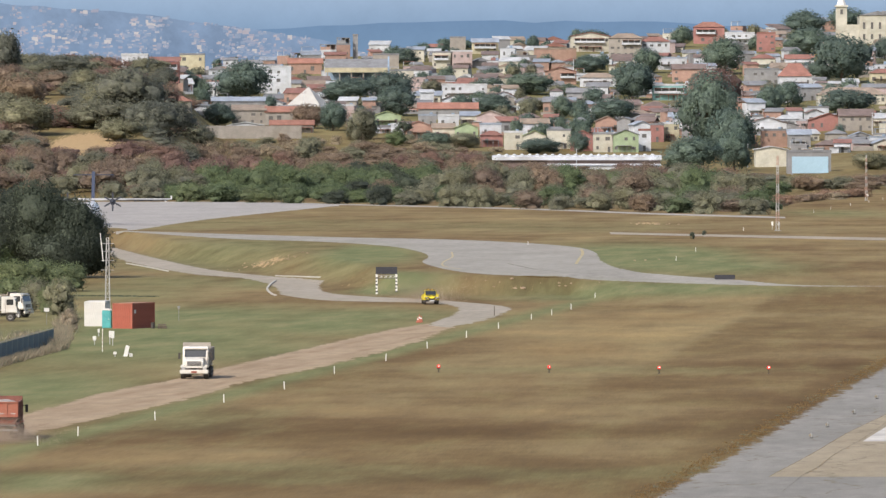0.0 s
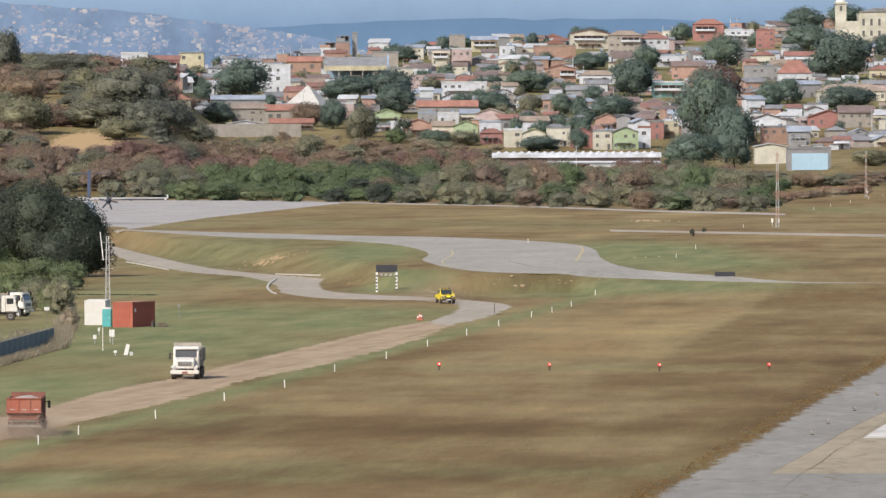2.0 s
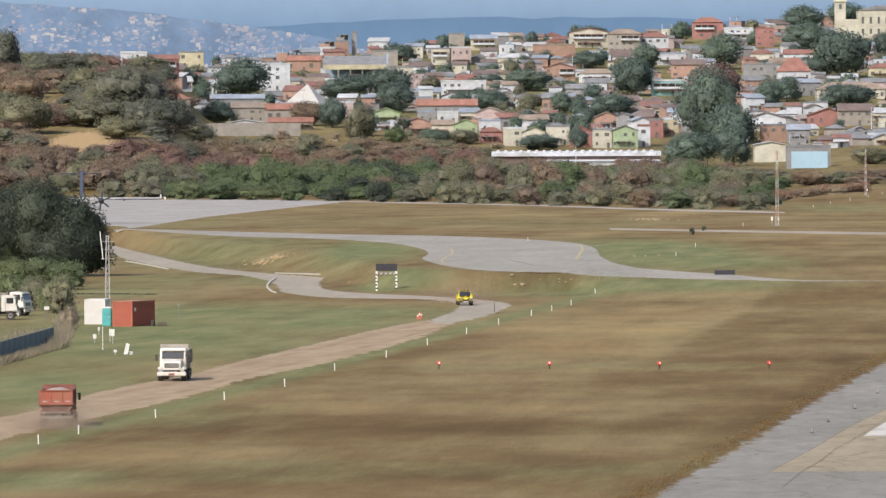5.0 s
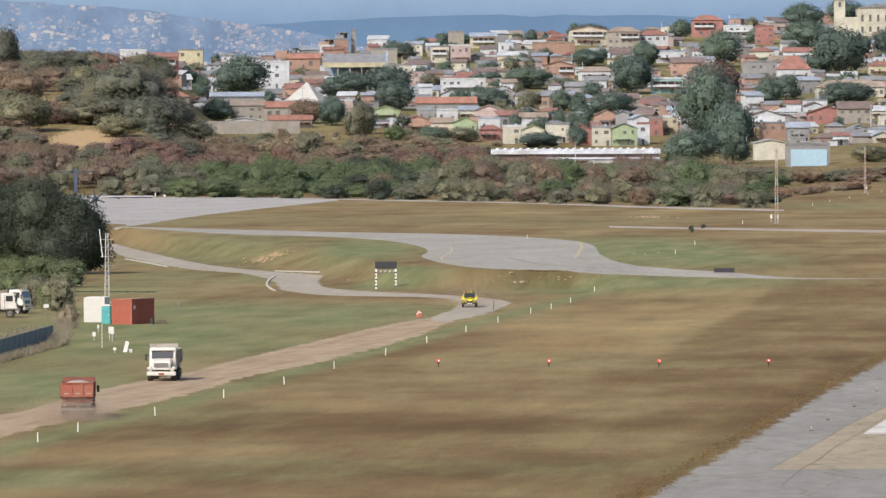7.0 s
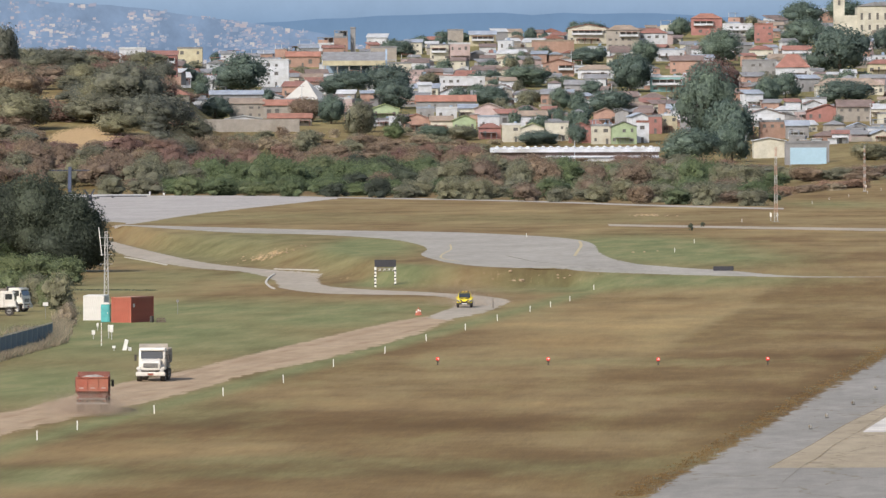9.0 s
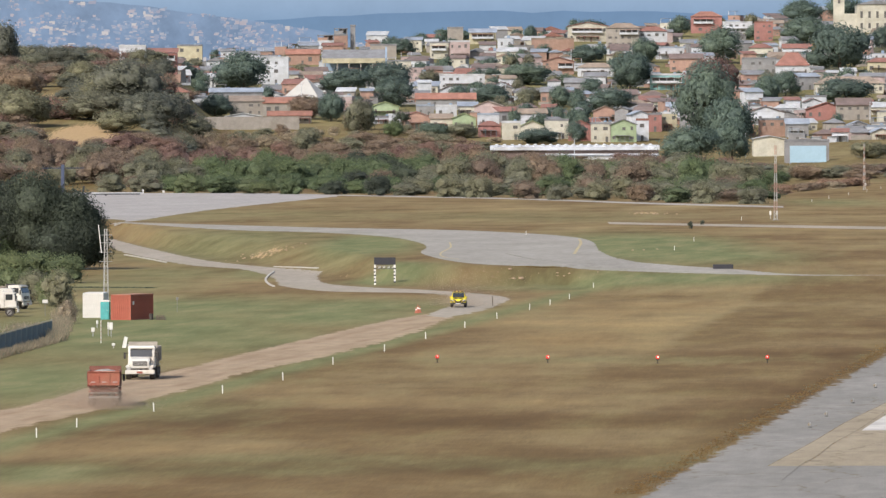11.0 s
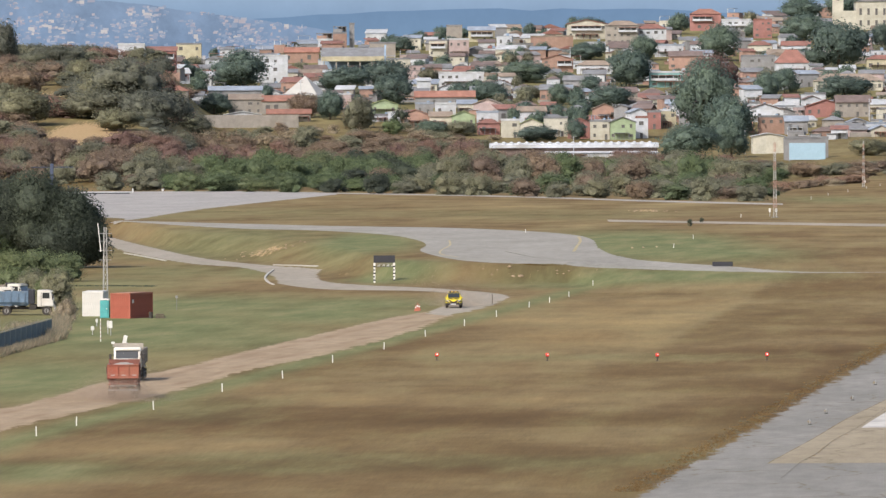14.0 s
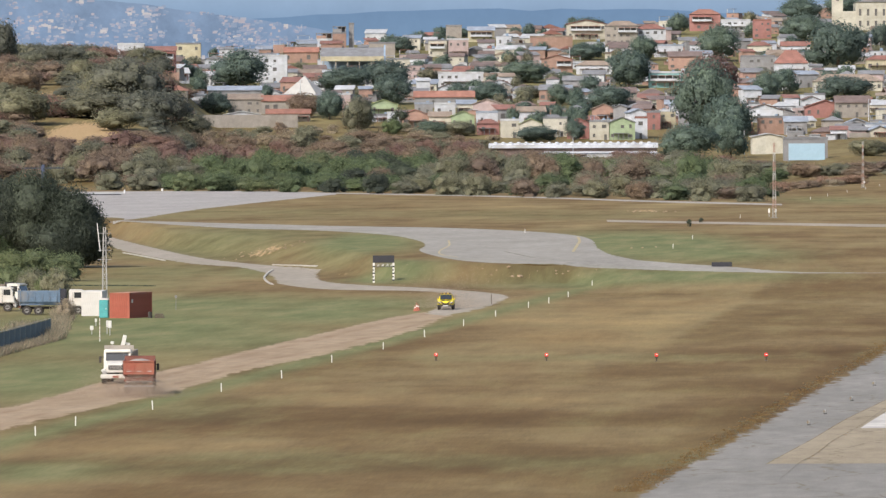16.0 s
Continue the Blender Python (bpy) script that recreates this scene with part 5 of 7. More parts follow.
TREES_BELOW = (
    ((-85.2, 3418.0), 26, 17, "town"), ((-127.3, 4500.0), 8, 8, "town"), ((-40.3, 3396.0), 24, 11, "town"), ((-22.9, 3418.0), 22, 13, "town"),
    ((-19.1, 3268.0), 17, 13, "town"), ((38.2, 3474.0), 23, 10, "town"), ((82.0, 3418.0), 20, 17, "town"), ((95.8, 3706.0), 14, 12, "town"),
    ((131.4, 3694.0), 22, 17, "town"), ((74.3, 3986.0), 20, 9, "town"), ((100.3, 2974.0), 24, 29, "town"), ((102.0, 2812.0), 20, 19, "town"),
    ((113.5, 3290.0), 23, 20, "maroon"), ((179.5, 3560.0), 30, 22, "town"), ((180.2, 3894.0), 24, 13, "town"), ((134.9, 3278.0), 12, 12, "town"),
    ((145.9, 3348.0), 13, 11, "town"), ((112.9, 3452.0), 12, 11, "town"), ((-18.7, 3798.0), 14, 8, "town"), ((68.5, 3716.0), 17, 8, "town"),
    ((20.1, 3278.0), 17, 9, "town"), ((48.4, 3256.0), 10, 9, "town"),
)
TREES_ABOVE = (
    ((68.4, 3212.0), 20, 10, "town"), ((98.1, 2662.0), 13, 14, "town"), ((84.4, 2760.0), 14, 9, "olive"), ((35.7, 2924.0), 16, 6, "town"),
    ((50.0, 2942.0), 9, 8, "town"), ((-43.4, 3130.0), 12, 12, "town"), ((-31.0, 3012.0), 12, 14, "olive"), ((-3.0, 2984.0), 15, 6, "town"),
    ((-90.5, 3176.0), 14, 9, "town"), ((-104.1, 4500.0), 10, 5, "town"), ((210.5, 4116.0), 22, 14, "town"), ((189.4, 4136.0), 24, 12, "town"),
    ((167.0, 3266.0), 26, 10, "town"), ((119.9, 3986.0), 12, 10, "town"), ((-53.8, 3150.0), 14, 10, "brown"), ((156.8, 3948.0), 10, 8, "town"),
    ((211.3, 3788.0), 10, 12, "town"), ((7.7, 2984.0), 13, 6, "olive"), ((-18.0, 3002.0), 9, 6, "mid"), ((-103.3, 3370.0), 12, 9, "town"),
    ((-109.5, 3340.0), 14, 9, "town"), ((140.9, 2610.0), 14, 6, "olive"), ((83.1, 2638.0), 20, 12, "town"),
)
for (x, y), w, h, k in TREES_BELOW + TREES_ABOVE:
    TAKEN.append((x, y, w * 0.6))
    tree(x, y, w * 1.1, h * 1.04, k, {"town": "dense blue-green, haze-tinted tree between the houses", "olive": "dry olive tree below the houses", "maroon": "dry maroon-tinted tree between the houses", "mid": "light green tree below the houses", "brown": "bare brownish tree below the houses"}[k],
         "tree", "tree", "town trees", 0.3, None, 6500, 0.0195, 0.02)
# trees of the wooded hill
for (x, y), w, h, k in (
        ((-161.0, 2914.0), 14, 17, "wood"), ((-139.8, 2904.0), 26, 9, "wood"), ((-148.9, 2880.0), 14, 7, "olive"), ((-104.6, 2606.0), 28, 18, "wood"), ((-99.6, 2610.0), 24, 16, "wood"), ((-112.6, 2650.0), 18, 11, "olive"),
        ((-89.1, 2576.0), 22, 13, "wood"), ((-144.7, 2686.0), 22, 12, "brown"), ((-134.8, 2536.0), 24, 13, "olive"), ((-111.0, 2572.0), 26, 10, "olive"), ((-154.5, 2832.0), 14, 8, "brown"),
        ((-126.2, 2786.0), 14, 8, "olive"), ((-103.1, 2922.0), 14, 9, "wood"), ((-85.5, 2770.0), 14, 9, "wood"), ((-93.5, 2548.0), 20, 12, "wood"), ((-126.1, 2580.0), 14, 7, "maroon"), ((-101.9, 2508.0), 16, 8, "olive")):
    tree(x, y, w, h, k, "leafy tree on the wooded hill", "tree", "tree", "trees of the wooded hill", 0.3, None, 6000, 0.0195, 0.02)


tree(-14.6, 3040.0, 8.5, 9.5, "dark", "thin half-bare tree below the houses", "tree", "tree", "town trees", 0.2, 1, 900, 0.03, 0.3)


def palm(x, y, h):
    ob = thing("palm_tree", x, y, height(x, y), 0, "tall palm with a ragged head of fronds", "palm tree")
    part("trunk", tube(tube(fresh(), (0, 0, -0.5), (0.2, 0, h * 0.5), 0.28, 0.22), (0.2, 0, h * 0.5), (0.25, 0, h), 0.22, 0.18), BARK, ob)
    rnd = random.Random(3)
    for i in range(13):
        a, up = i * 2.4, rnd.uniform(-0.2, 1.0)
        d = Vector((math.cos(a), math.sin(a), 0))
        s = Vector((-d.y, d.x, 0))
        bm, last = fresh(), None
        for k in range(6):
            t = k / 5
            c = Vector((0.25, 0, h)) + d * 2.6 * t + Vector((0, 0, (up * 1.6 * t - 1.9 * t * t)))
            w = 0.42 * (1 - t) + 0.06
            row = [bm.verts.new(c - s * w - Vector((0, 0, 0.2))), bm.verts.new(c), bm.verts.new(c + s * w - Vector((0, 0, 0.2)))]
            if last:
                bm.faces.new((last[0], last[1], row[1], row[0]))
                bm.faces.new((last[1], last[2], row[2], row[1]))
            last = row
        part("frond", bm, LEAVES["dark"], ob)


palm(-67.9, 3700.0, 9.4)


def utility_pole(x, y, h):
    ob = thing("utility_pole", x, y, height(x, y), random.uniform(-30, 30), "pale concrete utility pole between the houses", "utility pole", "utility poles of the town")
    part("shaft", tube(fresh(), (0, 0, -0.5), (0, 0, h), 0.17, 0.11), WALLS["white"], ob)
    part("crossarm", box(fresh(), -1.0, 1.0, -0.06, 0.06, h - 0.9, h - 0.75), BARK, ob)
    part("lamp", box(fresh(), 0.1, 1.3, -0.1, 0.1, h - 0.25, h - 0.12, 0.02), STEEL, ob)


for x, y, h in ((86.3, 2650.0, 8.5), (44.8, 2655.0, 7.5), (104.0, 2700.0, 9.0), (-58.0, 3300.0, 9.0), (27.0, 3290.0, 8.5), (71.0, 3290.0, 9.0), (152.0, 3200.0, 9.0),
                (-30.0, 3480.0, 9.0), (60.0, 3640.0, 9.0), (122.0, 3560.0, 9.0), (140.0, 3880.0, 9.0), (166.0, 3060.0, 8.5)):
    utility_pole(x, y, h)


class Joined:
    """Many small blocks gathered into one mesh."""

    def __init__(self):
        self.verts, self.faces, self.slots, self.mats = [], [], [], []

    def slot(self, m):
        if m not in self.mats:
            self.mats.append(m)
        return self.mats.index(m)

    def add(self, points, faces, m, place):
        k = len(self.verts)
        self.verts += [place @ Vector(p) for p in points]
        self.faces += [[k + i for i in f] for f in faces]
        self.slots += [self.slot(m)] * len(faces)

    def block(self, x0, x1, y0, y1, z0, z1, m, place):
        self.add([(x0, y0, z0), (x1, y0, z0), (x1, y1, z0), (x0, y1, z0), (x0, y0, z1), (x1, y0, z1), (x1, y1, z1), (x0, y1, z1)],
                 [(0, 3, 2, 1), (4, 5, 6, 7), (0, 1, 5, 4), (1, 2, 6, 5), (2, 3, 7, 6), (3, 0, 4, 7)], m, place)

    def build(self, name):
        me = bpy.data.meshes.new(name)
        me.from_pydata(self.verts, [], self.faces)
        for m in self.mats:
            me.materials.append(m)
        me.polygons.foreach_set("material_index", self.slots)
        return new(name, me)


FAR_TOWN = Joined()


def far_house(x, y, w, h, wall, roof, top, dep, turn):
    """A house too far off to pick out: walls, roof and openings in the joined town."""
    p = pose(x, y + dep / 2, height(x, y), 0, 0, turn)
    FAR_TOWN.block(-w / 2, w / 2, -dep / 2, dep / 2, -2, h, WALLS[wall], p)
    e, r = 0.45, min(w, dep) * 0.22
    if roof in ("gable", "hip"):
        FAR_TOWN.add([(-w / 2 - e, -dep / 2 - e, h), (w / 2 + e, -dep / 2 - e, h), (w / 2 + e, dep / 2 + e, h), (-w / 2 - e, dep / 2 + e, h), (-w / 2 + (e if roof == "hip" else -e), 0, h + r), (w / 2 - (e if roof == "hip" else -e), 0, h + r)],
                     [(0, 1, 5, 4), (2, 3, 4, 5), (1, 2, 5), (3, 0, 4), (3, 2, 1, 0)], ROOFS[top], p)
    elif roof == "front":
        FAR_TOWN.add([(-w / 2 - e, -dep / 2 - e, h), (w / 2 + e, -dep / 2 - e, h), (w / 2 + e, dep / 2 + e, h), (-w / 2 - e, dep / 2 + e, h), (0, -dep / 2 - e, h + r), (0, dep / 2 + e, h + r)],
                     [(1, 2, 5, 4), (3, 0, 4, 5), (0, 1, 4), (2, 3, 5), (3, 2, 1, 0)], ROOFS[top], p)
    elif roof == "shed":
        FAR_TOWN.add([(-w / 2 - e, -dep / 2 - e, h + 0.05), (w / 2 + e, -dep / 2 - e, h + 0.05), (w / 2 + e, dep / 2 + e, h + r), (-w / 2 - e, dep / 2 + e, h + r),
                      (-w / 2 - e, -dep / 2 - e, h + 0.25), (w / 2 + e, -dep / 2 - e, h + 0.25), (w / 2 + e, dep / 2 + e, h + r + 0.2), (-w / 2 - e, dep / 2 + e, h + r + 0.2)],
                     [(0, 3, 2, 1), (4, 5, 6, 7), (0, 1, 5, 4), (1, 2, 6, 5), (2, 3, 7, 6), (3, 0, 4, 7)], ROOFS[top], p)
    else:
        FAR_TOWN.block(-w / 2 - 0.15, w / 2 + 0.15, -dep / 2 - 0.15, dep / 2 + 0.15, h + 0.003, h + 0.25, ROOFS[top], p)
        k = random.random()
        if k < 0.4:
            FAR_TOWN.block(-w / 2, w * 0.1, -dep / 2 + 0.6, dep / 2 - 0.5, h + 2.3, h + 2.45, ROOFS["bluegrey" if k < 0.2 else "tile"], p)
            for q in (-w / 2 + 0.2, w * 0.1 - 0.2):
                FAR_TOWN.block(q - 0.12, q + 0.12, -dep / 2 + 0.7, -dep / 2 + 0.95, h + 0.25, h + 2.3, WALLS["white"], p)
        elif k < 0.8:
            FAR_TOWN.block(w * 0.1, w * 0.1 + 1.3, 0, 1.3, h + 0.25, h + 1.5, WALLS["blue"], p)
    fl, n = max(1, int(h / 2.7)), max(1, int(w / 3.2))
    for f in range(fl):
        for i in range(n):
            if random.random() < 0.3:
                continue
            wx, z = -w / 2 + (i + 0.5) * w / n + random.uniform(-0.3, 0.3), h * f / fl + h / fl * 0.34
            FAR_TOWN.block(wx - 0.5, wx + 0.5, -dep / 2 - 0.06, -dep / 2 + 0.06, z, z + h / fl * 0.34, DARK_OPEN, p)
    if random.random() < 0.35:
        sx = random.choice((-1, 1)) * w / 2
        FAR_TOWN.block(sx - 1.6, sx + 1.8, -dep / 2 - 2.4, -dep / 2 - 0.02, -2, h * 0.5, WALLS[random.choice(("white", "grey", "brick", "beige"))], p)
        FAR_TOWN.block(sx - 1.9, sx + 2.1, -dep / 2 - 2.7, -dep / 2 - 0.02, h * 0.5 + 0.003, h * 0.5 + 0.2, ROOFS[random.choice(("grey", "bluegrey", "tile", "white"))], p)


def fill_town():
    built = 0
    rnd = random.Random(21)
    random.seed(21)
    d = 2890
    while d < 4260:
        b = (-0.032 if d < 3050 else -0.037) + rnd.uniform(0, 0.003)
        while b < 0.062:
            w = rnd.uniform(5, 11)
            low = rnd.random() < 0.4
            y = d + rnd.uniform(-18, 18)
            x = (b + w / 2 / y) * y
            b += (w + rnd.uniform(0.2, 2.4)) / y
            if d < 2985 and x / y < 0.044 or x / y < -0.013 and d < 3090:
                continue
            if any(abs(x - tx) < (w + tw) / 2 - 1 and -10 < y - ty < 22 or abs(x - tx) < (w + tw) / 2 - 1 and -105 < y - ty <= -10 and not (y - ty < -52 and low) for tx, ty, tw in TAKEN):
                continue
            cap = lerp_table((-0.06, -0.038, -0.02, 0.001, 0.019, 0.033, 0.056), (42, 44, 51, 60, 63, 67, 76), x / y)
            if height(x, y) > cap + 1.8:
                continue
            if rnd.random() < 0.19:
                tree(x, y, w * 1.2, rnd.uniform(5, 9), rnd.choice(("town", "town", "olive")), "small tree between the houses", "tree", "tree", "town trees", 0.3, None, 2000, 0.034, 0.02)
                continue
            wall = rnd.choice(("white", "white", "brick", "cream", "grey", "orange", "white", "pink", "grey", "beige", "cream", "white"))
            roof = rnd.choice(("flat", "flat", "gable", "shed", "shed", "hip", "front"))
            top = rnd.choice(("tile", "brown", "grey", "tan", "grey", "white", "bluegrey", "grey", "brown")) if roof != "flat" else rnd.choice(("grey", "white", "grey", "bluegrey"))
            built += 1
            size = (x, y, w, rnd.choice((2.4, 2.8)) if low else rnd.choice((3.0, 3.4, 5.2, 5.6)), wall, roof, top, rnd.uniform(7, 10), rnd.uniform(-14, 14))
            if built <= 215:
                house(*size, group="houses of the town")
            else:
                far_house(*size)
        d += 33


fill_town()
tagged(FAR_TOWN.build("hilltop_houses"), "crowded white, grey and brick houses up the hill", "houses", kind="stuff")


# ---------------------------------------------------------------- airfield things
def posts():
    me = mesh_of("marker_post", box(fresh(), -0.042, 0.042, -0.042, 0.042, -0.1, 0.68, 0.01), WHITE)
    for x, y in ((-28.6, 558.0), (-26.6, 576.0), (-22.1, 607.0), (-17.9, 646.0), (-13.6, 678.0), (-9.9, 721.0), (-5.5, 761.0), (-1.6, 804.0), (2.5, 845.0), (6.2, 883.0), (10.3, 924.0), (13.0, 946.0), (15.8, 976.0), (19.9, 1035.0),
                 (35.0, 1188.0), (40.7, 1274.0), (58.1, 1530.0), (14.5, 1347.0), (86.8, 1852.0), (94.4, 1926.0), (102.2, 1984.0), (109.4, 2032.0), (115.3, 2074.0)):
        ob = new("marker_post", me)
        ob.matrix_basis = pose(x, y, height(x, y), random.uniform(-2, 2), random.uniform(-3, 3), 0)
        tagged(ob, "short white wooden marker post in the grass", "marker post", "marker posts beside the haul road")


posts()


def end_light(x, y):
    ob = thing("runway_light", x, y, height(x, y), 0, "lit red runway end light on a short stem", "runway light", "row of red lights")
    part("stem", tube(fresh(), (0, 0, 0), (0, 0, 0.42), 0.05), DARK, ob)
    part("base", box(fresh(), -0.2, 0.2, -0.2, 0.2, -0.05, 0.03, 0.02), BARK, ob)
    bm = fresh()
    bmesh.ops.create_uvsphere(bm, u_segments=14, v_segments=10, radius=0.17, matrix=Matrix.Translation((0, 0, 0.56)))
    part("lens", bm, RED_LENS, ob, "glowing red lens")
    bm = fresh()
    bmesh.ops.create_uvsphere(bm, u_segments=10, v_segments=8, radius=0.042, matrix=Matrix.Translation((0.02, -0.135, 0.58)))
    part("bulb", bm, BRIGHT_LENS, ob, "bright bulb")
    part("collar", tube(fresh(), (0, 0, 0.33), (0, 0, 0.42), 0.16, 0.13, 12), DARK, ob)


def edge_light(x, y):
    ob = thing("edge_light", x, y, height(x, y) + 0.02, 0, "small pale runway edge light on the asphalt", "runway light", "pale runway edge lights")
    part("base", tube(fresh(), (0, 0, 0), (0, 0, 0.06), 0.14, 0.12, 12), DARK, ob)
    part("stem", tube(fresh(), (0, 0, 0.06), (0, 0, 0.26), 0.03, 0.03, 8), GALV, ob)
    part("lens", tube(fresh(), (0, 0, 0.26), (0, 0, 0.38), 0.055, 0.04, 12), GALV, ob, "clear glass lens")


for x, y in ((26.6, 571.0), (28.8, 592.0), (32.2, 619.0), (35.9, 654.0)):
    edge_light(x, y)

for x, y in ((-0.4, 725.0), (9.7, 723.0), (19.7, 721.0), (29.7, 721.0)):
    end_light(x, y)


def gate_sign():
    x, y = (-7.6, 1065.0)
    s = y / 14000
    ob = thing("gantry_sign", x, y, height(x, y), 0, "black board on two banded white posts", "sign")
    part("board", box(fresh(), -19 * s, 19 * s, -0.08, 0.08, 35 * s, 48 * s, 0.02), DARK_PANEL, ob, "black signboard")
    part("crossbar", box(fresh(), -18 * s, 18 * s, -0.06, 0.06, 32.2 * s, 33.4 * s), STEEL, ob)
    for k in range(8):
        part("brace", tube(fresh(), ((-16 + 4 * k) * s, 0, 28.6 * s), ((-16 + 4 * k + (4 if k % 2 else 0)) * s, 0, 32.2 * s), 0.045), GALV, ob)
    part("lower_rail", box(fresh(), -16.5 * s, 16.5 * s, -0.05, 0.05, 27.6 * s, 28.5 * s), DARK_PANEL, ob)
    for sx in (-1, 1):
        p = part("post", box(fresh(), sx * 17.5 * s - 0.13, sx * 17.5 * s + 0.13, -0.13, 0.13, -0.3, 35 * s), WHITE, ob)
        for k in range(5):
            part("band", box(fresh(), sx * 17.5 * s - 0.135, sx * 17.5 * s + (0.05 if k % 2 else 0.135), -0.138, 0.138, (3 + 6 * k) * s, (5.7 + 6 * k) * s), DARK_PANEL, p, "dark band")


gate_sign()


def low_board():
    x, y = (38.3, 1075.0)
    s = y / 14000
    ob = thing("low_sign", x, y, height(x, y), 0, "low wide black sign board beside taxiway", "sign")
    part("board", box(fresh(), -18 * s, 18 * s, -0.15, 0.15, 1.2 * s, 9 * s, 0.03), DARK_PANEL, ob)
    for k in (-13, 0, 13):
        part("leg", box(fresh(), k * s - 0.05, k * s + 0.05, -0.05, 0.05, -0.2, 1.2 * s), STEEL, ob)


low_board()


def container(x, y, rz, body, roof, label, w=2.44, deep=6.06, h=2.59):
    """Corrugated steel box with its near corner at x, y."""
    ob = thing("shipping_container", x, y, height(x, y), rz, label, "container")
    bm = fresh()
    box(bm, 0.06, w - 0.06, 0.06, deep - 0.06, 0.12, h - 0.06)
    part("body", bm, body, ob)
    rib = mesh_of("rib", box(fresh(), -0.07, 0.07, -0.03, 0.03, 0.14, h - 0.14), body)
    for i in range(9):
        piece("rib", rib, ob, (0.2 + i * (w - 0.4) / 8, 0.05, 0))
    for i in range(21):
        piece("rib", rib, ob, (w - 0.05, 0.2 + i * (deep - 0.4) / 20, 0), (1, 1, 1), radians(90))
        piece("rib", rib, ob, (0.05, 0.2 + i * (deep - 0.4) / 20, 0), (1, 1, 1), radians(90))
    bm = fresh()
    for a in (0, w - 0.16):
        for b in (0, deep - 0.16):
            box(bm, a, a + 0.16, b, b + 0.16, 0, h - 0.003)
    for z in (0.0, h - 0.14):
        box(bm, 0.16, w - 0.16, 0, 0.1, z, z + 0.13)
        box(bm, 0.16, w - 0.16, deep - 0.1, deep, z, z + 0.13)
        box(bm, 0, 0.1, 0.16, deep - 0.16, z, z + 0.13)
        box(bm, w - 0.1, w, 0.16, deep - 0.16, z, z + 0.13)
    part("frame", bm, body, ob)
    part("roof", box(fresh(), 0.02, w - 0.02, 0.02, deep - 0.02, h - 0.02, h + 0.04, 0.01), roof, ob, "flat steel roof")
    return ob


c = container(*(-36.9, 883.0), -22.5, CONT_RED, CONT_TOP, "rust red corrugated shipping container on the grass", 2.44, 6.06, 2.8)
sticker = box(fresh(), 2.44, 2.47, 0.5, 0.9, 1.7, 2.1)
part("sticker", sticker, WHITE, c, "small pale sticker")
container(*(-40.5, 893.0), -3, CONT_WHITE, CONT_WHITE, "white corrugated site container on the grass", 2.35, 6.06, 2.75)


def toilet():
    x, y = (-37.6, 885.0)
    ob = thing("portable_toilet", x, y, height(x, y), -4, "teal portable toilet cabin beside containers", "toilet cabin")
    part("cabin", box(fresh(), -0.5, 0.5, -0.5, 0.5, 0, 2.0, 0.04), TEAL, ob)
    part("roof", prism(fresh(), ((-0.54, 2.0), (0.54, 2.0), (0.4, 2.18), (-0.4, 2.18)), "y", -0.54, 0.54), WHITE, ob, "pale plastic roof")
    part("door", box(fresh(), -0.36, 0.36, -0.54, -0.503, 0.12, 1.9, 0.01), TEAL, ob)
    part("handle", box(fresh(), 0.24, 0.3, -0.57, -0.543, 0.95, 1.1), WHITE, ob)


toilet()


def lattice_mast(x, y, h, wide, bands, label, arms=True, lean=0.0):
    ob = thing("lattice_mast", x, y, height(x, y), 12, label, "mast")
    n = int(h / 0.9)
    step = max(1, n // 7)
    for first in range(0, n, step):
        k = fresh()
        for i in range(first, min(n, first + step)):
            z0, z1 = h * i / n, h * (i + 1) / n
            w0, w1 = wide * (1 - 0.55 * z0 / h) / 2, wide * (1 - 0.55 * z1 / h) / 2
            c0 = [(-w0, -w0), (w0, -w0), (w0, w0), (-w0, w0)]
            c1 = [(-w1, -w1), (w1, -w1), (w1, w1), (-w1, w1)]
            for j in range(4):
                q = (j + 1) % 4
                tube(k, (*c0[j], z0), (*c1[j], z1), 0.035, None, 5)
                tube(k, (*c0[j], z0), (*c1[q], z1), 0.02, None, 4)
                tube(k, (*c1[j], z1), (*c1[q], z1), 0.02, None, 4)
        red = bands and (first // step) % 2
        part("lattice_section", k, RED_BAND if red else GALV, ob, "red painted section" if red else "")
    if arms:
        for k, z in enumerate((0.62, 0.73, 0.84, 0.93)):
            a = part("arm", tube(fresh(), (-0.75, 0, h * z), (0.75, 0, h * z), 0.03), GALV, ob)
        part("aerial", tube(fresh(), (-0.5, 0, h * 0.72), (-0.85, 0, h * 1.05), 0.06, 0.05), WHITE, ob, "long white tilted aerial")
    part("footing", box(fresh(), -wide, wide, -wide, wide, -0.3, 0.08), WALLS["grey"], ob)
    return ob


lattice_mast(*(-38.5, 908.0), 9.8, 0.58, False, "slim galvanised lattice mast with aerials")
lattice_mast(*(64.7, 1530.0), 14.5, 0.6, True, "red and white banded lattice mast", False)
lattice_mast(*(110.1, 2058.0), 12.0, 0.5, True, "red and white banded lattice mast far off", False)


def box_on_post(x, y, h, w, label):
    ob = thing("equipment_box", x, y, height(x, y), random.uniform(-20, 20), label, "equipment box")
    part("post", tube(fresh(), (0, 0, -0.1), (0, 0, h * 0.5), 0.05), GALV, ob)
    part("cabinet", box(fresh(), -w / 2, w / 2, -w / 3, w / 3, h * 0.5, h, 0.03), WHITE, ob)


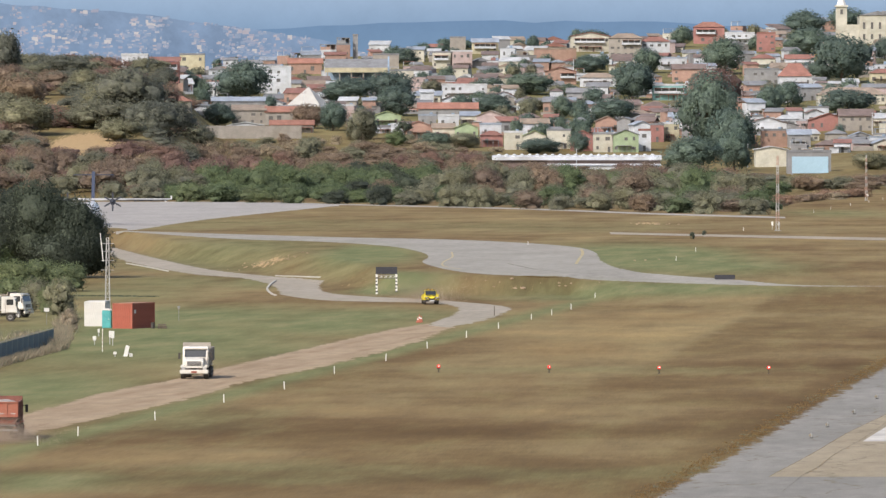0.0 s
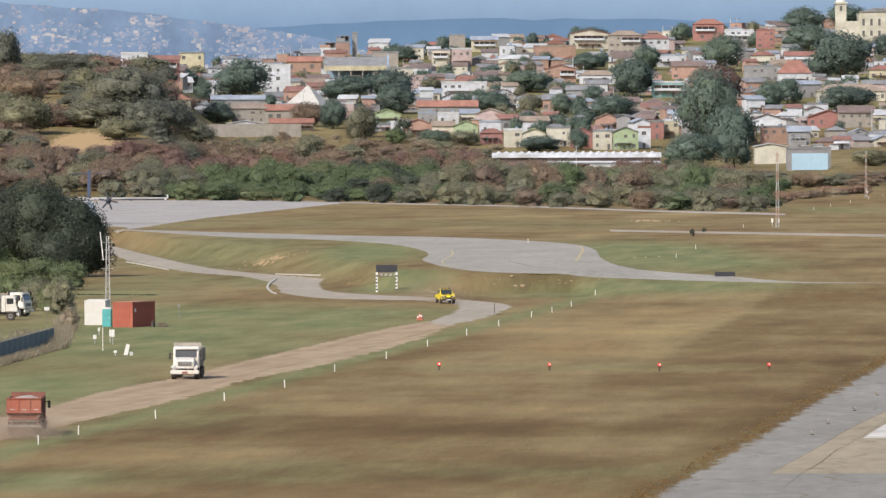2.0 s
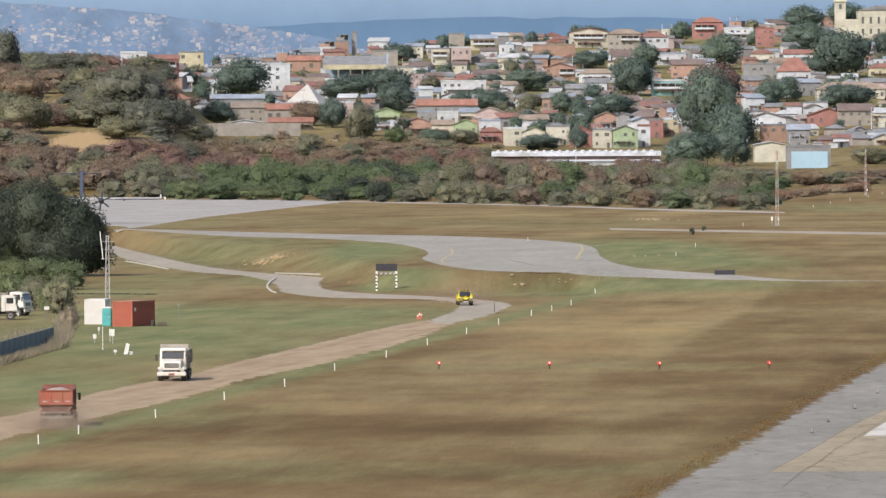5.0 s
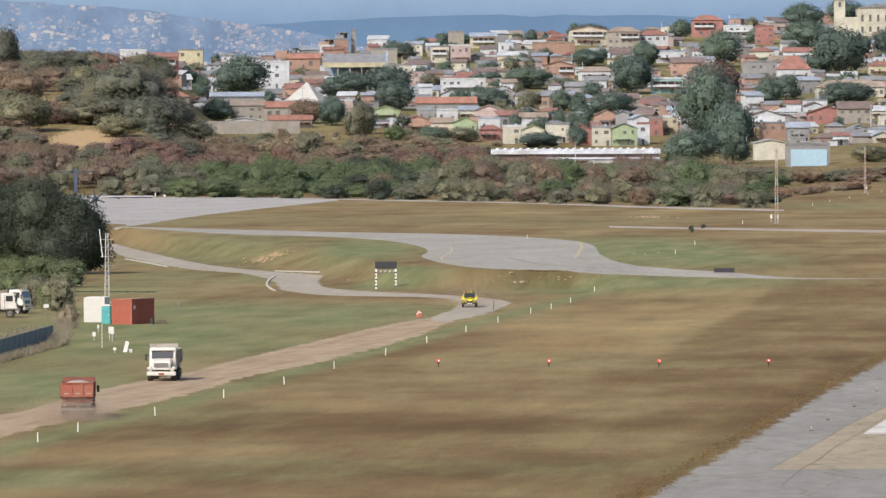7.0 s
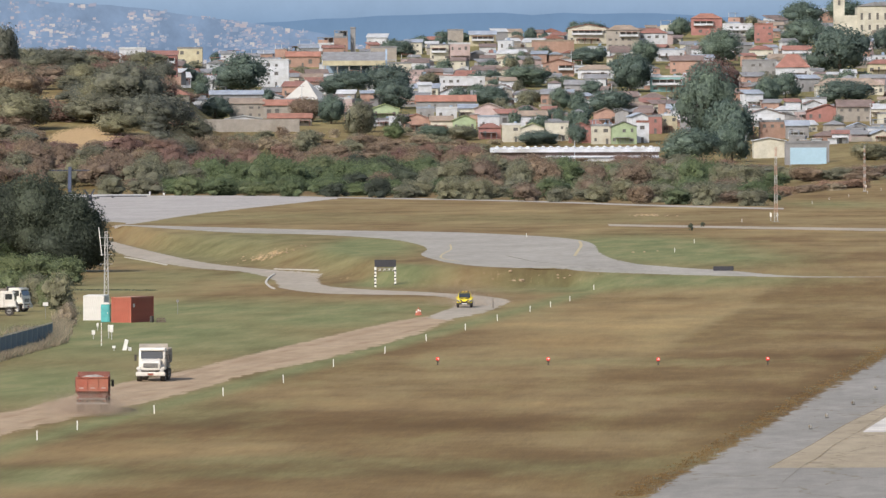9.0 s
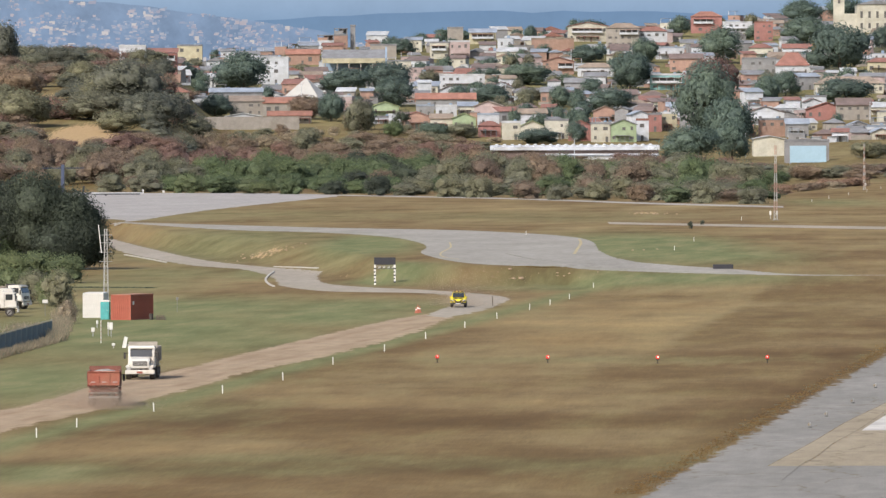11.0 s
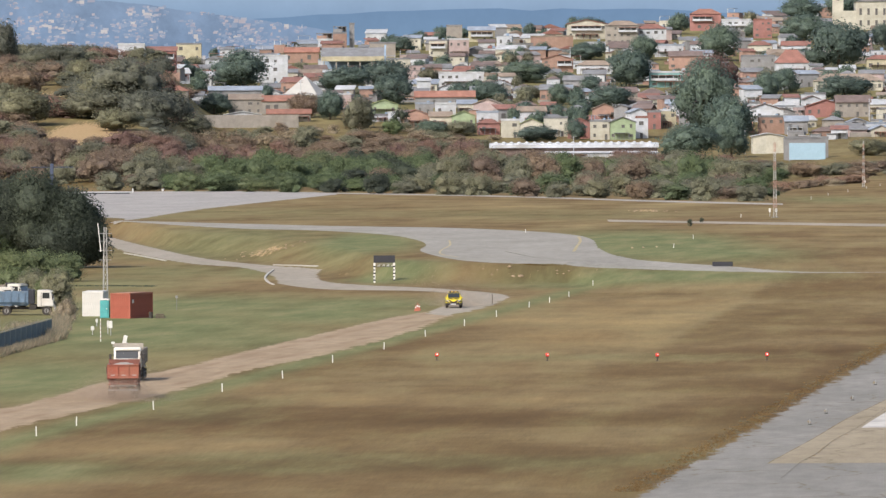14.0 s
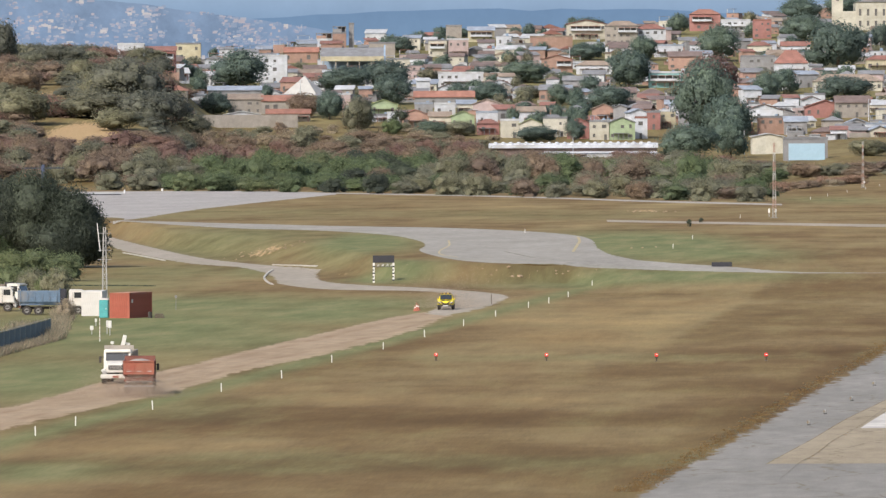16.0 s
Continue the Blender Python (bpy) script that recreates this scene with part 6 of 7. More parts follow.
for (x, y), h, w in (((-36.0, 817.0), 0.9, 0.35), ((-37.0, 850.0), 0.8, 0.22), ((-34.0, 814.0), 1.5, 0.35), ((-34.5, 819.0), 1.4, 0.18), ((-32.1, 774.0), 0.5, 0.3), ((64.4, 1547.0), 1.6, 0.35), ((66.4, 1564.0), 1.3, 0.35), ((112.2, 2092.0), 1.2, 0.5),
                     ((-72.6, 2070.0), 1.2, 0.5)):
    box_on_post(x, y, h, w, "small white equipment box on a post")
x, y = (-34.1, 792.0)
ob = thing("banded_pole", x, y, 0, 0, "thin white banded pole in the grass", "pole")
part("shaft", tube(fresh(), (0, 0, -0.1), (0, 0, 2.3), 0.05, 0.04), WHITE, ob)
for k in range(5):
    part("band", tube(fresh(), (0, 0, 0.3 + k * 0.4), (0, 0, 0.4 + k * 0.4), 0.056), RED_BAND, ob, "faded red band")

x, y = (-31.0, 774.0)
ob = thing("tilted_floodlight", x, y, 0, 0, "white tilted equipment housing on a stand", "floodlight")
part("housing", prism(fresh(), ((-0.28, 0.05), (0.12, 0.05), (0.32, 1.05), (-0.02, 1.15)), "y", -0.25, 0.2), WHITE, ob)
part("stand", tube(tube(fresh(), (0.1, 0.1, 0.5), (0.48, 0.1, 0.0), 0.05), (0.3, -0.1, 0.4), (0.5, -0.2, 0.0), 0.05), GALV, ob)
part("hatch", box(fresh(), 0.3, 0.62, -0.1, 0.2, 0.0, 0.35, 0.03), WHITE, ob)
x, y = (-31.3, 883.0)
ob = thing("stacked_pallets", x, y, height(x, y), 0, "small dark stack of pallets beside the container", "pallets")
for k in range(3):
    part("pallet", box(fresh(), -0.55, 0.5 - 0.06 * k, -0.4, 0.4, 0.18 * k, 0.18 * k + 0.12), BARK, ob)
part("barrel", tube(fresh(), (-1.1, 0, 0), (-1.1, 0, 0.7), 0.22, None, 12), DARK, ob)


def cone(x, y, h):
    ob = thing("traffic_cone", x, y, height(x, y) + 0.032, 0, "orange traffic cone at the pad's edge", "traffic cone", "cones at the pad")
    part("body", tube(fresh(), (0, 0, 0.04), (0, 0, h), 0.17, 0.03, 14), ORANGE, ob)
    part("base", box(fresh(), -0.22, 0.22, -0.22, 0.22, 0, 0.045, 0.01), ORANGE, ob)
    part("band", tube(fresh(), (0, 0, h * 0.5), (0, 0, h * 0.68), 0.105, 0.08, 14), WHITE, ob, "white reflective band")


for (x, y), h in (((-2.7, 908.0), 1.0), ((-2.5, 911.0), 0.75), ((-2.9, 908.0), 0.7)):
    cone(x, y, h)


def fence():
    (ax, ay), (bx, by) = (-43.4, 738.0), (-40.0, 812.0)
    ob = thing("screened_fence", ax, ay, 0, 0, "metal fence hung with blue-grey screening mesh", "fence")
    n = 14
    post = mesh_of("post", tube(fresh(), (0, 0, -0.2), (0, 0, 1.88), 0.05), STEEL)
    dx, dy = (bx - ax) / n, (by - ay) / n
    ang = math.atan2(dy, dx)
    sheet = mesh_of("sheet", box(fresh(), 0.03, math.hypot(dx, dy) - 0.03, -0.015, 0.015, 0.08, 1.75), FENCE)
    rail = mesh_of("rail", tube(fresh(), (0, 0, 1.85), (math.hypot(dx, dy), 0, 1.85), 0.025), STEEL)
    for i in range(n + 1):
        piece("post", post, ob, (dx * i, dy * i, 0))
        if i < n:
            piece("sheet", sheet, ob, (dx * i, dy * i, 0), (1, 1, 1), ang)
            piece("rail", rail, ob, (dx * i, dy * i, 0), (1, 1, 1), ang)


fence()


def kerb(points, label="pale concrete kerb along the service road"):
    a = spline(points, 30)
    bm = fresh()
    for p, q in zip(a, a[1:]):
        d = (q - p).normalized()
        s = Vector((d.y, -d.x, 0)) * 0.14
        lo = [bm.verts.new((v.x, v.y, height(v.x, v.y) - 0.05)) for v in (p - s, q - s, q + s, p + s)]
        hi = [bm.verts.new((v.co.x, v.co.y, v.co.z + 0.2)) for v in lo]
        bm.faces.new(hi)
        for i in range(4):
            bm.faces.new((lo[i], lo[(i + 1) % 4], hi[(i + 1) % 4], hi[i]))
    tagged(new("kerb", mesh_of("kerb", bm, surf("pale_kerb", (0.44, 0.41, 0.36), 0.85, 0.25, 0.6, 6.0))), label, "kerb", kind="structure")


kerb([(-52.1, 1302.0), (-47.2, 1266.0), (-42.8, 1231.0)])
kerb([(-25.2, 1193.0), (-21.8, 1178.0), (-18.0, 1156.0)])
kerb([(-24.4, 1154.0), (-24.6, 1125.0), (-24.3, 1094.0), (-23.1, 1065.0), (-22.3, 1054.0)])


def stones():
    rnd = random.Random(8)
    bm = fresh()
    for (cx, cy), rx, ry, n, size in (((-27.7, 1255.0), 4, 14, 60, 0.10), ((9.9, 1062.0), 1.6, 3, 3, 0.24), ((17.6, 1066.0), 4, 5, 7, 0.10), ((42.8, 1638.0), 3, 12, 30, 0.14), ((5.0, 1063.0), 5, 4, 6, 0.08), ((29.5, 1190.0), 3, 8, 3, 0.14)):
        for _ in range(n):
            x, y = rnd.gauss(cx, rx * 0.6), rnd.gauss(cy, ry * 0.6)
            r = size * rnd.uniform(0.5, 1.5)
            bmesh.ops.create_icosphere(bm, subdivisions=1, radius=r, matrix=Matrix.Translation((x, y, height(x, y) + r * 0.25)) @ Matrix.Diagonal((1.3, 1, 0.7, 1)))
    tagged(new("stones", mesh_of("stones", bm, surf("sandy_rubble", (0.40, 0.29, 0.19), 0.95, 0.35, 1.0, 5.0))), "sandy rubble stones scattered on the bank", "stones", kind="stuff")


stones()


def dust(count, long, wide, tall, seed, label):
    """A thin cloud of hanging dust flakes, thickest near the ground at its front."""
    rnd = np.random.RandomState(seed)
    u = rnd.rand(count)
    c = np.stack([rnd.normal(size=count) * wide * (0.35 + 0.4 * u), long * u ** 1.2, np.abs(rnd.normal(size=count)) * tall * (0.35 + 0.5 * u)], 1)
    a, b = rnd.normal(size=(2, count, 3))
    s = 0.008 + 0.013 * rnd.rand(count)[:, None]
    a *= s / np.linalg.norm(a, axis=1)[:, None]
    b *= s / np.linalg.norm(b, axis=1)[:, None]
    q = np.stack([c - a, c + a, c + b], 1).reshape(-1, 3)
    me = bpy.data.meshes.new("dust_cloud")
    me.from_pydata(q.tolist(), [], np.arange(count * 3).reshape(-1, 3).tolist())
    me.materials.append(DUST)
    return tagged(new("dust_cloud", me), label, "dust")


DUST = leaf_mat("floating_dust", (0.42, 0.34, 0.27), (0.55, 0.45, 0.36))
red_dust = dust(140000, 12.0, 2.8, 1.2, 1, "thin pale dust trailing behind the loaded truck")
pick_dust = dust(80000, 17.0, 4.0, 2.2, 2, "thin pale dust trailing behind the pickup")
white_dust = dust(12000, 9.0, 2.0, 0.9, 3, "faint dust trailing behind the white truck")

# ---------------------------------------------------------------- vehicles (front towards -y)
def wheel_mesh(r, w):
    bm = fresh()
    tube(bm, (-w / 2, 0, 0), (w / 2, 0, 0), r, None, 24)
    return mesh_of("tyre", bm, DARK), mesh_of("rim", tube(fresh(), (-w / 2 - 0.01, 0, 0), (w / 2 + 0.01, 0, 0), r * 0.55, None, 12), STEEL), \
        mesh_of("hub", box(tube(fresh(), (-w / 2 - 0.04, 0, 0), (w / 2 + 0.04, 0, 0), r * 0.18, None, 8), -w / 2 - 0.03, w / 2 + 0.03, -r * 0.45, r * 0.45, -0.05, 0.05), DARK)


def wheels(ob, places, r, w):
    tyre, rim, hub = wheel_mesh(r, w)
    out = []
    for x, y in places:
        k = new("wheel")
        k.parent = ob
        k.location = (x, y, r)
        for nm, me in (("tyre", tyre), ("rim", rim), ("hub", hub)):
            piece(nm, me, k)
        out.append(k)
    return out


def dump_truck(label, cab, body, tail, bonnet, load, long=7.4, gap=0.25):
    """Three-axle tipper, 2.5 m wide, centred on its length."""
    ob = thing("dump_truck", 0, 0, 0, 0, label, "dump truck")
    f = -long / 2
    c0 = f + (1.35 if bonnet else 0.1)
    bm = fresh()
    prism(bm, ((c0, 0.95), (c0 + 1.9, 0.95), (c0 + 1.9, 2.85), (c0 + 0.45, 2.85), (c0 + 0.12, 1.95)), "x", -1.14, 1.14)
    bmesh.ops.bevel(bm, geom=bm.edges[:], offset=0.06, segments=2, affect="EDGES")
    part("cab", bm, cab, ob)
    part("windscreen", prism(fresh(), ((c0 + 0.13, 1.93), (c0 + 0.40, 2.55), (c0 + 0.34, 2.57), (c0 + 0.07, 1.95)), "x", -0.95, 0.95), GLASS, ob, "dark windscreen")
    for s in (-1, 1):
        part("side_window", box(fresh(), s * 1.15 - 0.012, s * 1.15 + 0.012, c0 + 0.5, c0 + 1.3, 1.9, 2.55), GLASS, ob)
        part("door_seam", box(fresh(), s * 1.148 - 0.008, s * 1.148 + 0.008, c0 + 1.42, c0 + 1.46, 1.0, 2.6), DARK, ob)
        part("step", box(fresh(), s * 1.1 - 0.12, s * 1.1 + 0.12, c0 + 0.4, c0 + 1.2, 0.5, 0.62), DARK, ob)
        part("mirror", box(fresh(), s * 1.42 - 0.1, s * 1.42 + 0.1, c0 + 0.1, c0 + 0.22, 1.75, 2.3, 0.02), DARK, ob)
        part("mirror_arm", tube(fresh(), (s * 1.1, c0 + 0.2, 2.25), (s * 1.4, c0 + 0.16, 2.2), 0.025), DARK, ob)
        part("headlight", box(fresh(), s * 0.95 - 0.17, s * 0.95 + 0.17, f - 0.02, f + 0.08, 0.85, 1.08, 0.02), GALV, ob, "clear headlight")
        part("fender", box(fresh(), s * 1.05 - 0.2, s * 1.05 + 0.2, f + 0.12, f + 1.5, 1.0, 1.25, 0.08), cab, ob)
    part("sun_visor", box(fresh(), -1.0, 1.0, c0 + 0.2, c0 + 0.5, 2.62, 2.74, 0.02), cab, ob)
    if bonnet:
        bm = fresh()
        prism(bm, ((f + 0.12, 0.95), (c0 + 0.1, 0.95), (c0 + 0.1, 1.95), (f + 0.3, 1.72), (f + 0.12, 1.6)), "x", -0.82, 0.82)
        bmesh.ops.bevel(bm, geom=bm.edges[:], offset=0.07, segments=2, affect="EDGES")
        part("bonnet", bm, cab, ob)
    g = part("grille", box(fresh(), -0.62, 0.62, f + 0.06, f + 0.115, 1.2, 1.58, 0.02), DARK, ob, "dark slatted grille")
    for k in range(4):
        part("slat", box(fresh(), -0.6, 0.6, f + 0.03, f + 0.057, 1.25 + 0.085 * k, 1.28 + 0.085 * k), GALV, g)
    part("bumper", box(fresh(), -1.27, 1.27, f - 0.08, f + 0.11, 0.48, 0.84, 0.05), cab, ob)
    part("plate", box(fresh(), -0.25, 0.25, f - 0.1, f - 0.083, 0.55, 0.72), RUST, ob, "small dull orange plate")
    part("chassis", box(box(fresh(), -0.5, -0.3, f + 0.4, long / 2 - 0.3, 0.65, 0.92), 0.3, 0.5, f + 0.4, long / 2 - 0.3, 0.65, 0.92), DARK, ob)
    b0, b1 = c0 + 1.9 + gap, long / 2
    if gap > 0.6:
        part("fuel_tank", box(fresh(), -1.05, 1.05, c0 + 2.0, b0 - 0.2, 0.62, 1.25, 0.06), DARK, ob, "dark tank behind the cab")
        part("stone_guard", box(fresh(), -1.2, 1.2, b0 - 0.75, b0 - 0.11, 1.3, 2.9, 0.04), DARK_PANEL, ob, "dark steel guard behind the cab")
    bm = fresh()
    prism(bm, ((-0.95, 1.1), (0.95, 1.1), (1.2, 1.5), (1.25, 2.72), (1.17, 2.72), (1.1, 1.56), (-1.1, 1.56), (-1.17, 2.72), (-1.25, 2.72), (-1.2, 1.5)), "y", b0, b1 - 0.1)
    part("dump_body", bm, body, ob, "dusty steel dump body")
    part("headboard", box(fresh(), -1.25, 1.25, b0 - 0.1, b0 - 0.003, 1.2, 3.18 if bonnet else 3.0, 0.02), body, ob)
    rib = mesh_of("rib", box(fresh(), -0.04, 0.04, -0.06, 0.06, 1.5, 2.7), body)
    for k in range(6):
        for s in (-1, 1):
            piece("rib", rib, ob, (s * 1.26, b0 + 0.3 + k * (b1 - b0 - 0.6) / 5, 0))
    t = part("tailgate", prism(fresh(), ((-1.22, 1.62), (1.22, 1.62), (1.26, 2.74), (-1.26, 2.74)), "y", b1 - 0.097, b1), tail, ob, "faded tailgate")
    for k in (-0.42, 0.42):
        part("stay", box(fresh(), k - 0.05, k + 0.05, b1 + 0.002, b1 + 0.06, 1.62, 2.74), tail, t)
    for z in (1.64, 2.66):
        part("rim", box(fresh(), -1.24, 1.24, b1 + 0.002, b1 + 0.07, z, z + 0.08), tail, t)
    for k in (-0.85, 0.0, 0.85):
        part("scuff", box(fresh(), k - 0.2, k + 0.14, b1 + 0.003, b1 + 0.012, 1.86, 1.92), GALV, t, "worn white strip")
    part("apron_plate", prism(fresh(), ((-0.8, 1.22), (0.8, 1.22), (1.12, 1.6), (-1.12, 1.6)), "y", b1 - 0.35, b1 - 0.1), tail, ob)
    part("cross_bar", box(fresh(), -1.05, 1.05, b1 - 0.3, b1 - 0.2, 0.98, 1.1, 0.02), GALV, ob, "pale cross bar")
    part("rear_bumper", box(fresh(), -1.2, 1.2, b1 - 0.2, b1 - 0.08, 0.62, 0.76, 0.02), GALV, ob, "pale rear bumper bar")
    for s in (-1, 1):
        part("tail_light", box(fresh(), s * 0.98 - 0.11, s * 0.98 + 0.11, b1 - 0.22, b1 - 0.1, 0.82, 0.93, 0.01), RUST, ob, "red tail light")
        part("side_guard", box(fresh(), s * 1.08 - 0.12, s * 1.08 + 0.12, b1 - 2.9, b1 - 0.25, 1.08, 1.2, 0.03), tail, ob)
        part("mudflap", box(fresh(), s * 0.92 - 0.3, s * 0.92 + 0.3, b1 - 0.5, b1 - 0.47, 0.2, 0.95), DARK, ob)
    if load:
        bm = fresh()
        bmesh.ops.create_grid(bm, x_segments=14, y_segments=20, size=0.5)
        for v in bm.verts:
            x, y = v.co.x * 2.24, v.co.y * (b1 - b0 - 0.2)
            v.co = Vector((x, (b0 + b1) / 2 - 0.05 + y, 2.45 + load * (1 - (2 * v.co.x) ** 2) * (1 - (2 * v.co.y) ** 4) + 0.08 * noise.noise(Vector((x * 2, y * 2, 4)))))
        part("load", bm, surf("heaped_grey_earth", (0.36, 0.32, 0.28), 0.95, 0.3, 1.5, 9.0, bump=0.4), ob, "heap of pale earth")
    return ob, wheels(ob, [(s * 1.02, f + 0.95) for s in (-1, 1)] + [(s * 0.95, b1 - 2.3) for s in (-1, 1)] + [(s * 0.95, b1 - 1.0) for s in (-1, 1)], 0.5, 0.42)


def pickup():
    ob = thing("pickup", 0, 0, 0, 0, "safety yellow four-door airport pickup with light bar", "pickup")
    bm = fresh()
    prism(bm, ((-2.55, 0.5), (2.55, 0.5), (2.6, 1.12), (0.85, 1.12), (0.7, 1.1), (-1.05, 1.12), (-2.45, 0.98), (-2.6, 0.75)), "x", -0.9, 0.9)
    bmesh.ops.bevel(bm, geom=bm.edges[:], offset=0.05, segments=2, affect="EDGES")
    part("body", bm, PICK_YELLOW, ob)
    bm = fresh()
    lo = [bm.verts.new(c) for c in ((-0.86, -1.1, 1.1), (0.86, -1.1, 1.1), (0.86, 0.85, 1.1), (-0.86, 0.85, 1.1))]
    hi = [bm.verts.new(c) for c in ((-0.68, -0.45, 1.72), (0.68, -0.45, 1.72), (0.68, 0.62, 1.72), (-0.68, 0.62, 1.72))]
    for i in range(4):
        j = (i + 1) % 4
        bm.faces.new((lo[i], lo[j], hi[j], hi[i]))
    bm.faces.new(hi)
    bm.faces.new(lo[::-1])
    part("cabin", bm, PICK_YELLOW, ob)
    part("windscreen", prism(fresh(), ((-1.07, 1.16), (-0.53, 1.67), (-0.57, 1.70), (-1.11, 1.19)), "x", -0.68, 0.68), GLASS, ob, "dark windscreen")
    for s in (-1, 1):
        bm = fresh()
        bm.faces.new([bm.verts.new(c) for c in ((s * 0.858, -0.85, 1.16), (s * 0.715, -0.4, 1.64), (s * 0.715, 0.5, 1.64), (s * 0.858, 0.7, 1.16))])
        bmesh.ops.solidify(bm, geom=bm.faces[:], thickness=0.02)
        part("side_window", bm, GLASS, ob)
        part("mirror", box(fresh(), s * 0.95 - 0.07, s * 0.95 + 0.07, -0.95, -0.83, 1.1, 1.28, 0.02), PICK_YELLOW, ob)
        part("headlight", box(fresh(), s * 0.68 - 0.17, s * 0.68 + 0.17, -2.63, -2.5, 0.78, 0.93, 0.02), GALV, ob, "clear headlight")
        part("stripe", prism(fresh(), ((s * 0.03, 0.62), (s * 0.22, 0.62), (s * 0.60, 0.97), (s * 0.42, 0.97)), "y", -2.66, -2.4), DARK_PANEL, ob, "black slanted stripe")
        part("stripe", prism(fresh(), ((s * 0.44, 0.60), (s * 0.60, 0.60), (s * 0.88, 0.80), (s * 0.88, 0.93)), "y", -2.66, -2.4), DARK_PANEL, ob, "black slanted stripe")
        part("bonnet_stripe", prism(fresh(), ((s * 0.10, -2.3), (s * 0.28, -2.3), (s * 0.62, -1.25), (s * 0.44, -1.25)), "z", 1.06, 1.135), DARK_PANEL, ob, "black bonnet stripe")
    part("grille", box(fresh(), -0.4, 0.4, -2.64, -2.55, 0.6, 0.74, 0.01), DARK, ob, "dark grille")
    part("bumper", box(fresh(), -0.92, 0.92, -2.72, -2.56, 0.38, 0.58, 0.04), DARK, ob, "dark front bumper")
    part("plate", box(fresh(), -0.3, 0.3, -2.735, -2.722, 0.42, 0.52), WHITE, ob)
    part("rack", box(box(box(fresh(), -0.62, 0.62, -0.35, -0.28, 1.723, 1.80), -0.62, 0.62, 0.4, 0.47, 1.723, 1.80), -0.62, -0.56, -0.279, 0.399, 1.73, 1.79), DARK, ob, "dark roof rack")
    part("light_bar", box(fresh(), -0.6, 0.6, -0.22, 0.02, 1.724, 1.93, 0.04), AMBER, ob, "amber light bar")
    for sx in (-0.42, 0.0, 0.42):
        part("lamp_cap", box(fresh(), sx - 0.1, sx + 0.1, -0.235, 0.035, 1.76, 1.94, 0.01), DARK_PANEL, ob, "dark light bar divider")
    part("bed_rail", box(box(fresh(), -0.9, -0.82, 0.86, 2.55, 1.121, 1.16), 0.82, 0.9, 0.86, 2.55, 1.121, 1.16), DARK, ob)
    part("roll_bar", tube(tube(tube(fresh(), (-0.78, 0.95, 1.1), (-0.7, 0.95, 1.66), 0.04), (0.78, 0.95, 1.1), (0.7, 0.95, 1.66), 0.04), (-0.7, 0.95, 1.66), (0.7, 0.95, 1.66), 0.04), DARK, ob)
    return ob, wheels(ob, [(s * 0.8, y) for y in (-1.65, 1.55) for s in (-1, 1)], 0.38, 0.26)


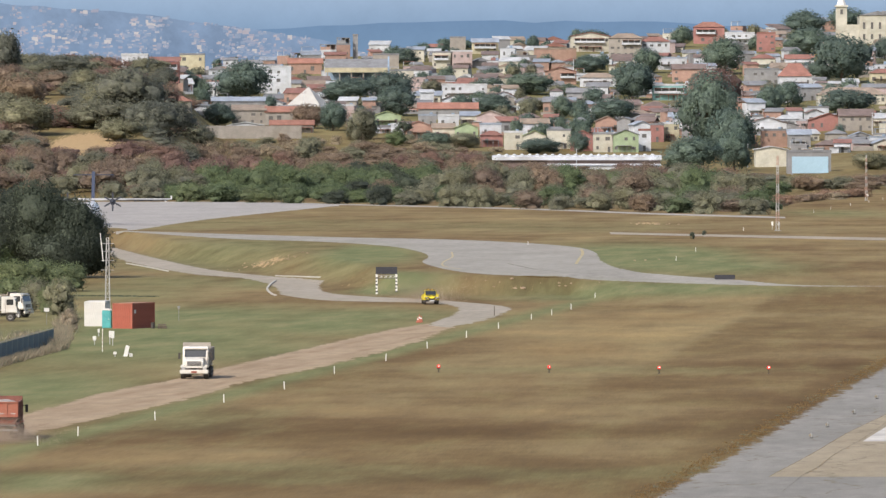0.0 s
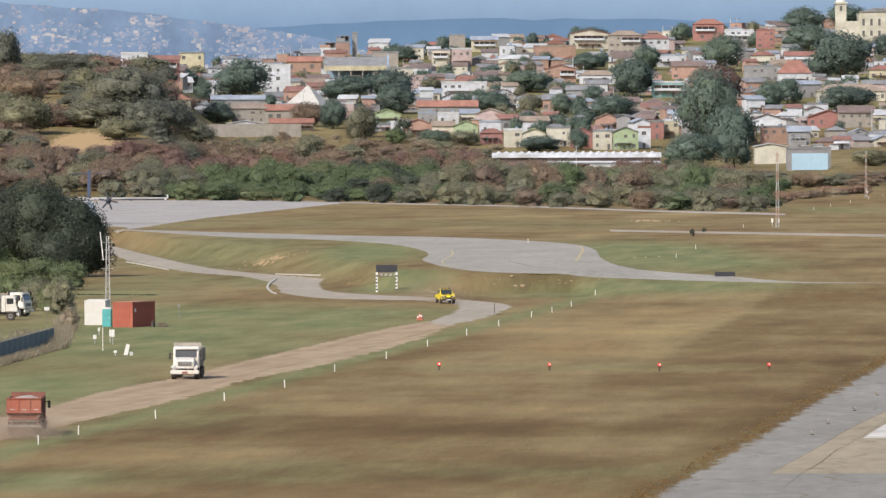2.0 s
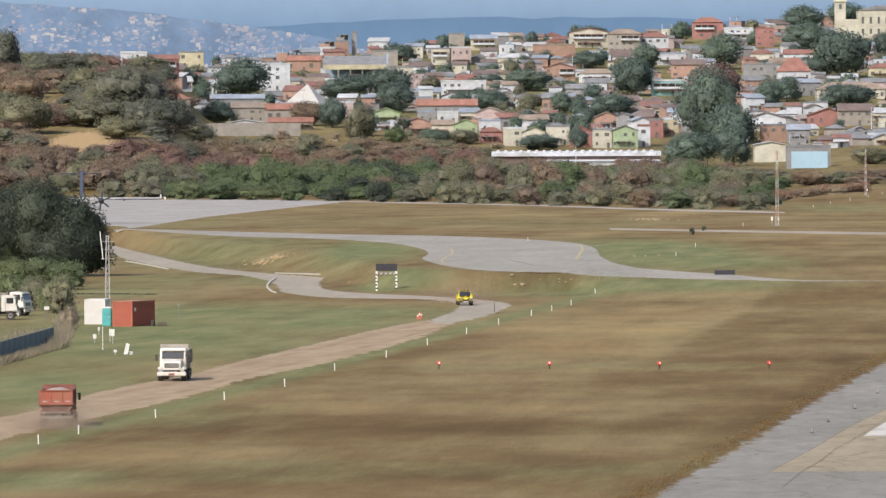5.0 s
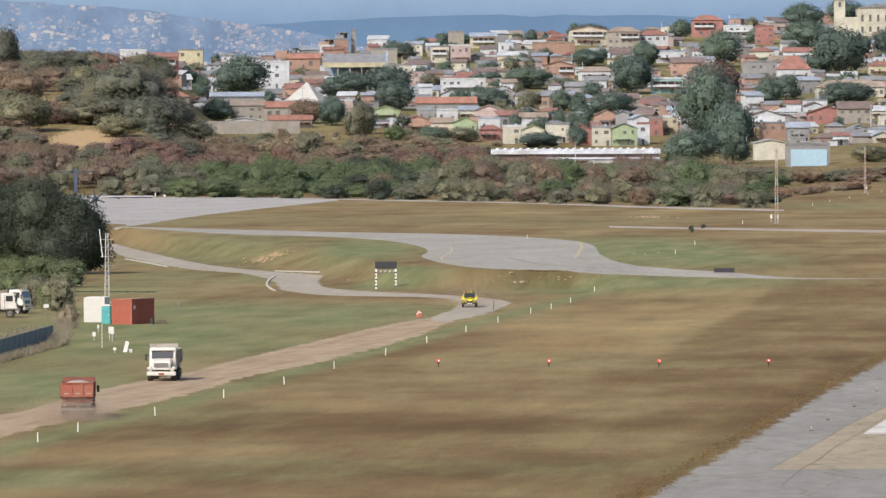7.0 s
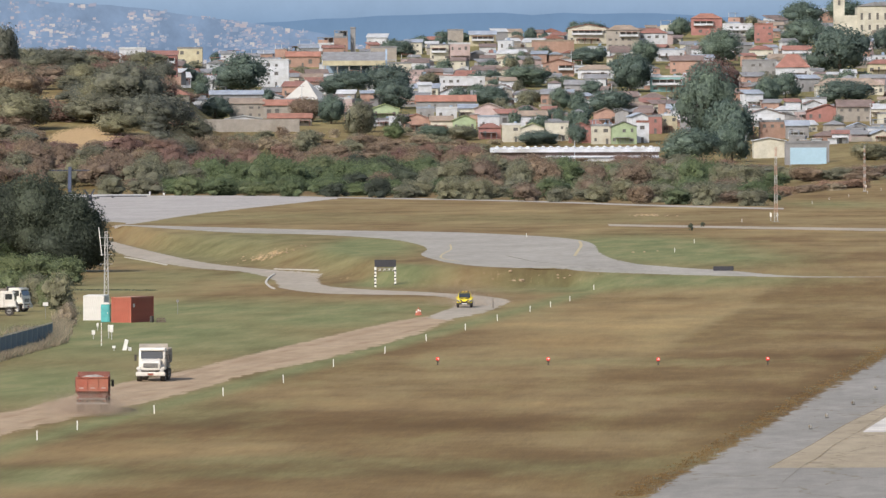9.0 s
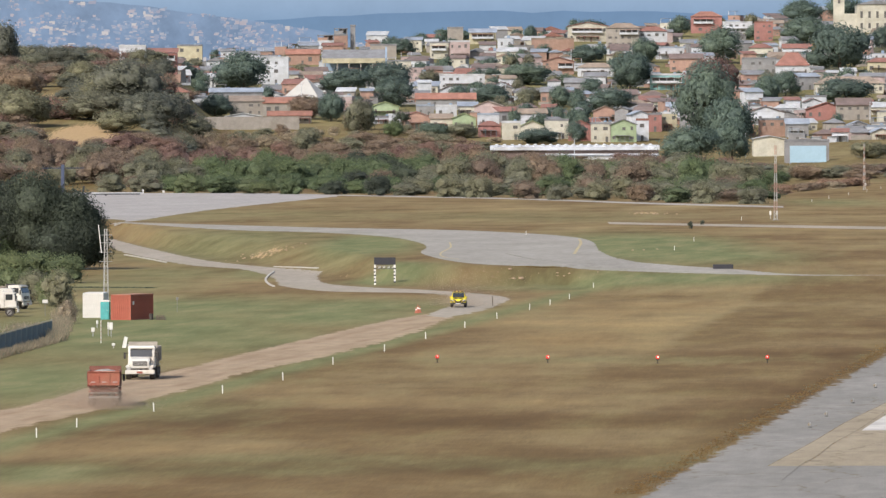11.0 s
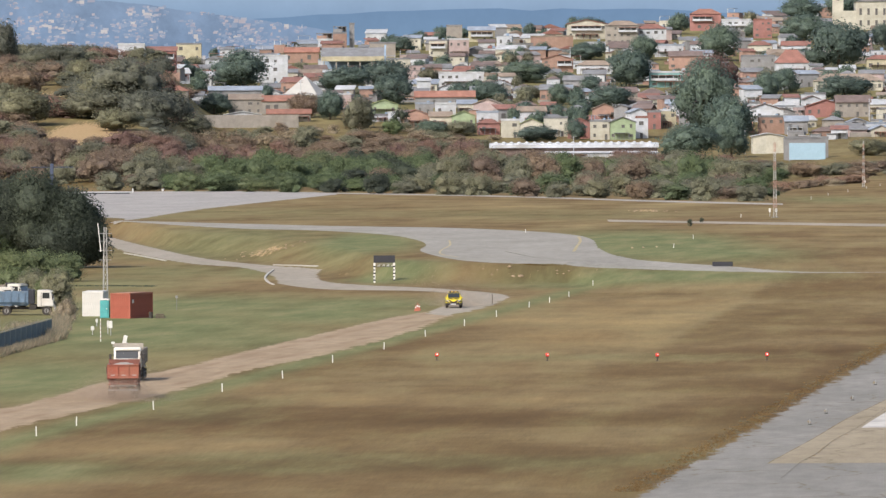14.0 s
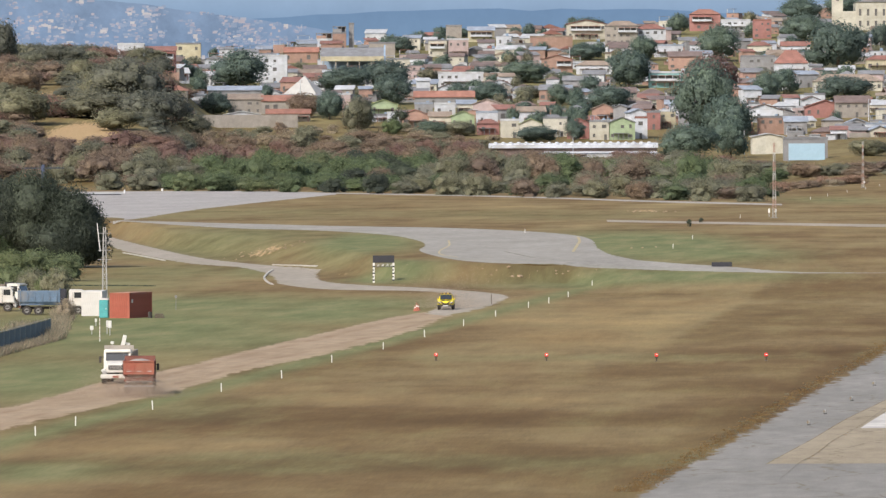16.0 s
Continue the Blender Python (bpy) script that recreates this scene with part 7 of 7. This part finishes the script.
def airliner():
    """High-winged twin turboprop, nose towards -y."""
    ob = thing("turboprop_airliner", 0, 0, 0, 0, "white and blue high-wing twin turboprop airliner on apron", "airliner")
    bm = fresh()
    rings = []
    for y, r, z in ((-13.4, 0.15, 2.3), (-12.9, 0.65, 2.35), (-11.8, 1.1, 2.5), (-10, 1.4, 2.6), (-5, 1.43, 2.6), (4, 1.43, 2.6), (8, 1.15, 2.95), (11, 0.6, 3.4), (13.4, 0.2, 3.7)):
        rings.append([bm.verts.new((r * math.cos(a * math.tau / 20), y, z + r * math.sin(a * math.tau / 20))) for a in range(20)])
    for p, q in zip(rings, rings[1:]):
        for i in range(20):
            bm.faces.new((p[i], p[(i + 1) % 20], q[(i + 1) % 20], q[i]))
    bm.faces.new(rings[0])
    bm.faces.new(rings[-1][::-1])
    f = part("fuselage", bm, PLANE_WHITE, ob)
    f.data.polygons.foreach_set("use_smooth", [True] * len(f.data.polygons))
    part("cockpit_window", box(fresh(), -0.75, 0.75, -12.35, -11.8, 2.95, 3.3, 0.05), GLASS, ob)
    bm = fresh()
    for s in (-1, 1):
        v = [bm.verts.new(c) for c in ((s * 0.0, -1.4, 4.35), (s * 14.4, -0.6, 4.5), (s * 14.4, 0.9, 4.6), (0, 1.5, 4.45), (0, -1.4, 4.74), (s * 14.4, -0.6, 4.70), (s * 14.4, 0.9, 4.68), (0, 1.5, 4.56))]
        for q in ((0, 1, 2, 3), (4, 5, 6, 7), (0, 1, 5, 4), (2, 3, 7, 6), (1, 2, 6, 5), (0, 3, 7, 4)):
            bm.faces.new([v[i] for i in q])
    part("wing", bm, PLANE_GREY, ob, "pale grey wing")
    for s in (-1, 1):
        part("wing_tip", box(fresh(), s * 14.52 - 0.11, s * 14.52 + 0.11, -0.6, 0.9, 4.5, 5.2, 0.05), PLANE_WHITE, ob, "white wing tip")
        part("flap_fairing", box(fresh(), s * 8.0 - 0.15, s * 8.0 + 0.15, -0.4, 1.8, 4.1, 4.37, 0.05), PLANE_DARK, ob)
        # Dark strips added beneath the wing stand for its shaded underside.
        part("underside_shade_strip", box(fresh(), s * 9.6 - 4.4, s * 9.6 + 4.4, -1.05, -0.72, 4.3, 4.5, 0.03), PLANE_DARK, ob, "dark strip for the shaded underside below the leading edge")
    part("fin", prism(fresh(), ((9.0, 3.7), (13.2, 3.7), (14.4, 9.4), (12.7, 9.5)), "x", -0.28, 0.28), PLANE_BLUE, ob, "deep blue tail fin")
    bm = fresh()
    prism(bm, ((-3.65, 13.0), (3.65, 13.0), (3.65, 14.0), (0, 14.4), (-3.65, 14.0), (-3.65, 13.0))[:5], "z", 8.8, 8.95)
    part("tailplane", bm, PLANE_BLUE, ob)
    out = []
    for s in (-1, 1):
        bm = fresh()
        tube(bm, (s * 4.05, -3.6, 4.15), (s * 4.05, 1.2, 4.25), 0.55, 0.35, 16)
        part("nacelle", bm, PLANE_BLUE, ob, "deep blue engine nacelle")
        part("intake", box(fresh(), s * 4.05 - 0.3, s * 4.05 + 0.3, -3.64, -3.4, 3.55, 3.85, 0.04), PLANE_DARK, ob)
        hub = new("propeller")
        hub.parent = ob
        hub.location = (s * 4.05, -3.75, 4.15)
        part("spinner", tube(fresh(), (0, 0.12, 0), (0, -0.55, 0), 0.35, 0.05, 14), PLANE_DARK, hub)
        blade = mesh_of("blade", prism(fresh(), ((-0.09, 0.25), (0.09, 0.25), (0.17, 1.05), (0.12, 1.72), (-0.12, 1.72), (-0.17, 1.05)), "y", -0.03, 0.03), PLANE_DARK)
        for k in range(6):
            b = piece("blade", blade, hub)
            b.rotation_euler = (0, radians(60 * k), 0)
        out.append(hub)
        part("main_gear", tube(fresh(), (s * 1.6, 0.3, 1.6), (s * 2.05, 0.3, 0.5), 0.12), STEEL, ob)
        part("main_wheel", tube(fresh(), (s * 1.75, 0.3, 0.45), (s * 2.35, 0.3, 0.45), 0.45, None, 16), DARK, ob)
        part("gear_fairing", box(fresh(), s * 1.55 - 0.45, s * 1.55 + 0.45, -1.6, 2.0, 1.2, 2.1, 0.25), PLANE_WHITE, ob)
    part("nose_gear", tube(fresh(), (0, -10.6, 1.4), (0, -10.6, 0.4), 0.09), STEEL, ob)
    part("nose_wheel", tube(fresh(), (-0.25, -10.6, 0.35), (0.25, -10.6, 0.35), 0.35, None, 14), DARK, ob)
    for s in (-1, 1):
        strip = box(fresh(), s * 1.435 - 0.01, s * 1.435 + 0.01, -0.16, 0.16, 2.75, 3.1)
        me = mesh_of("cabin_window", strip, GLASS)
        for k in range(18):
            piece("cabin_window", me, ob, (0, -9.0 + k * 0.8, 0))
    return ob, out


white_truck, white_wheels = dump_truck("dusty white bonneted dump truck on the haul road", TRUCK_WHITE, PALE_BODY, PALE_BODY, True, 0.0)
red_truck, red_wheels = dump_truck("dump truck with faded orange-red body heaped with earth", ORANGE_BOX, RED_BODY, ORANGE_BOX, False, 0.36)
yellow_pickup, pickup_wheels = pickup()
blue_truck, blue_wheels = dump_truck("white-cabbed dump truck with faded blue body", TRUCK_WHITE, BLUE_BODY, BLUE_BODY, False, 0.25, 7.8, 1.1)
plane, propellers = airliner()
plane.scale = (1.14, 1.14, 1.14)
parked, parked_wheels = dump_truck("parked white dump truck beside the fence", TRUCK_WHITE, TRUCK_WHITE, TRUCK_WHITE, False, 0.4, 7.6)
x, y = (-52.9, 916.0)
parked.matrix_basis = pose(x, y, 0, 0, 0, 90)
second, second_wheels = dump_truck("parked white truck with weathered grey body", TRUCK_WHITE, DUSTY_BODY, DUSTY_BODY, False, 0.0, 7.6)
x, y = (-52.4, 935.0)
second.matrix_basis = pose(x, y, 0, 0, 0, 68)
for (bx, by), w, h, k in (((44.6, 1415.0), 1.2, 1.3, "dark"), ((48.4, 1466.0), 1.0, 0.9, "dark"), ((26.7, 574.0), 0.32, 0.28, "straw"), ((28.9, 595.0), 0.35, 0.25, "straw"), ((32.3, 622.0), 0.35, 0.25, "straw"), ((36.0, 657.0), 0.35, 0.25, "straw"), ((23.2, 576.0), 0.5, 0.2, "rust"), ((23.6, 513.0), 0.4, 0.08, "olive"), ((26.2, 534.0), 0.4, 0.08, "olive"), ((28.3, 553.0), 0.4, 0.08, "rust")):
    tree(bx, by, w, h, k, "small weed clump growing beside the paving", "weed", "weed", "weeds of the airfield", 0.02, None, 500, 0.07, 0.0, False)
x, y = (-30.7, 919.0)
ob = thing("thin_post", x, y, height(x, y), 0, "thin grey post with a small plate", "post")
part("shaft", tube(fresh(), (0, 0, -0.1), (0, 0, 1.7), 0.035), STEEL, ob)
part("plate", box(fresh(), -0.14, 0.14, -0.06, -0.037, 1.4, 1.7), STEEL, ob)
x, y = (6.1, 941.0)
ob = thing("thin_post", x, y, height(x, y), 0, "thin dark post at the pad", "post")
part("shaft", tube(fresh(), (0, 0, -0.1), (0, 0, 1.2), 0.05), BARK, ob)
x, y = (-45.1, 900.0)
ob = thing("yard_sign", x, y, 0, 8, "small white sign board on a post", "sign")
part("board", box(fresh(), -0.3, 0.3, -0.02, 0.02, 1.5, 1.9), WHITE, ob)
part("post", tube(fresh(), (0, 0.03, 0), (0, 0.03, 1.9), 0.03), STEEL, ob)


# ---------------------------------------------------------------- movement
def glide(rows, t):
    """Place and heading between rows."""
    for (t0, *a), (t1, *b) in zip(rows, rows[1:]):
        if t <= t1:
            k = (t - t0) / (t1 - t0)
            return [p + (q - p) * k for p, q in zip(a, b)]
    return list(rows[-1][1:])


def drive(ob, rows, rolling, r, lift=0.02, cloud=None, back=3.0):
    walk(ob, [(t, pose(x, y, height(x, y) + lift, 0, 0, rz)) for t, x, y, rz in rows])
    if cloud:
        walk(cloud, [(t, pose(x, y, height(x, y) + lift, 0, 0, rz) @ pose(0, back, 0)) for t, x, y, rz in rows])
    if not rolling:
        return
    turn, keys, last = 0.0, [], None
    for i in range(161):
        x, y, rz = glide(rows, i / 10)
        if last:
            turn += math.degrees(math.hypot(x - last[0], y - last[1]) / r)
        last = (x, y)
        keys.append((i / 10, turn))
    for w in rolling:
        at = w.location.copy()
        walk(w, [(t, pose(*at, a, 0, 0)) for t, a in keys])


def motions():
    drive(white_truck, [
        (0, -22.03, 708.70, -2.6),
        (1, -22.38, 705.89, -2.6),
        (2, -22.71, 703.29, -2.6),
        (3, -23.02, 701.33, -2.6),
        (4, -23.33, 699.07, -2.6),
        (6.5, -24.13, 692.27, -2.6),
        (7.5, -24.48, 689.81, -2.6),
        (8.5, -24.81, 686.74, -2.6),
        (9, -24.96, 685.24, -2.6),
        (11.5, -25.98, 683.21, -2.6),
        (12.5, -26.27, 680.38, -2.6),
        (13.5, -26.51, 676.65, -2.6),
        (14.5, -26.74, 672.94, -2.6),
        (15.5, -26.99, 669.80, -2.6),
        (16, -27.11, 668.01, -2.6),
    ], white_wheels, 0.5, 0.02, white_dust, 2.5)
    drive(red_truck, [
        (0, -31.73, 571.70, 179.5),
        (1, -31.04, 574.24, 179.5),
        (2, -30.42, 577.66, 179.5),
        (3, -29.88, 581.96, 179.5),
        (4, -29.40, 587.52, 179.5),
        (6.5, -28.13, 602.30, 181),
        (7.5, -27.67, 607.87, 181),
        (8.5, -27.25, 611.87, 181),
        (9, -27.07, 613.65, 181),
        (11.5, -26.31, 623.20, 181),
        (12.5, -26.01, 627.17, 181),
        (13.5, -25.64, 631.59, 181),
        (14.5, -25.20, 636.41, 181),
        (15.5, -24.70, 640.82, 181),
        (16, -24.43, 642.70, 181),
    ], red_wheels, 0.5, 0.02, red_dust, 1.2)
    drive(yellow_pickup, [
        (0, -1.64, 1003.59, 5),
        (1, -0.73, 999.74, 7),
        (2, 0.26, 996.43, 9),
        (3, 1.27, 993.06, 8.33333),
        (4, 1.99, 988.73, 6),
        (6.5, 3.24, 960.31, 0.5),
        (7.5, 3.28, 954.71, 0),
        (8.5, 2.91, 949.07, -0.8),
        (9, 2.74, 946.46, -1),
        (11.5, 1.89, 934.28, -1.5),
        (12.5, 1.69, 930.49, -1.5),
        (13.5, 1.61, 926.37, -1.5),
        (14.5, 1.39, 921.05, -1.8),
        (15.5, 0.97, 917.23, -2),
        (16, 0.70, 916.07, -2),
    ], pickup_wheels, 0.38, 0.032, pick_dust, 2.2)
    drive(blue_truck, [
        (0, -62.79, 900.00, 90),
        (6, -58.91, 900.00, 90),
        (9, -55.46, 900.00, 90),
        (11.5, -51.35, 900.00, 90),
        (12, -50.81, 900.00, 90),
        (12.5, -50.30, 900.00, 90),
        (13, -49.72, 900.00, 90),
        (13.5, -48.81, 900.00, 90),
        (14, -47.78, 900.00, 90),
        (14.5, -46.74, 900.00, 90),
        (15, -45.94, 900.00, 90),
        (15.5, -45.13, 900.00, 90),
        (16, -44.08, 900.00, 90),
    ], blue_wheels, 0.5, 0.0)
    drive(plane, [
        (0, -72.54, 1630.00, 0.5),
        (4, -73.42, 1610.00, 0.5),
        (7, -74.32, 1595.00, 0.5),
        (8, -74.61, 1590.00, 0.5),
        (9, -74.96, 1585.00, 0.5),
        (11.5, -76.12, 1572.50, 0.5),
        (12, -76.36, 1570.00, 0.5),
        (12.5, -76.53, 1567.50, 0.5),
        (14, -77.20, 1560.00, 0.5),
        (16, -78.33, 1550.00, 0.5),
    ], (), 1, 0.026)
    for p in propellers:
        at = p.location.copy()
        walk(p, [(i / 10, pose(*at, 0, 47 * i, 0)) for i in range(161)])


motions()
